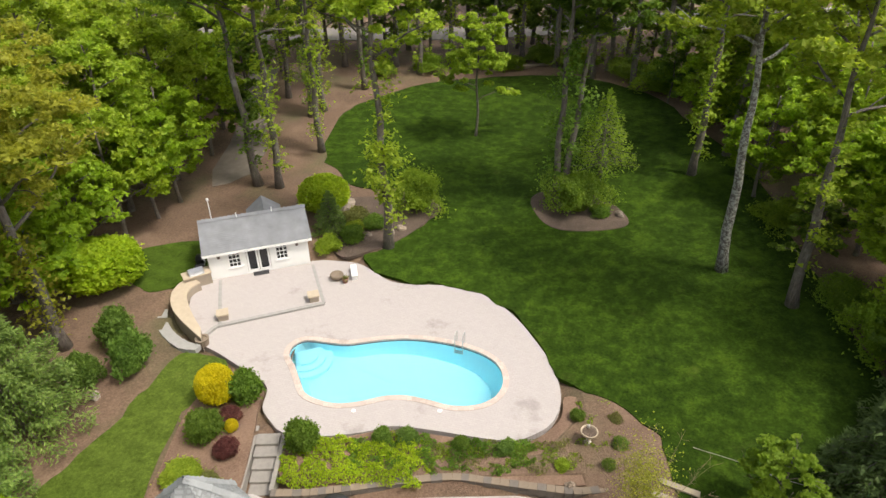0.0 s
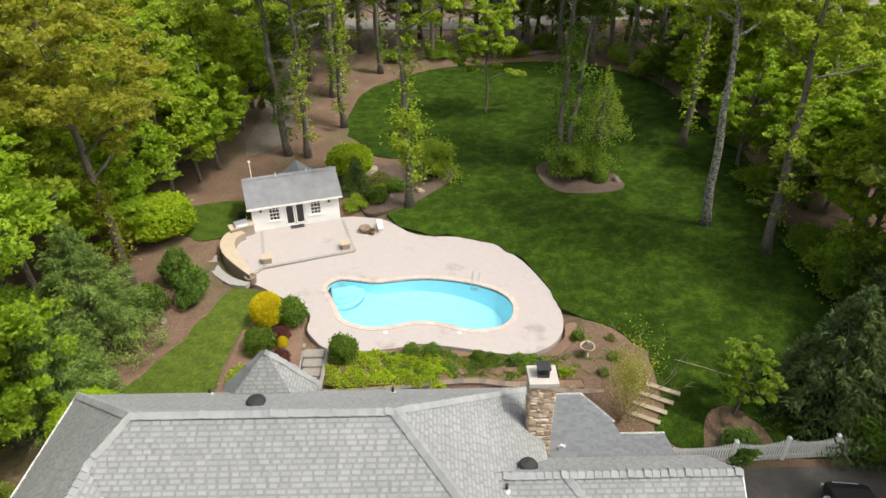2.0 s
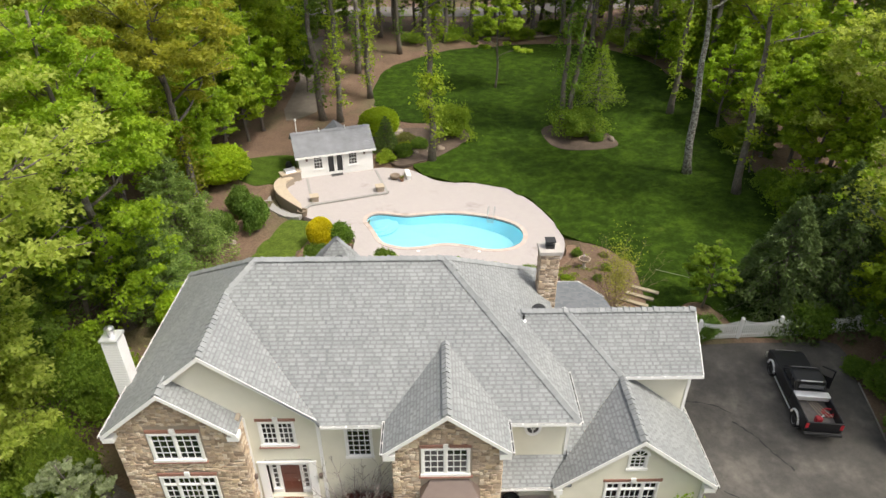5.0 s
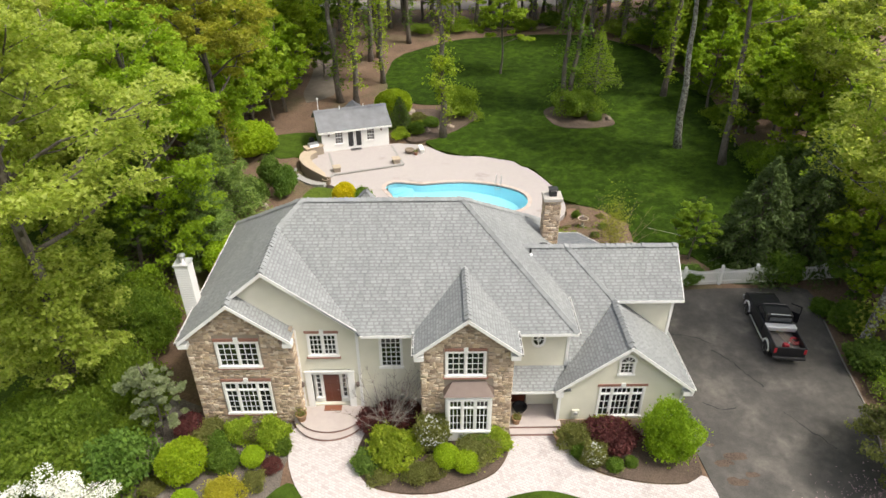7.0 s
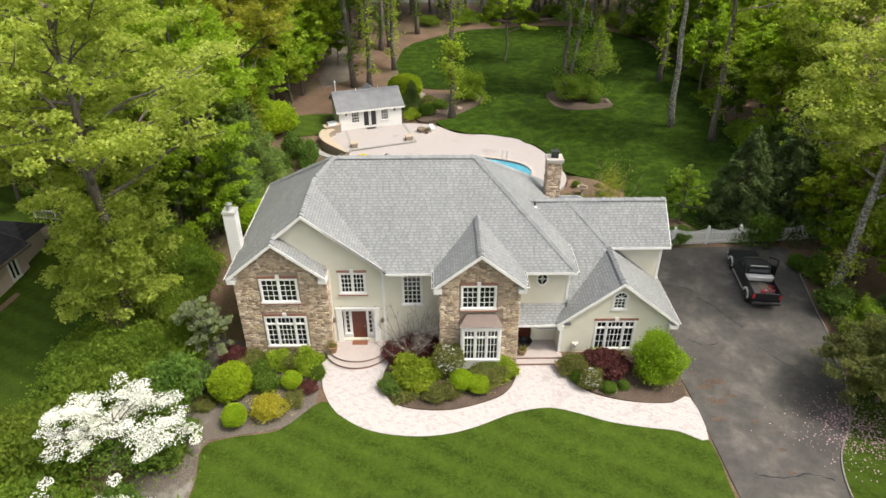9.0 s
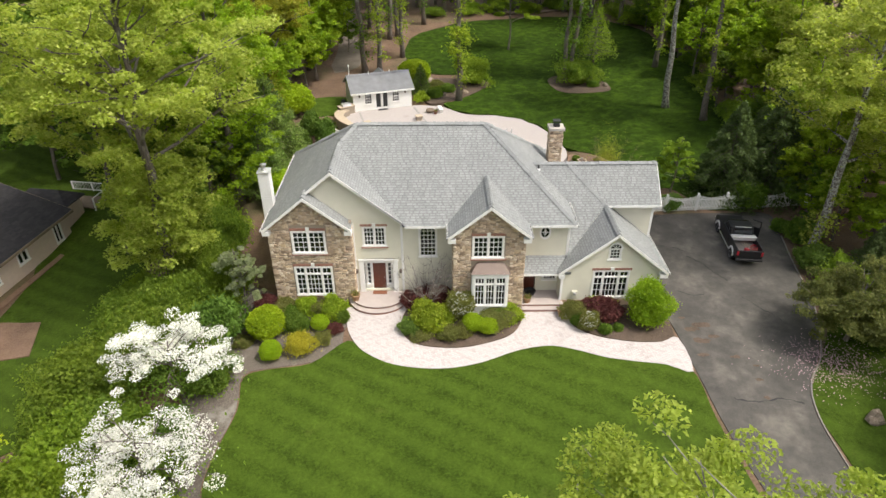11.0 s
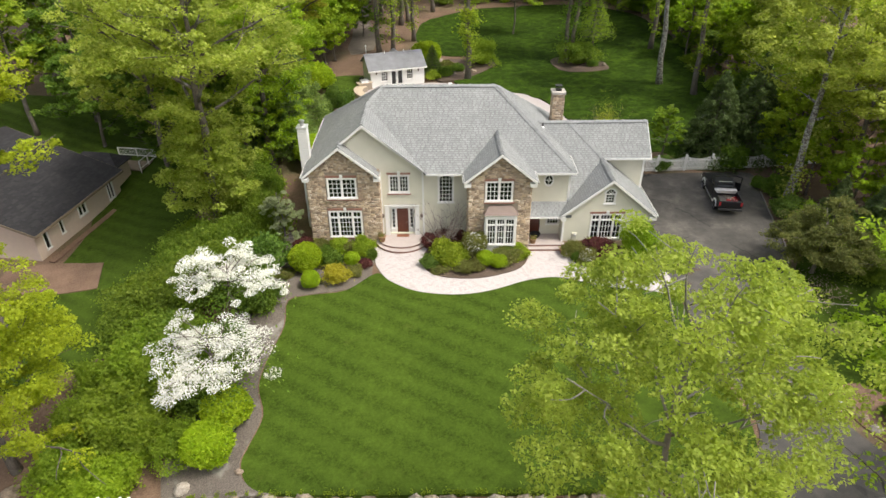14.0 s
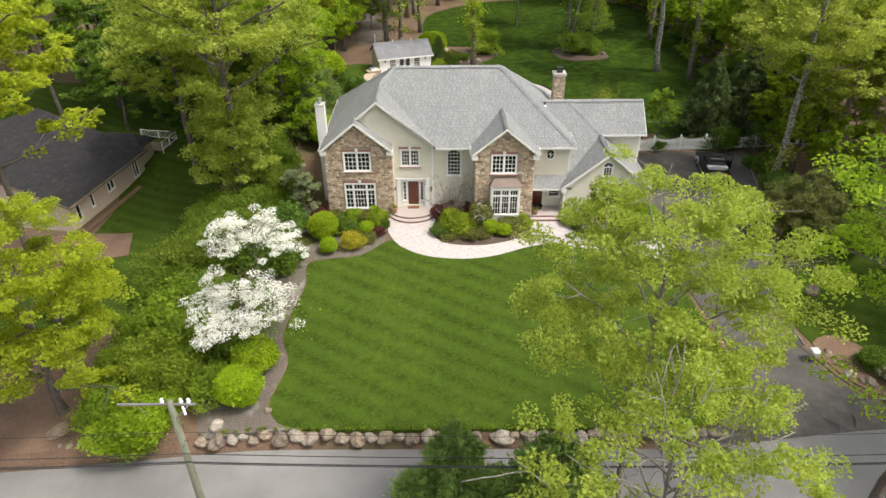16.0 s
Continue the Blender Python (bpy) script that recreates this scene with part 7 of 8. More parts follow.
# ---- pool house ----
def pool_house():
    W, D, E, RZ = 7.0, 4.5, 2.36, 3.58
    h = thing("pool_house", (-12.1, 35.25, 1.2), "small white pool house with grey shingle gable roof", "shed", turn=17.3)
    holes = [(1.3, 2.25, 0.75, 2.15), (2.55, 4.25, 0.08, 2.15), (4.6, 5.55, 0.75, 2.15)]
    I = Matrix.Identity(4)
    f = part("wall", wall_core([(0, -0.6), (W, -0.6), (W, E), (0, E)], holes, 0.15, I), WHITE, h, "white painted front wall")
    for x, s in ((0, -1), (W, 1)):
        m = pose(x, 0.15 if s > 0 else D, 0, 0, 0, 90 * s)
        part("wall", wall_core([(0, -0.6), (D - 0.15, -0.6), (D - 0.15, E), (D / 2, RZ - 0.1), (0, E)], [], 0.15, m), WHITE, h)
    part("wall", Mesh().box(0, W, D, D + 0.15, -0.6, E), WHITE, h)
    part("inner_floor", Mesh().box(0.15, W - 0.15, 0.15, D, 0.0, 0.06), WOOD, h)
    k = (RZ - E) / (D / 2)
    e = E - 0.3 * k + 0.06
    for a in ([(-0.3, -0.3, e), (W + 0.3, -0.3, e), (W + 0.3, D / 2, RZ + .06), (-0.3, D / 2, RZ + .06)], [(W + 0.3, D + 0.3, e), (-0.3, D + 0.3, e), (-0.3, D / 2, RZ + .06), (W + 0.3, D / 2, RZ + .06)]):
        roof("roof", a, h, POOLHOUSE_SHINGLE, 0.12, 0.16, 0.32, 5)
    roof("roof", [(5.7, D + 1.2, e), (5.7, D / 2, e), (4.4, D / 2, RZ - .3), (4.4, D + 1.2, RZ - .3)], h, POOLHOUSE_SHINGLE, 0.1, 0.16, 0.32, 6)
    roof("roof", [(3.1, D / 2 + .3, e), (3.1, D + 1.2, e), (4.4, D + 1.2, RZ - .3), (4.4, D / 2 + .3, RZ - .3)], h, POOLHOUSE_SHINGLE, 0.1, 0.16, 0.32, 7)
    ridge_caps((-0.3, D / 2, RZ + .06), (W + 0.3, D / 2, RZ + .06), h, POOLHOUSE_SHINGLE)
    part("fascia", Mesh().box(-0.3, W + 0.3, -0.34, -0.31, e - 0.2, e - 0.01), WHITE, h)
    for x in (1.3, 4.6):
        window(h, Matrix.Translation((x, 0, 0.75)), 0.95, 1.4, [(1, 3)], 4, split=True, trim=0.07)
    for x in (2.6, 3.42):
        d = part("french_door", Mesh().box(x, x + 0.12, 0.02, 0.07, 0.08, 2.1).box(x + 0.66, x + 0.78, 0.02, 0.07, 0.08, 2.1).box(x + .12, x + .66, 0.02, 0.07, 0.08, 0.3).box(x + .12, x + .66, 0.02, 0.07, 1.98, 2.1), WHITE, h, "white glazed french door leaf")
        part("pane", Mesh().box(x + .12, x + .66, 0.035, 0.045, 0.3, 1.98), GLASS, d)
    part("door_frame", Mesh().box(2.48, 2.58, -0.03, 0.1, 0, 2.2).box(4.22, 4.32, -0.03, 0.1, 0, 2.2).box(2.48, 4.32, -0.03, 0.1, 2.12, 2.24), WHITE, h)
    for x in (0.75, 6.2):
        l = part("wall_lantern", Mesh().lathe([(0.03, 0), (0.1, 0.05), (0.12, 0.28), (0.03, 0.36)], 8, (x, -0.12, 1.7)), COPPER, h, "brass wall lantern")
        part("bracket", Mesh().box(x - .03, x + .03, -0.12, 0.0, 1.85, 1.9), COPPER, l)
    for x in (2.4, 4.9):
        part("roof_pipe", Mesh().tube([(x, D / 2 - .1, RZ - .1), (x, D / 2 - .1, RZ + .4)], 0.04, 6), VINYL, h)
    p = thing("tall_pipe", (-13.0, 39.9, 0.9), "thin white vent pole behind the pool house", "pole")
    part("pipe", Mesh().tube([(0, 0, 0), (0, 0, 4.3)], 0.04, 6), VINYL, p)
    part("cap", Mesh().lathe([(0.1, 4.3), (0.1, 4.45), (0.03, 4.5)], 8), VINYL, p)
    m = part("door_mat", Mesh().box(-0.55, 0.55, -0.25, 0.25, 0, 0.03), BLACK_MATTE, None, "dark grey mat before the french doors", m=pose(-8.75, 36.0, 1.25, 0, 0, 17.3))
    tagged(m, category="doormat")


POOLHOUSE_SHINGLE = plain("weathered_grey_shingle", (0.20, 0.205, 0.215), 0.9, vary=0.35, scale=1.2)
pool_house()

# ---- shed in the wood ----
sh = thing("garden_shed", (-27.4, 38.6, gz(-26, 39)), "weathered grey wooden garden shed under the trees", "shed", turn=14)
part("wall", wall_core([(0, -0.3), (3.8, -0.3), (3.8, 2.1), (0, 2.1)], [(1.4, 2.4, 0.0, 1.9)], 0.1, Matrix.Identity(4)), GREYWOOD, sh, "grey plank front wall")
for x in (0.0, 3.7):
    part("wall", Mesh().slab([(x, 0.1, -0.3), (x, 2.6, -0.3), (x, 2.6, 2.1), (x, 1.35, 3.0), (x, 0.1, 2.1)], (0.1, 0, 0)), GREYWOOD, sh)
part("wall", Mesh().box(0, 3.8, 2.6, 2.7, -0.3, 2.1), GREYWOOD, sh)
part("shed_door", Mesh().box(1.42, 2.38, 0.02, 0.07, 0.02, 1.88), VINYL, sh, "pale shed door")
roof("roof", [(-0.2, -0.2, 1.95), (4.0, -0.2, 1.95), (4.0, 1.35, 3.08), (-0.2, 1.35, 3.08)], sh, POOLHOUSE_SHINGLE, 0.08, 0.2, 0.32, 8)
roof("roof", [(4.0, 2.9, 1.95), (-0.2, 2.9, 1.95), (-0.2, 1.35, 3.08), (4.0, 1.35, 3.08)], sh, POOLHOUSE_SHINGLE, 0.08, 0.2, 0.32, 9)
tp = thing("covered_pool", (-34.3, 79.6, gz(-34.3, 79.6)), "distant round garden pool under a pale blue cover", "pool")
part("pool_wall", Mesh().lathe([(3.4, 0), (3.4, 1.1), (3.3, 1.15), (3.2, 1.1)], 24), VINYL, tp)
part("pool_cover", Mesh().lathe([(3.25, 1.0), (3.22, 1.1), (0.1, 1.12)], 24), COVER_BLUE, tp, "pale blue cover")

# ---- raised terrace and counter ----
TERRACE = [(-10.9, 29.0), (-10.35, 30.0), (-3.7, 32.25), (-5.25, 37.2), (-12.2, 35.2), (-13.1, 33.6), (-12.6, 31.5)]
tagged(sheet("terrace", TERRACE, 0.0, PAVER, level=1.25, depth=0.3), "raised pale paver terrace before the pool house", "terrace", kind="structure")
EDGE = plain("grey_edge_stone", (0.30, 0.29, 0.27), 0.85, vary=0.2)
# along the front the grey strip stands in for the step's shadow line
ed = thing("terrace_edging", (0, 0, 0), "grey stone edging strip of the terrace, in front standing for a shadow line", "edging")
for (x0, y0), (x1, y1) in (((-10.9, 29.0), (-10.35, 30.0)), ((-10.35, 30.0), (-3.7, 32.25)), ((-10.2, 30.2), (-11.5, 35.2)), ((-3.75, 32.3), (-5.2, 37.0))):
    d = Vector((x1 - x0, y1 - y0, 0))
    n = max(1, int(d.length / 0.6))
    for i in range(n):
        a = Vector((x0, y0, 1.255)) + d * (i / n)
        part("edge_stone", Mesh().box(0.01, d.length / n - 0.01, -0.12, 0.12, -0.12, 0.02), EDGE, ed, m=Matrix.Translation(a) @ Matrix.Rotation(math.atan2(d.y, d.x), 4, 'Z'))


def counter():
    out = smooth_line([(-10.65, 28.0, 0), (-12.18, 29.55, 0), (-13.4, 31.06, 0), (-14.0, 32.65, 0), (-13.86, 33.97, 0), (-13.2, 34.64, 0)], 4)
    inn = smooth_line([(-10.95, 29.0, 0), (-11.6, 29.95, 0), (-12.35, 31.2, 0), (-12.95, 32.6, 0), (-12.85, 33.5, 0), (-12.45, 34.0, 0)], 4)
    n = len(out)
    c = thing("stone_counter", (0, 0, 0), "curved fieldstone counter wall with a tan stone top", "counter wall")
    ring = [(p[0], p[1]) for p in out] + [(p[0], p[1]) for p in reversed(inn)]
    part("core", Mesh().slab([(x, y, 0.3) for x, y in ring], (0, 0, 1.5)), MORTAR, c)
    for i in range(n - 1):
        q = [out[i], out[i + 1], inn[i + 1], inn[i]]
        m = sum((Vector(p) for p in q), Vector()) / 4
        part("cap_stone", Mesh().slab([m + (Vector(p) - m) * 1.04 * 0.985 + Vector((0, 0, 1.8)) for p in q], (0, 0, 0.1)), TAN_STONE, c)
    g = thing("built_in_grill", (-12.9, 34.75, 1.25), "stainless steel grill set in a stone island", "grill", turn=30)
    part("island", Mesh().box(-0.9, 0.9, -0.4, 0.45, 0, 0.85), MORTAR, g, bevel=0.02)
    part("counter_top", Mesh().box(-0.95, 0.95, -0.45, 0.5, 0.85, 0.93), TAN_STONE, g)
    part("lid", Mesh().slab([(-0.5, -0.35, 0.93), (-0.5, 0.35, 0.93), (-0.5, 0.35, 1.15), (-0.5, 0.1, 1.3), (-0.5, -0.25, 1.2)], (1.0, 0, 0)), METAL, g, "brushed steel hood")
    part("handle", Mesh().tube([(-0.4, -0.4, 1.05), (0.4, -0.4, 1.05)], 0.02, 6), METAL, g)
    k = thing("stone_plinth", (-10.75, 28.35, 1.1), "low round stone planter at the counter's end", "planter")
    part("drum", Mesh().lathe([(0.36, 0), (0.42, 0.45), (0.44, 0.5), (0.3, 0.5), (0.28, 0.4)], 14), WOOD, k)
    s = thing("garden_steps", (0, 0, 0), "curving flagstone steps round the counter wall", "steps")
    so = smooth_line([(-15.0, 33.9, 0), (-15.15, 32.2, 0), (-14.6, 30.65, 0), (-13.55, 29.1, 0), (-12.1, 27.75, 0), (-10.9, 27.4, 0)], 2)
    si = smooth_line([(-14.25, 33.6, 0), (-14.3, 32.4, 0), (-13.75, 30.75, 0), (-12.65, 29.3, 0), (-11.5, 28.35, 0), (-10.7, 27.95, 0)], 2)
    for i in range(len(so) - 1):
        z = 0.4 + 0.075 * i
        q = [Vector((*so[i][:2], z)), Vector((*so[i + 1][:2], z)), Vector((*si[i + 1][:2], z)), Vector((*si[i][:2], z))]
        m = sum(q, Vector()) / 4
        part("tread", Mesh().slab([m + (p - m) * 0.9 for p in q], (0, 0, 0.35)), EDGE, s, "grey flagstone tread")
    rng = np.random.default_rng(3)
    for i in range(26):
        t = i / 25 * (len(so) - 1.001)
        a = Vector(so[int(t)]).lerp(Vector(so[int(t) + 1]), t % 1)
        o = (a - Vector((-12, 32, 0))).normalized() * rng.uniform(0.12, 0.45)
        boulder_at(a.x + o.x, a.y + o.y, rng.uniform(0.12, 0.26), i, 0.75, "pale edging stone beside the garden steps", "edging_rock")


def rock_mesh(seed, rough=0.5):
    bm = bmesh.new()
    bmesh.ops.create_icosphere(bm, subdivisions=2, radius=1.0)
    for v in bm.verts:
        p = v.co.copy()
        v.co *= 1 + rough * noise.noise(p * 1.1 + Vector((seed * 7.3, 0, 0))) + 0.22 * noise.noise(p * 2.6 + Vector((0, seed * 3.1, 0)))
        v.co.z = max(v.co.z, -0.45)
    me = bpy.data.meshes.new("rock")
    bm.to_mesh(me)
    bm.free()
    me.materials.append(ROCK)
    return me


ROCKS = [rock_mesh(i) for i in range(5)]


def boulder_at(x, y, r, i, z=None, label="pale weathered boulder in a row beside the street", name="boulder", group=""):
    o = new(name, ROCKS[i % 5])
    o.matrix_basis = pose(x, y, (gz(x, y) if z is None else z) + r * 0.28, 0, 0, (i * 77) % 360) @ Matrix.Diagonal((r * (1.0 + 0.2 * math.sin(i * 1.9)), r * 0.85, r * 0.78, 1))
    return tagged(o, label, "rock", group)


counter()
for x, y in ((-10.1, 30.75), (-4.45, 32.6)):
    p = thing("stone_pier", (x, y, 1.25), "low square stone pier on the terrace edge", "pier", turn=17)
    part("shaft", Mesh().box(-0.32, 0.32, -0.32, 0.32, 0, 0.42), MORTAR, p, bevel=0.02)
    part("cap", Mesh().box(-0.38, 0.38, -0.38, 0.38, 0.42, 0.52), TAN_STONE, p)
b = thing("fire_bowl", (-3.2, 35.3, 1.1), "dark round fire bowl on the pool deck", "fire pit")
part("bowl", Mesh().lathe([(0.2, 0), (0.45, 0.12), (0.5, 0.35), (0.46, 0.42), (0.38, 0.42), (0.3, 0.3)], 16), WOOD, b, smooth=True)
pot(-2.55, 34.8, 1.1, 0.22, 0.35, BRICK, "small red clay pot on the pool deck")
b = thing("white_bench", (-2.0, 35.7, 1.1), "narrow white bench standing on the deck", "bench", turn=100)
part("seat", Mesh().box(-0.75, 0.75, -0.22, 0.22, 0.38, 0.44), WHITE, b)
for x in (-0.65, 0.6):
    part("leg", Mesh().box(x, x + 0.06, -0.18, 0.18, 0, 0.38), WHITE, b)
b = thing("pool_pump", (-13.6, 37.2, gz(-13.6, 37.2)), "black pool pump and filter equipment", "pump", turn=20)
part("tank", Mesh().lathe([(0.3, 0), (0.32, 0.6), (0.2, 0.85), (0.05, 0.9)], 12, (0.1, 0.25, 0)), BLACK_MATTE, b)
part("motor", Mesh().tube([(-0.3, -0.3, 0.25), (0.35, -0.3, 0.25)], 0.16, 10), BLACK, b)
part("pipe", Mesh().tube([(0.3, -0.3, 0.25), (0.45, 0, 0.3), (0.3, 0.25, 0.5)], 0.05, 6), VINYL, b)

# ---- garden stairs and retaining wall behind the house ----
GREYSTEP = plain("grey_step_stone", (0.24, 0.22, 0.195), 0.9, vary=0.25, scale=4)
s = thing("garden_stairs", (0, 0, 0), "weathered grey stone garden stairs between low side walls", "stairs")
for i in range(6):
    y1 = 21.0 - i * 0.66
    x0 = -5.75 + 0.03 * i
    part("step", Mesh().box(x0, x0 + 1.25, y1 - 0.72, y1, 0.0, 1.08 - i * 0.165), GREYSTEP, s, bevel=0.02)
part("side_wall", Mesh().slab([(-6.05, 21.6, 0), (-5.78, 21.6, 0), (-5.75, 17.2, 0), (-6.25, 17.0, 0)], (0, 0, 1.02)), GREYSTEP, s, "grey stone side wall")
part("side_wall", Mesh().box(-4.42, -4.2, 17.4, 21.0, 0, 1.09), GREYSTEP, s, "grey stone side wall")
WALL_LINE = smooth_line([(-4.3, 17.3, 0), (-2.4, 17.3, 0), (-0.5, 17.5, 0), (1.7, 17.8, 0), (4.5, 18.0, 0), (6.4, 17.7, 0), (8.6, 17.3, 0), (10.7, 17.0, 0), (12.8, 17.4, 0), (14.3, 18.1, 0), (15.1, 19.1, 0)], 5)
DARKSTONE = plain("dark_wall_stone", (0.14, 0.12, 0.10), 0.9, vary=0.35, scale=3)
w = thing("retaining_wall", (0, 0, 0), "dark dry-stone retaining wall with flat cap stones", "wall")
rng = np.random.default_rng(8)
for i in range(len(WALL_LINE) - 1):
    a, b = Vector(WALL_LINE[i]), Vector(WALL_LINE[i + 1])
    top = 1.05 if a.x < 10.5 else 1.05 - 0.07 * (a.x - 10.5)
    m = Matrix.Translation(a) @ Matrix.Rotation(math.atan2(b.y - a.y, b.x - a.x), 4, 'Z')
    ln = (b - a).length
    for c in range(4):
        z0, z1 = 0.1 + (top - 0.1) * c / 4, 0.1 + (top - 0.1) * (c + 1) / 4
        o = rng.uniform(-0.04, 0.04)
        part("stone", Mesh().box(0.008, ln - 0.008, -0.2 + o, 0.2, z0 + 0.008, z1 - 0.008), DARKSTONE, w, m=m)
    part("cap_stone", Mesh().box(0.006, ln - 0.006, -0.24, 0.16, top, top + 0.05), WOOD if i % 3 else DARKSTONE, w, m=m)
g = thing("covered_grill", (-1.1, 16.7, 0.2), "barbecue under a black domed cover", "grill")
part("cover", Mesh().lathe([(0.55, 0), (0.6, 0.5), (0.55, 0.95), (0.4, 1.12), (0.1, 1.18)], 14), BLACK_MATTE, g, smooth=True, m=Matrix.Diagonal((1.25, 0.7, 1, 1)))
part("tag", Mesh().box(-0.1, 0.1, -0.44, -0.42, 0.9, 1.0), WHITE, g)
t = thing("patio_table", (2.8, 16.3, 0.2), "glass-topped patio table with a thin dark frame", "table")
part("frame", Mesh().tube([(-0.8, -0.5, 0.72), (0.8, -0.5, 0.72), (0.8, 0.5, 0.72), (-0.8, 0.5, 0.72), (-0.8, -0.5, 0.72)], 0.025, 6), BLACK_MATTE, t)
part("tabletop", Mesh().box(-0.79, 0.79, -0.49, 0.49, 0.715, 0.73), STEP, t)
for x in (-0.75, 0.75):
    for y in (-0.45, 0.45):
        part("leg", Mesh().tube([(x, y, 0), (x, y, 0.72)], 0.025, 6), BLACK_MATTE, t)
b = thing("birdbath", (11.6, 19.9, 1.05), "pale stone birdbath with a small figure on the rim", "birdbath")
part("pedestal", Mesh().lathe([(0.26, 0), (0.26, 0.06), (0.12, 0.14), (0.1, 0.55), (0.16, 0.66)], 14), CONCRETE, b, smooth=True)
part("basin", Mesh().lathe([(0.14, 0.64), (0.38, 0.72), (0.45, 0.84), (0.45, 0.88), (0.4, 0.88), (0.36, 0.78), (0.05, 0.74)], 20), TAN_STONE, b)
part("bath_water", Mesh().lathe([(0.38, 0.80), (0.38, 0.805)], 20), MULCH, b, "dark water and leaves")
part("ornament", Mesh().lathe([(0.04, 0.78), (0.09, 0.86), (0.07, 0.98), (0.02, 1.04)], 8, (0.02, 0.3, 0)), CONCRETE, b)
SLAB_STONE = plain("weathered_tan_slab", (0.33, 0.28, 0.19), 0.9, vary=0.25)
for i in range(4):
    x, y = 13.75 + i * 0.55, 15.1 + i * 0.62
    o = part("stepping_slab", Mesh().box(-0.95, 0.95, -0.17, 0.17, 0, 0.1), SLAB_STONE, None, "long tan stepping stone set in the grass", m=pose(x, y, gz(x, y) + 0.05, 0, 0, -28), bevel=0.02)
    tagged(o, category="stepping stone", group="stepping stones up the bank")
o = part("garden_hose", Mesh().tube([(x, y, gz(x, y) + 0.08) for x, y in ((16.8, 19.2), (18.5, 18.4), (20.4, 17.3), (22.2, 16.6))], 0.012, 6), CONCRETE, None, "thin pale hose lying on the lawn")
tagged(o, category="hose")
o = part("log_edge", Mesh().tube([(x, 84.0 + 1.2 * math.sin(x * .3), gz(x, 84) + 0.2) for x in np.linspace(8, 22, 12)], [0.25 + 0.1 * math.sin(i * 2.1) for i in range(12)], 7), WOOD, None, "low heap of logs along the wood's edge")
tagged(o, category="log pile")


# ---- white fence ----
def fence():
    f = thing("picket_fence", (0, 0, 0), "white scalloped vinyl picket fence", "fence")
    P = [Vector((13.6, 12.25, 0)), Vector((17.6, 12.35, 0)), Vector((20.35, 12.5, 0)), Vector((22.95, 12.6, 0)), Vector((25.6, 12.7, 0)), Vector((28.3, 12.95, 0)), Vector((31, 13.2, 0)), Vector((33.6, 13.5, 0))]
    picket = Mesh().add([(-0.045, -0.012, 0), (0.045, -0.012, 0), (0.045, 0.012, 0), (-0.045, 0.012, 0), (-0.045, -0.012, 1), (0.045, -0.012, 1), (0.045, 0.012, 1), (-0.045, 0.012, 1), (0, -0.012, 1.05), (0, 0.012, 1.05)],
                        [(0, 1, 5, 8, 4), (2, 3, 7, 9, 6), (0, 4, 7, 3), (1, 2, 6, 5), (4, 8, 9, 7), (5, 6, 9, 8)]).data("picket", VINYL)
    for i, p in enumerate(P):
        z = gz(p.x, p.y)
        q = part("post", Mesh().box(-0.075, 0.075, -0.075, 0.075, -0.1, 1.62), VINYL, f, m=Matrix.Translation((p.x, p.y, z)))
        part("post_cap", Mesh().add([(-0.11, -0.11, 1.62), (0.11, -0.11, 1.62), (0.11, 0.11, 1.62), (-0.11, 0.11, 1.62), (0, 0, 1.76)], [(0, 3, 2, 1), (0, 1, 4), (1, 2, 4), (2, 3, 4), (3, 0, 4)]), VINYL, q)
        if i == len(P) - 1:
            break
        d = P[i + 1] - p
        a = math.atan2(d.y, d.x)
        z2 = gz(P[i + 1].x, P[i + 1].y)
        for h in (0.25, 1.0):
            part("rail", Mesh().slab([(p.x, p.y, z + h), (P[i + 1].x, P[i + 1].y, z2 + h), (P[i + 1].x, P[i + 1].y, z2 + h + 0.1), (p.x, p.y, z + h + 0.1)], (0, 0.05, 0)), VINYL, f)
        n = int(d.length / 0.135)
        for k in range(1, n):
            t = k / n
            q = p + d * t
            hgt = 1.42 - 0.26 * math.sin(math.pi * t)
            part("picket", picket, VINYL, f, m=Matrix.Translation((q.x, q.y - 0.02, z + (z2 - z) * t + 0.05)) @ Matrix.Rotation(a, 4, 'Z') @ Matrix.Diagonal((1, 1, hgt, 1)))


fence()


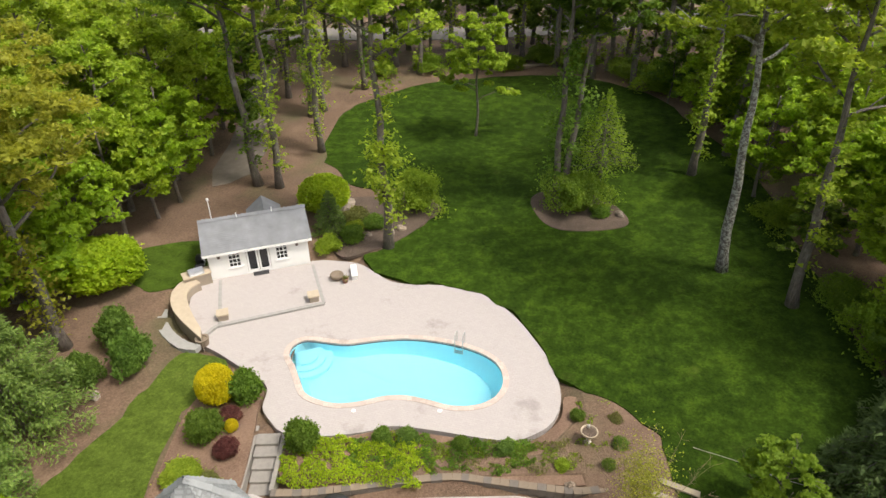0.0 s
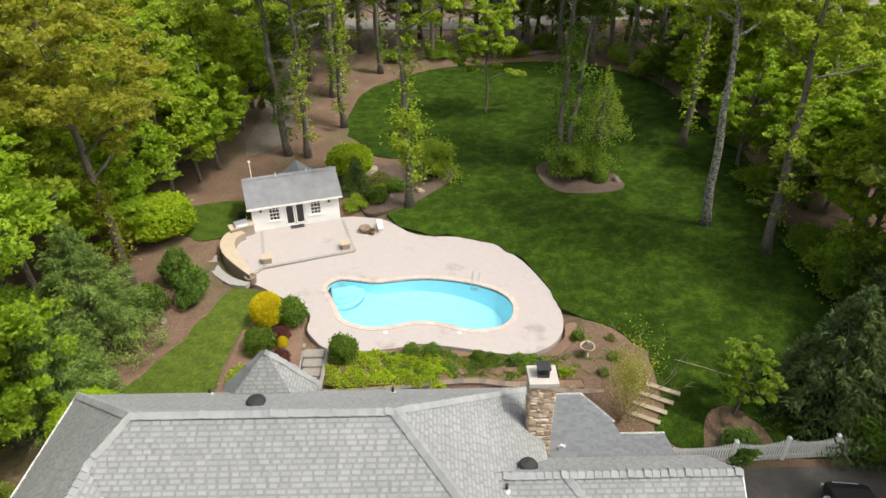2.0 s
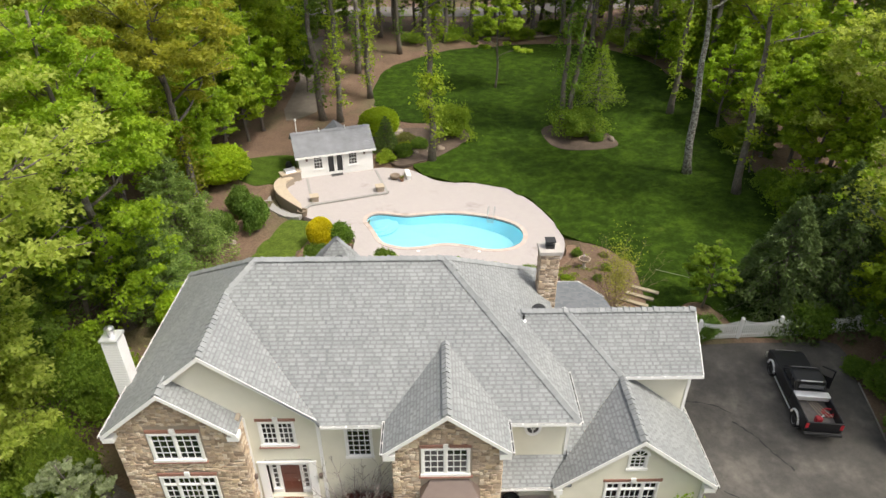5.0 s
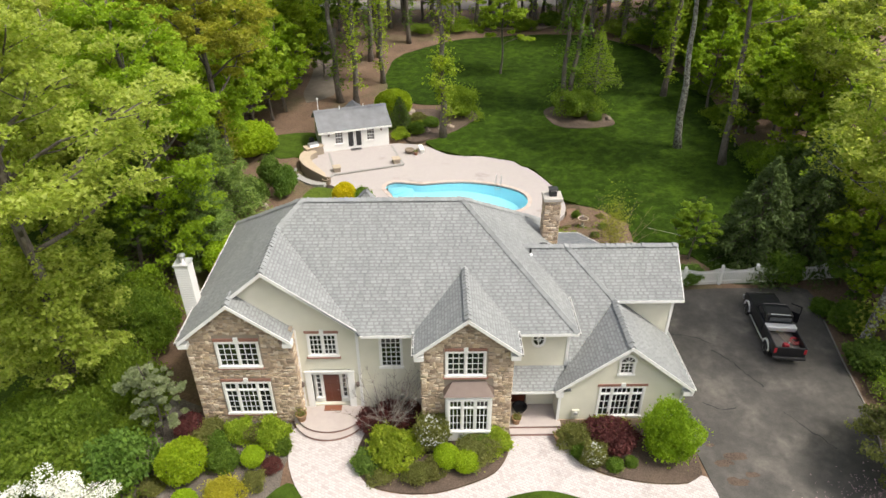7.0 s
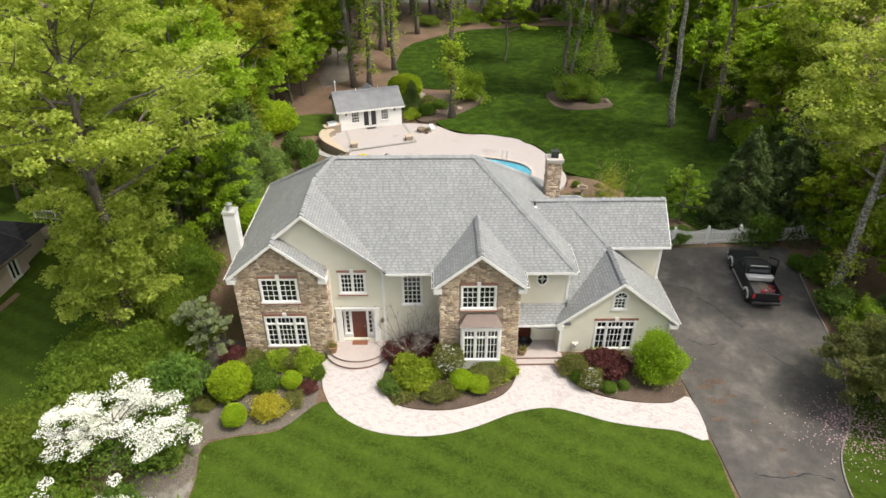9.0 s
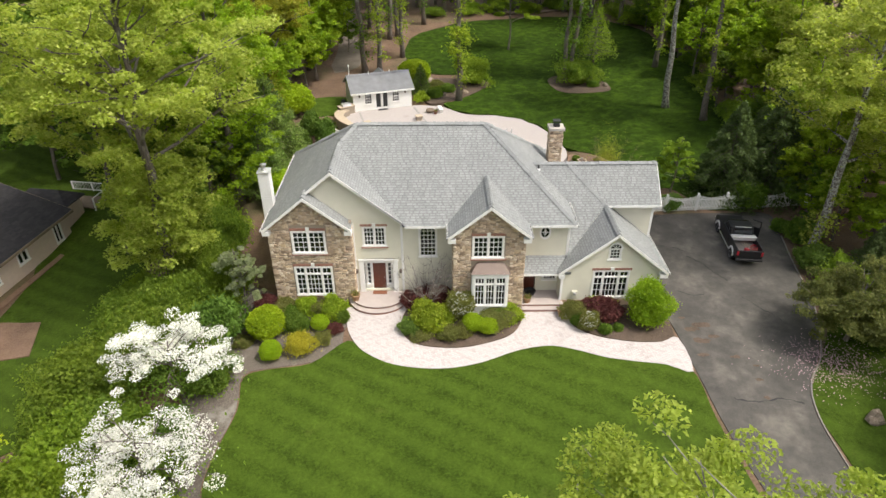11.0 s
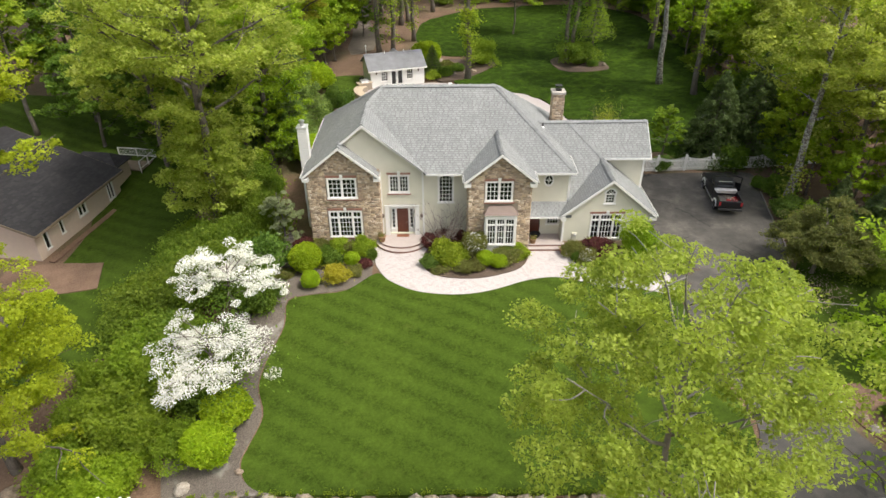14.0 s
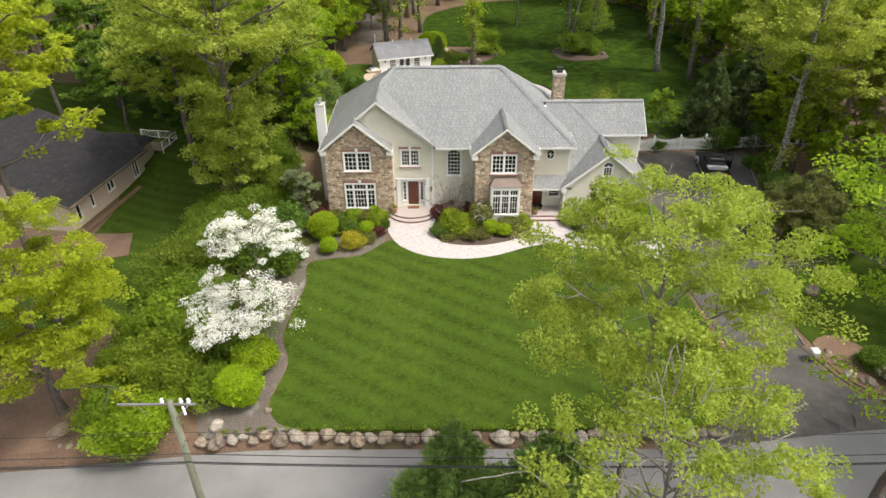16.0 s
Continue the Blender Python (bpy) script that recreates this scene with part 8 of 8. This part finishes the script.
# ---- pickup truck ----
def truck():
    t = thing("pickup_truck", (21.95, 7.3, 0.12 + gz(22, 7)), "black pickup truck with silver wheel flares and an open door", "truck", turn=-7)
    L, R = -0.98, 0.98

    def body(prof, x0, x1, mat, name, label="", bevel=0.05):
        return part(name, Mesh().slab([(x0, y, z) for y, z in prof], (x1 - x0, 0, 0)), mat, t, label, bevel=bevel)
    body([(-3.1, 0.5), (3.05, 0.5), (3.15, 0.75), (3.1, 1.05), (2.7, 1.17), (1.25, 1.25), (0.95, 1.3), (-0.75, 1.3), (-0.78, 0.72), (-3.1, 0.72)], L, R, BLACK, "body")
    cab = body([(1.3, 1.24), (0.62, 1.86), (0.35, 1.93), (-0.55, 1.92), (-0.78, 1.3)], L + 0.12, R - 0.12, BLACK, "cab", "black cab roof", 0.08)
    part("windshield", Mesh().slab([(L + .22, 1.24, 1.32), (R - .22, 1.24, 1.32), (R - .26, 0.68, 1.84), (L + .26, 0.68, 1.84)], (0, 0.03, 0.03)), GLASS, cab)
    part("rear_window", Mesh().box(L + .3, R - .3, -0.75, -0.7, 1.4, 1.8), GLASS, cab)
    for x in (L + 0.11, R - 0.135):
        part("side_window", Mesh().slab([(x, 0.95, 1.33), (x, 0.52, 1.8), (x, -0.05, 1.84), (x, -0.05, 1.33)], (0.02, 0, 0)), GLASS, cab)
        part("side_window", Mesh().slab([(x, -0.13, 1.33), (x, -0.13, 1.84), (x, -0.5, 1.82), (x, -0.62, 1.33)], (0.02, 0, 0)), GLASS, cab)
    part("rear_light_bar", Mesh().box(-0.6, 0.6, -0.62, -0.57, 1.92, 1.96), ALU, cab)
    # bed
    bed = part("bed_floor", Mesh().box(L + .1, R - .1, -3.0, -0.8, 0.72, 0.76), plain("dusty_bed_liner", (0.17, 0.155, 0.14), 0.9, vary=0.4, scale=4), t, "littered dusty truck bed")
    for x in (L, R - 0.1):
        part("bed_side", Mesh().box(x, x + 0.1, -3.08, -0.78, 0.6, 1.32), BLACK, t, bevel=0.025)
    part("tailgate", Mesh().box(L, R, -3.14, -3.06, 0.62, 1.28), BLACK, t, bevel=0.02)
    part("rear_bumper", Mesh().box(L - .02, R + .02, -3.32, -3.14, 0.42, 0.62), BLACK_MATTE, t, bevel=0.03)
    part("front_bumper", Mesh().box(L - .02, R + .02, 3.12, 3.32, 0.4, 0.7), METAL, t, bevel=0.04)
    part("grille", Mesh().box(-0.6, 0.6, 3.08, 3.17, 0.74, 1.0), METAL, t)
    for x in (-0.85, 0.6):
        part("headlight", Mesh().box(x, x + .25, 3.07, 3.16, 0.78, 0.98), GLASS, t)
    for x in (L + .0, R - .16):
        part("tail_light", Mesh().box(x, x + .16, -3.16, -3.12, 0.85, 1.2), RED, t)
    part("tool_box", Mesh().box(L + .04, R - .04, -1.3, -0.85, 1.1, 1.42), ALU, t, "silver diamond-plate tool box", bevel=0.02)
    for x, s in ((L, -1), (R, 1)):
        for y in (2.05, -2.05):
            arc = [(x + s * 0.07, y + 0.5 * math.cos(a), 0.42 + 0.5 * math.sin(a)) for a in np.linspace(0.05, math.pi - 0.05, 12)]
            part("wheel_flare", Mesh().tube(arc, 0.07, 6), ALU, t, "silver wheel flare")
            wh = part("wheel", Mesh().lathe([(0.25, -0.13), (0.4, -0.14), (0.42, -0.08), (0.42, 0.08), (0.4, 0.14), (0.25, 0.13)], 22), BLACK_MATTE, t, "black off-road tyre", m=pose(x - s * 0.04, y, 0.3, 0, 90, 0))
            part("rim", Mesh().lathe([(0.05, s * 0.1), (0.24, s * 0.12), (0.25, s * 0.14), (0.22, s * 0.06)], 16), METAL, wh)
        part("side_step", Mesh().tube([(x + s * .06, 1.3, 0.42), (x + s * .06, -1.3, 0.42)], 0.05, 6), METAL, t)
    d = part("open_door", Mesh().box(0, 0.06, -0.95, 0, 0.5, 1.28).box(0, 0.05, -0.95, -0.88, 1.28, 1.85).box(0, .05, -.9, -.2, 1.8, 1.87), BLACK, t, "open black cab door", m=pose(R, 1.0, 0, 0, 0, 55))
    part("mirror", Mesh().box(0.05, 0.25, -0.12, 0, 1.2, 1.45), BLACK_MATTE, d)
    # load
    c = thing("gas_can", (21.55, 4.75, 0.12 + gz(22, 7) + 0.77), "red plastic fuel can in the truck bed", "fuel can", turn=-7)
    part("can_body", Mesh().box(-0.18, 0.18, -0.14, 0.14, 0, 0.4), RED, c, bevel=0.04)
    part("spout", Mesh().tube([(0.1, 0, 0.38), (0.16, 0, 0.55)], 0.03, 6), VINYL, c)
    h = thing("hose_coil", (22.4, 5.3, 0.12 + gz(22, 7) + 0.8), "coiled red hose in the truck bed", "hose", turn=-7)
    for k in range(3):
        part("coil", Mesh().tube([((0.33 - .03 * k) * math.cos(a), (0.3 - .03 * k) * math.sin(a), 0.06 + 0.07 * k) for a in np.linspace(0, 6.2, 20)], 0.035, 6), RED, h)
    h = thing("tool_handles", (22.0, 5.8, 0.12 + gz(22, 7) + 0.8), "long wooden tool handles in the truck bed", "tools", turn=-7)
    for k in range(4):
        part("handle", Mesh().tube([(-0.4 + .15 * k, 0.4, 0.1), (-0.1 + .2 * k, -0.9, 0.2)], 0.02, 5), TAN_STONE, h)


truck()


# ---- neighbouring house ----
def neighbour():
    B = -1.95
    h = thing("neighbour_house", (-37.2, -3.2, B), "low tan neighbouring house with a dark shingle roof", "house", turn=-8.8)
    holes = [(4.9, 5.5, 0.5, 2.2), (7.0, 7.5, 0.8, 2.2), (9.6, 10.8, 1.0, 2.1), (14.0, 15.0, 0.4, 2.3)]
    m = pose(-0.4, 0, 0, 0, 0, 90)
    part("wall", wall_core([(4.0, -0.5), (16.0, -0.5), (16.0, 2.7), (4.0, 2.7)], holes, 0.2, m), BEIGE, h, "tan stucco side wall")
    for x0, x1, z0, z1 in holes:
        window(h, m @ Matrix.Translation((x0, 0, z0)), x1 - x0, z1 - z0, [(1, 1)] if x1 - x0 < 1 else [(1, 1), (1, 1)], 1, trim=0.06 if x1 - x0 < 1 else 0.12)
    e, rz = 2.6, 6.5
    roof("roof", [(0.1, 3.7, e), (0.1, 16.4, e), (-11.0, 16.4, rz), (-11.0, 3.7, rz)], h, SHINGLE_DARK, 0.2, 0.2, 0.4, 31)
    roof("roof", [(-22.1, 16.4, e), (-22.1, 3.7, e), (-11.0, 3.7, rz), (-11.0, 16.4, rz)], h, SHINGLE_DARK, 0.2, 0.2, 0.4, 32)
    for y in (4.0, 15.8):
        part("wall", Mesh().slab([(-0.6, y, -0.5), (-21.6, y, -0.5), (-21.6, y, 2.5), (-11.0, y, 6.2), (-0.6, y, 2.6)], (0, 0.2, 0)), BEIGE, h, "tan stucco gable wall")
    part("fascia", Mesh().box(0.08, 0.16, 3.7, 16.4, e - 0.24, e), WOOD, h, "dark brown fascia board")
    for y in (3.66, 16.42):
        part("rake_board", Mesh().slab([(0.1, y, e - 0.02), (0.1, y, e - 0.24), (-11.0, y, rz - 0.24), (-11.0, y, rz - 0.02)], (0, 0.04, 0)), WOOD, h, "dark brown rake board")
    # low hipped wing towards the deck
    part("wall", Mesh().box(-5.6, -0.9, 16.0, 18.9, -0.5, 2.6), BEIGE, h)
    W4 = [(-0.5, 16.4, 2.7), (-0.5, 19.2, 2.7), (-6.0, 19.2, 2.7), (-6.0, 16.4, 2.7)]
    q0, q1 = (-1.9, 17.8, 3.65), (-4.6, 17.8, 3.65)
    for k, pts in enumerate(([W4[0], W4[1], q0], [W4[1], W4[2], q1, q0], [W4[2], W4[3], q1], [W4[3], W4[0], q0, q1])):
        roof("roof", pts, h, SHINGLE_DARK, 0.16, 0.2, 0.4, 35 + k)
    d = thing("deck_railing", (-38.4, 16.4, -0.72), "white railed garden deck beside the neighbouring house", "railing", turn=-9)
    for x, y in ((0, 3.0), (2.1, 3.0), (4.2, 3.0), (4.2, 1.5), (4.2, 0.0)):
        part("post", Mesh().box(x, x + .1, y, y + .1, -0.6, 1.0), WHITE, d)
    for z in (0.15, 0.92):
        part("rail", Mesh().box(0.1, 4.2, 3.02, 3.08, z, z + .07), WHITE, d)
        part("rail", Mesh().box(4.22, 4.28, 0.1, 3.0, z, z + .07), WHITE, d)
    for k in range(24):
        part("baluster", Mesh().box(0.15 + k * 0.168, 0.18 + k * 0.168, 3.03, 3.06, 0.2, 0.92), WHITE, d)
    part("deck_floor", Mesh().box(0, 4.3, 0, 3.1, -0.1, 0.0), WOOD, d)
    # thin soil-coloured strip for the dark edging at the foot of the wall
    w = part("flagstone_path", Mesh().slab([(-36.3, 0.6, -1.98), (-35.75, 0.5, -1.98), (-33.95, 11.6, -1.98), (-34.4, 11.8, -1.98)], (0, 0, 0.12)), DIRT, None, "narrow soil-brown edging strip along the neighbouring wall")
    tagged(w, category="path", kind="structure")


neighbour()
tagged(sheet("bare_patch", [(-30.3, -3.7), (-31.5, 0.1), (-34.0, 0.3), (-36.3, 0.2), (-39, -0.4), (-39, -4.2), (-34, -4.1)], 0.12, DIRT, 1.5), "bare brown soil strip on the neighbouring lawn", "soil", kind="structure")
tagged(sheet("bare_patch", smooth_ring([(-22.6, -19), (-23.5, -22.6), (-30, -22.8), (-42, -22.8), (-42, -15), (-33, -14.5), (-26, -15)], 3), 0.08, DIRT, 1.5), "bare brown soil under the street maple", "soil", kind="structure")

# ---- street edge: boulders, pole, wires ----
rng = np.random.default_rng(21)
x, i = -19.0, 0
while x < 12.5:
    r = rng.choice((0.36, 0.44, 0.52, 0.6))
    x += r
    if not -2.0 < x < -1.2:
        by = -22.5 + rng.uniform(-0.12, 0.12)
        boulder_at(x, by, r, i, z=gz(x, -22.3) - 0.9 * (-22 - by), group="boulder row along the street")
    x += r * 0.72
    i += 1
for x, y, r in ((22.6, -11.4, 0.6), (-28.0, -21.2, 0.6), (-26.6, -20.4, 0.35), (-27.4, -22.2, 0.2), (-26.8, -22.3, 0.22), (-26.2, -22.2, 0.18), (-24.0, -19.5, 0.4), (23.0, -20.9, 0.5), (23.9, -21.8, 0.6), (22.2, -20.0, 0.45), (25.0, -22.3, 0.55), (20.8, -17.4, 0.3), (21.0, -18.3, 0.35), (21.3, -19.2, 0.4), (21.8, -19.8, 0.3), (22.7, -21.3, 0.45), (0.2, 41.5, 0.5), (-1.4, 41.2, 0.35), (-3.6, 45.9, 0.8), (1.2, 42.0, 0.45), (19.0, 42.6, 0.45), (-15.6, 24.0, 0.3), (10.2, 17.3, 0.25), (-17.9, -21.7, 0.5), (-14.9, -20.9, 0.25)):
    boulder_at(x, y, r, i, label="pale weathered garden rock on the ground", name="garden_rock")
    i += 1
g = np.random.default_rng(14)
c = np.stack([g.uniform(-17.5, 12.5, 3400), g.normal(-22.25, 0.1, 3400), np.zeros(3400)], 1)
c = c[[noise.noise((a * 1.7, 0, 5)) > -0.05 for a in c[:, 0]]]
c[:, 2] = [gz(a, -22.25) + g.uniform(0.06, 0.22) for a, b, _ in c]
tagged(new("verge_weeds", leaf_mesh("verge_weeds", c, 0.11, LEAF["hedge"], g, up=0.2)), "green weeds between lawn and boulder row", "weeds", kind="stuff")
p = thing("utility_pole", (-15.0, -30.6, gz(-15, -30.6)), "grey-green wooden utility pole with a crossarm", "utility pole")
z = 8.9 - gz(-15, -30.6)
POLEWOOD = plain("weathered_pole", (0.16, 0.17, 0.12), 0.9, vary=0.3)
part("shaft", Mesh().tube([(0, 0, -0.3), (0, 0, z)], [0.2, 0.13], 10), POLEWOOD, p, smooth=True)
part("crossarm", Mesh().box(-2.1, 1.0, -0.035, 0.035, z - 0.22, z - 0.14), METAL, p)
part("brace", Mesh().tube([(0, -0.1, z - 1.0), (0.7, -0.1, z - 0.2)], 0.03, 6), METAL, p)
for x in (-0.3, 0.45, 0.75):
    part("insulator", Mesh().lathe([(0.05, z - 0.12), (0.09, z - 0.02), (0.05, z + 0.02), (0.07, z + 0.1), (0.02, z + 0.14)], 8, (x, 0, 0)), WHITE, p)
part("switch", Mesh().tube([(0.5, -0.1, z - 0.2), (0.65, -0.3, z - 0.45)], 0.05, 6), WHITE, p)
part("bracket", Mesh().tube([(0.1, -0.2, z - 2.4), (0.3, -0.3, z - 1.9), (0.45, -0.3, z - 2.0)], 0.02, 5), BLACK_MATTE, p)
for y, zz, r in ((-30.4, 6.9, 0.012), (-30.75, 6.0, 0.02), (-30.85, 5.6, 0.03), (-30.6, 5.2, 0.02)):
    pts = [(x, y, zz - 0.5 * (1 - ((x + 15) % 40 / 20 - 1) ** 2)) for x in np.linspace(-95, 105, 101)]
    o = part("overhead_wire", Mesh().tube(pts, r, 5), BLACK_MATTE, None, "thin black overhead wire along the street")
    tagged(o, category="wire", group="overhead wires")
b = thing("mailbox", (19.6, -17.9, gz(19.6, -17.9)), "grey mailbox post at the driveway edge", "mailbox")
part("box", Mesh().box(-0.28, 0.28, -0.3, 0.3, 0.5, 0.95), ALU, b, bevel=0.05)
part("post", Mesh().box(-0.08, 0.08, -0.08, 0.08, -0.1, 0.5), WOOD, b)
o = part("drain_strip", Mesh().box(15.0, 19.3, -17.75, -17.6, 0, 0.03), BLACK_MATTE, None, "dark drain strip across the driveway", m=Matrix.Translation((0, 0, gz(17, -17.7) + 0.06)))
tagged(o, category="drain", kind="structure")
# tar seams and dark stains on the driveway
TAR = plain("black_tar", (0.012, 0.012, 0.012), 0.7, vary=0.3)
rnd = random.Random(5)
for line in (((17.3, 5.6), (17.9, 5.0), (18.4, 4.2), (18.75, 3.2), (19.3, 2.2)), ((19.6, 0.2), (20.2, -0.9), (20.8, -1.8), (21.2, -2.6)), ((15.0, 7.2), (16.4, 7.0), (17.6, 6.3)), ((15.2, -9.6), (16.6, -9.9), (18.0, -9.7), (19.2, -10.1)), ((22.0, 9.0), (22.6, 7.2), (22.5, 5.8)), ((15.1, 1.0), (16.0, 0.4), (16.9, 0.5))):
    pts = smooth_line([(x, y, 0) for x, y in line], 5)
    w = Mesh()
    v = []
    for i, p in enumerate(pts):
        q = Vector(pts[min(i + 1, len(pts) - 1)]) - Vector(pts[max(i - 1, 0)])
        n = Vector((-q.y, q.x, 0)).normalized() * rnd.uniform(0.012, 0.06)
        j = rnd.uniform(-0.05, 0.05)
        for s in (1, -1):
            x, y = p[0] + s * n.x + j, p[1] + s * n.y + j
            v.append((x, y, gz(x, y) + 0.064))
    w.add(v, [(2 * i, 2 * i + 1, 2 * i + 3, 2 * i + 2) for i in range(len(pts) - 1)])
    o = part("tar_seam", w, TAR, None, "black tar seam across the asphalt driveway")
    tagged(o, category="crack", kind="structure")
for x, y, r in ((14.7, -3.4, 0.4), (15.5, -3.0, 0.5), (15.0, -4.6, 0.45), (15.9, -4.2, 0.3), (16.6, -6.2, 0.26), (14.6, -6.0, 0.3), (17.3, -8.2, 0.2), (17.6, -7.0, 0.16), (14.4, -2.2, 0.2), (17.2, -9.6, 0.18)):
    ring = [(x + r * (1 + 0.35 * noise.noise((k, x, y))) * math.cos(k * 0.45) * 1.3, y + r * (0.6 + 0.5 * noise.noise((k, y, x))) * math.sin(k * 0.45)) for k in range(14)]
    o = part("oil_stain", Mesh().add([(a, b, gz(a, b) + 0.066) for a, b in ring], [tuple(range(14))]), MULCH, None, "dark leaf stain on the driveway asphalt")
    tagged(o, category="stain", kind="structure")
kb = thing("drive_edging", (0, 0, 0), "thin pinkish stone edging along the driveway", "edging")
line = smooth_line([(26.3, 8.6, 0), (25.5, 5.0, 0), (24.8, 1.5, 0), (24.1, -1.5, 0), (22.2, -6.0, 0), (20.3, -8.6, 0), (19.6, -11.1, 0), (19.6, -14.0, 0), (19.75, -16.5, 0)], 8)
for (x0, y0, _), (x1, y1, _) in zip(line, line[1:]):
    d = math.hypot(x1 - x0, y1 - y0)
    part("edge_stone", Mesh().box(0.01, d - 0.01, -0.04, 0.04, -0.1, 0.02), GREYSTEP, kb, m=Matrix.Translation((x0, y0, gz(x0, y0) + 0.07)) @ Matrix.Rotation(math.atan2(y1 - y0, x1 - x0), 4, 'Z'))
hs = thing("hose_heap", (15.6, 11.5, gz(15.6, 11.5) + 0.06), "tangled dark hose lying beside the fence", "hose")
for k in range(3):
    part("loop", Mesh().tube([(0.9 * k * 0.5 + (0.35 + 0.08 * k) * math.cos(a), (0.22 + 0.05 * k) * math.sin(a + k), 0.04 + 0.03 * k) for a in np.linspace(0, 5.4, 18)], 0.025, 5), BLACK_MATTE if k else CONCRETE, hs)
# petals under the crab apple
PETAL = plain("pink_petal", (0.55, 0.36, 0.40), 0.9)
g = np.random.default_rng(4)
c = np.stack([g.normal(22.6, 1.6, 1500), g.normal(-6.9, 1.3, 1500), np.zeros(1500)], 1)
c[:, 2] = [gz(a, b) + 0.09 for a, b, _ in c]
tagged(new("fallen_petals", leaf_mesh("fallen_petals", c, 0.1, PETAL, g, up=0.95)), "pink petals fallen on driveway and lawn", "petals", kind="stuff")


# ---- fieldstone facing ----
def stone_shape(seed):
    """A rough block, unit size, its back open."""
    r = random.Random(seed)
    j = lambda k: r.uniform(-k, k)
    f = [(-0.46 + j(.12), -0.7, -0.44 + j(.16)), (0.46 + j(.12), -0.7, -0.44 + j(.16)), (0.46 + j(.12), -0.7, 0.44 + j(.16)), (-0.46 + j(.12), -0.7, 0.44 + j(.16)), (j(.2), -1.0 + j(.1), j(.2))]
    b = [(-0.53, 0, -0.53), (0.53, 0, -0.53), (0.53, 0, 0.53), (-0.53, 0, 0.53)]
    me = Mesh().add(f + b, [(0, 1, 4), (1, 2, 4), (2, 3, 4), (3, 0, 4), (5, 6, 1, 0), (6, 7, 2, 1), (7, 8, 3, 2), (8, 5, 0, 3)])
    return me


STONE_SHAPES = [stone_shape(i) for i in range(10)]
STONE_DATA = [s.data("stone", STONE) for s in STONE_SHAPES]


def face_with_stone(poly, holes, m, parent, seed, limit):
    """Random courses of stones over a wall face; the first ones are objects, the rest one mesh."""
    r = random.Random(seed)
    left, z, top = [], min(p[1] for p in poly), max(p[1] for p in poly)
    spots = []
    while z < top - 0.03:
        h = min(r.choice((0.12, 0.15, 0.18, 0.22)), top - z)
        for a, b in minus(spans(poly, z + h / 2), holes, z + 0.01, z + h - 0.01):
            x = a
            while x < b - 0.02:
                w = min(r.uniform(0.13, 0.36), b - x)
                if b - x - w < 0.12:
                    w = b - x
                tall = r.choice((0.75, 0.95, 1.1, 1.35))
                spots.append((x + w / 2, z + h / 2 + r.uniform(-0.06, 0.06), w - 0.015, h * tall - 0.015, r.uniform(0.03, 0.075), r.randrange(10)))
                x += w
        z += h
    r.shuffle(spots)
    rest = Mesh()
    for i, (x, zz, w, h, d, k) in enumerate(spots):
        q = m @ Matrix.Translation((x, 0, zz)) @ Matrix.Rotation(r.uniform(-0.26, 0.26), 4, 'Y') @ Matrix.Diagonal((w, d, h, 1))
        if i < limit:
            part("stone", STONE_DATA[k], STONE, parent, m=q)
        else:
            rest.add([q @ Vector(v) for v in STONE_SHAPES[k].v], STONE_SHAPES[k].f)
    if rest.v:
        tagged(part("stone_facing", rest, STONE, parent), kind="stuff")


WALLS = [o for o in HOUSE.children if o.name.startswith("wall")]
face_with_stone([(-13.85, -0.1), (-8.25, -0.1), (-8.25, 6.05), (-11.05, 8.35), (-13.85, 6.05)], [(-12.4, -9.9, 4.05, 6.2), (-12.5, -9.65, 0.55, 3.32)], Matrix.Translation((0, 0.03, 0)), WALLS[0], 1, 300)
face_with_stone([(-1.4, -0.1), (3.38, -0.1), (3.38, 6.2), (0.98, 8.15), (-1.4, 6.2)], [(-0.25, 2.07, 4.36, 6.42), (-0.2, 2.4, 0.15, 4.15)], Matrix.Translation((0, -1.22, 0)), WALLS[3], 2, 300)
face_with_stone([(0, -0.1), (1.95, -0.1), (1.95, 6.2), (0, 6.2)], [], pose(3.38, -1.22, 0, 0, 0, 90), WALLS[3], 3, 0)
face_with_stone([(0, -0.1), (1.95, -0.1), (1.95, 6.2), (0, 6.2)], [], pose(-1.4, 0.75, 0, 0, 0, -90), WALLS[3], 4, 0)
face_with_stone([(0, -0.1), (0.7, -0.1), (0.7, 6.1), (0, 6.1)], [], pose(-8.25, 0.03, 0, 0, 0, 90), WALLS[0], 5, 0)
face_with_stone([(0, -0.1), (0.7, -0.1), (0.7, 6.1), (0, 6.1)], [], pose(-13.85, 0.72, 0, 0, 0, -90), WALLS[0], 6, 0)
CHIM = [o for o in HOUSE.children if o.name.startswith("chimney")]
for k, (x, y, a, w) in enumerate(((6.22, 8.95, 0, 0.98), (7.2, 8.95, 90, 0.9), (7.2, 9.85, 180, 0.98), (6.22, 9.85, -90, 0.9))):
    face_with_stone([(0, 3.0), (w, 3.0), (w, 9.35), (0, 9.35)], [], pose(x, y, 0, 0, 0, a), CHIM[0], 10 + k, 0)
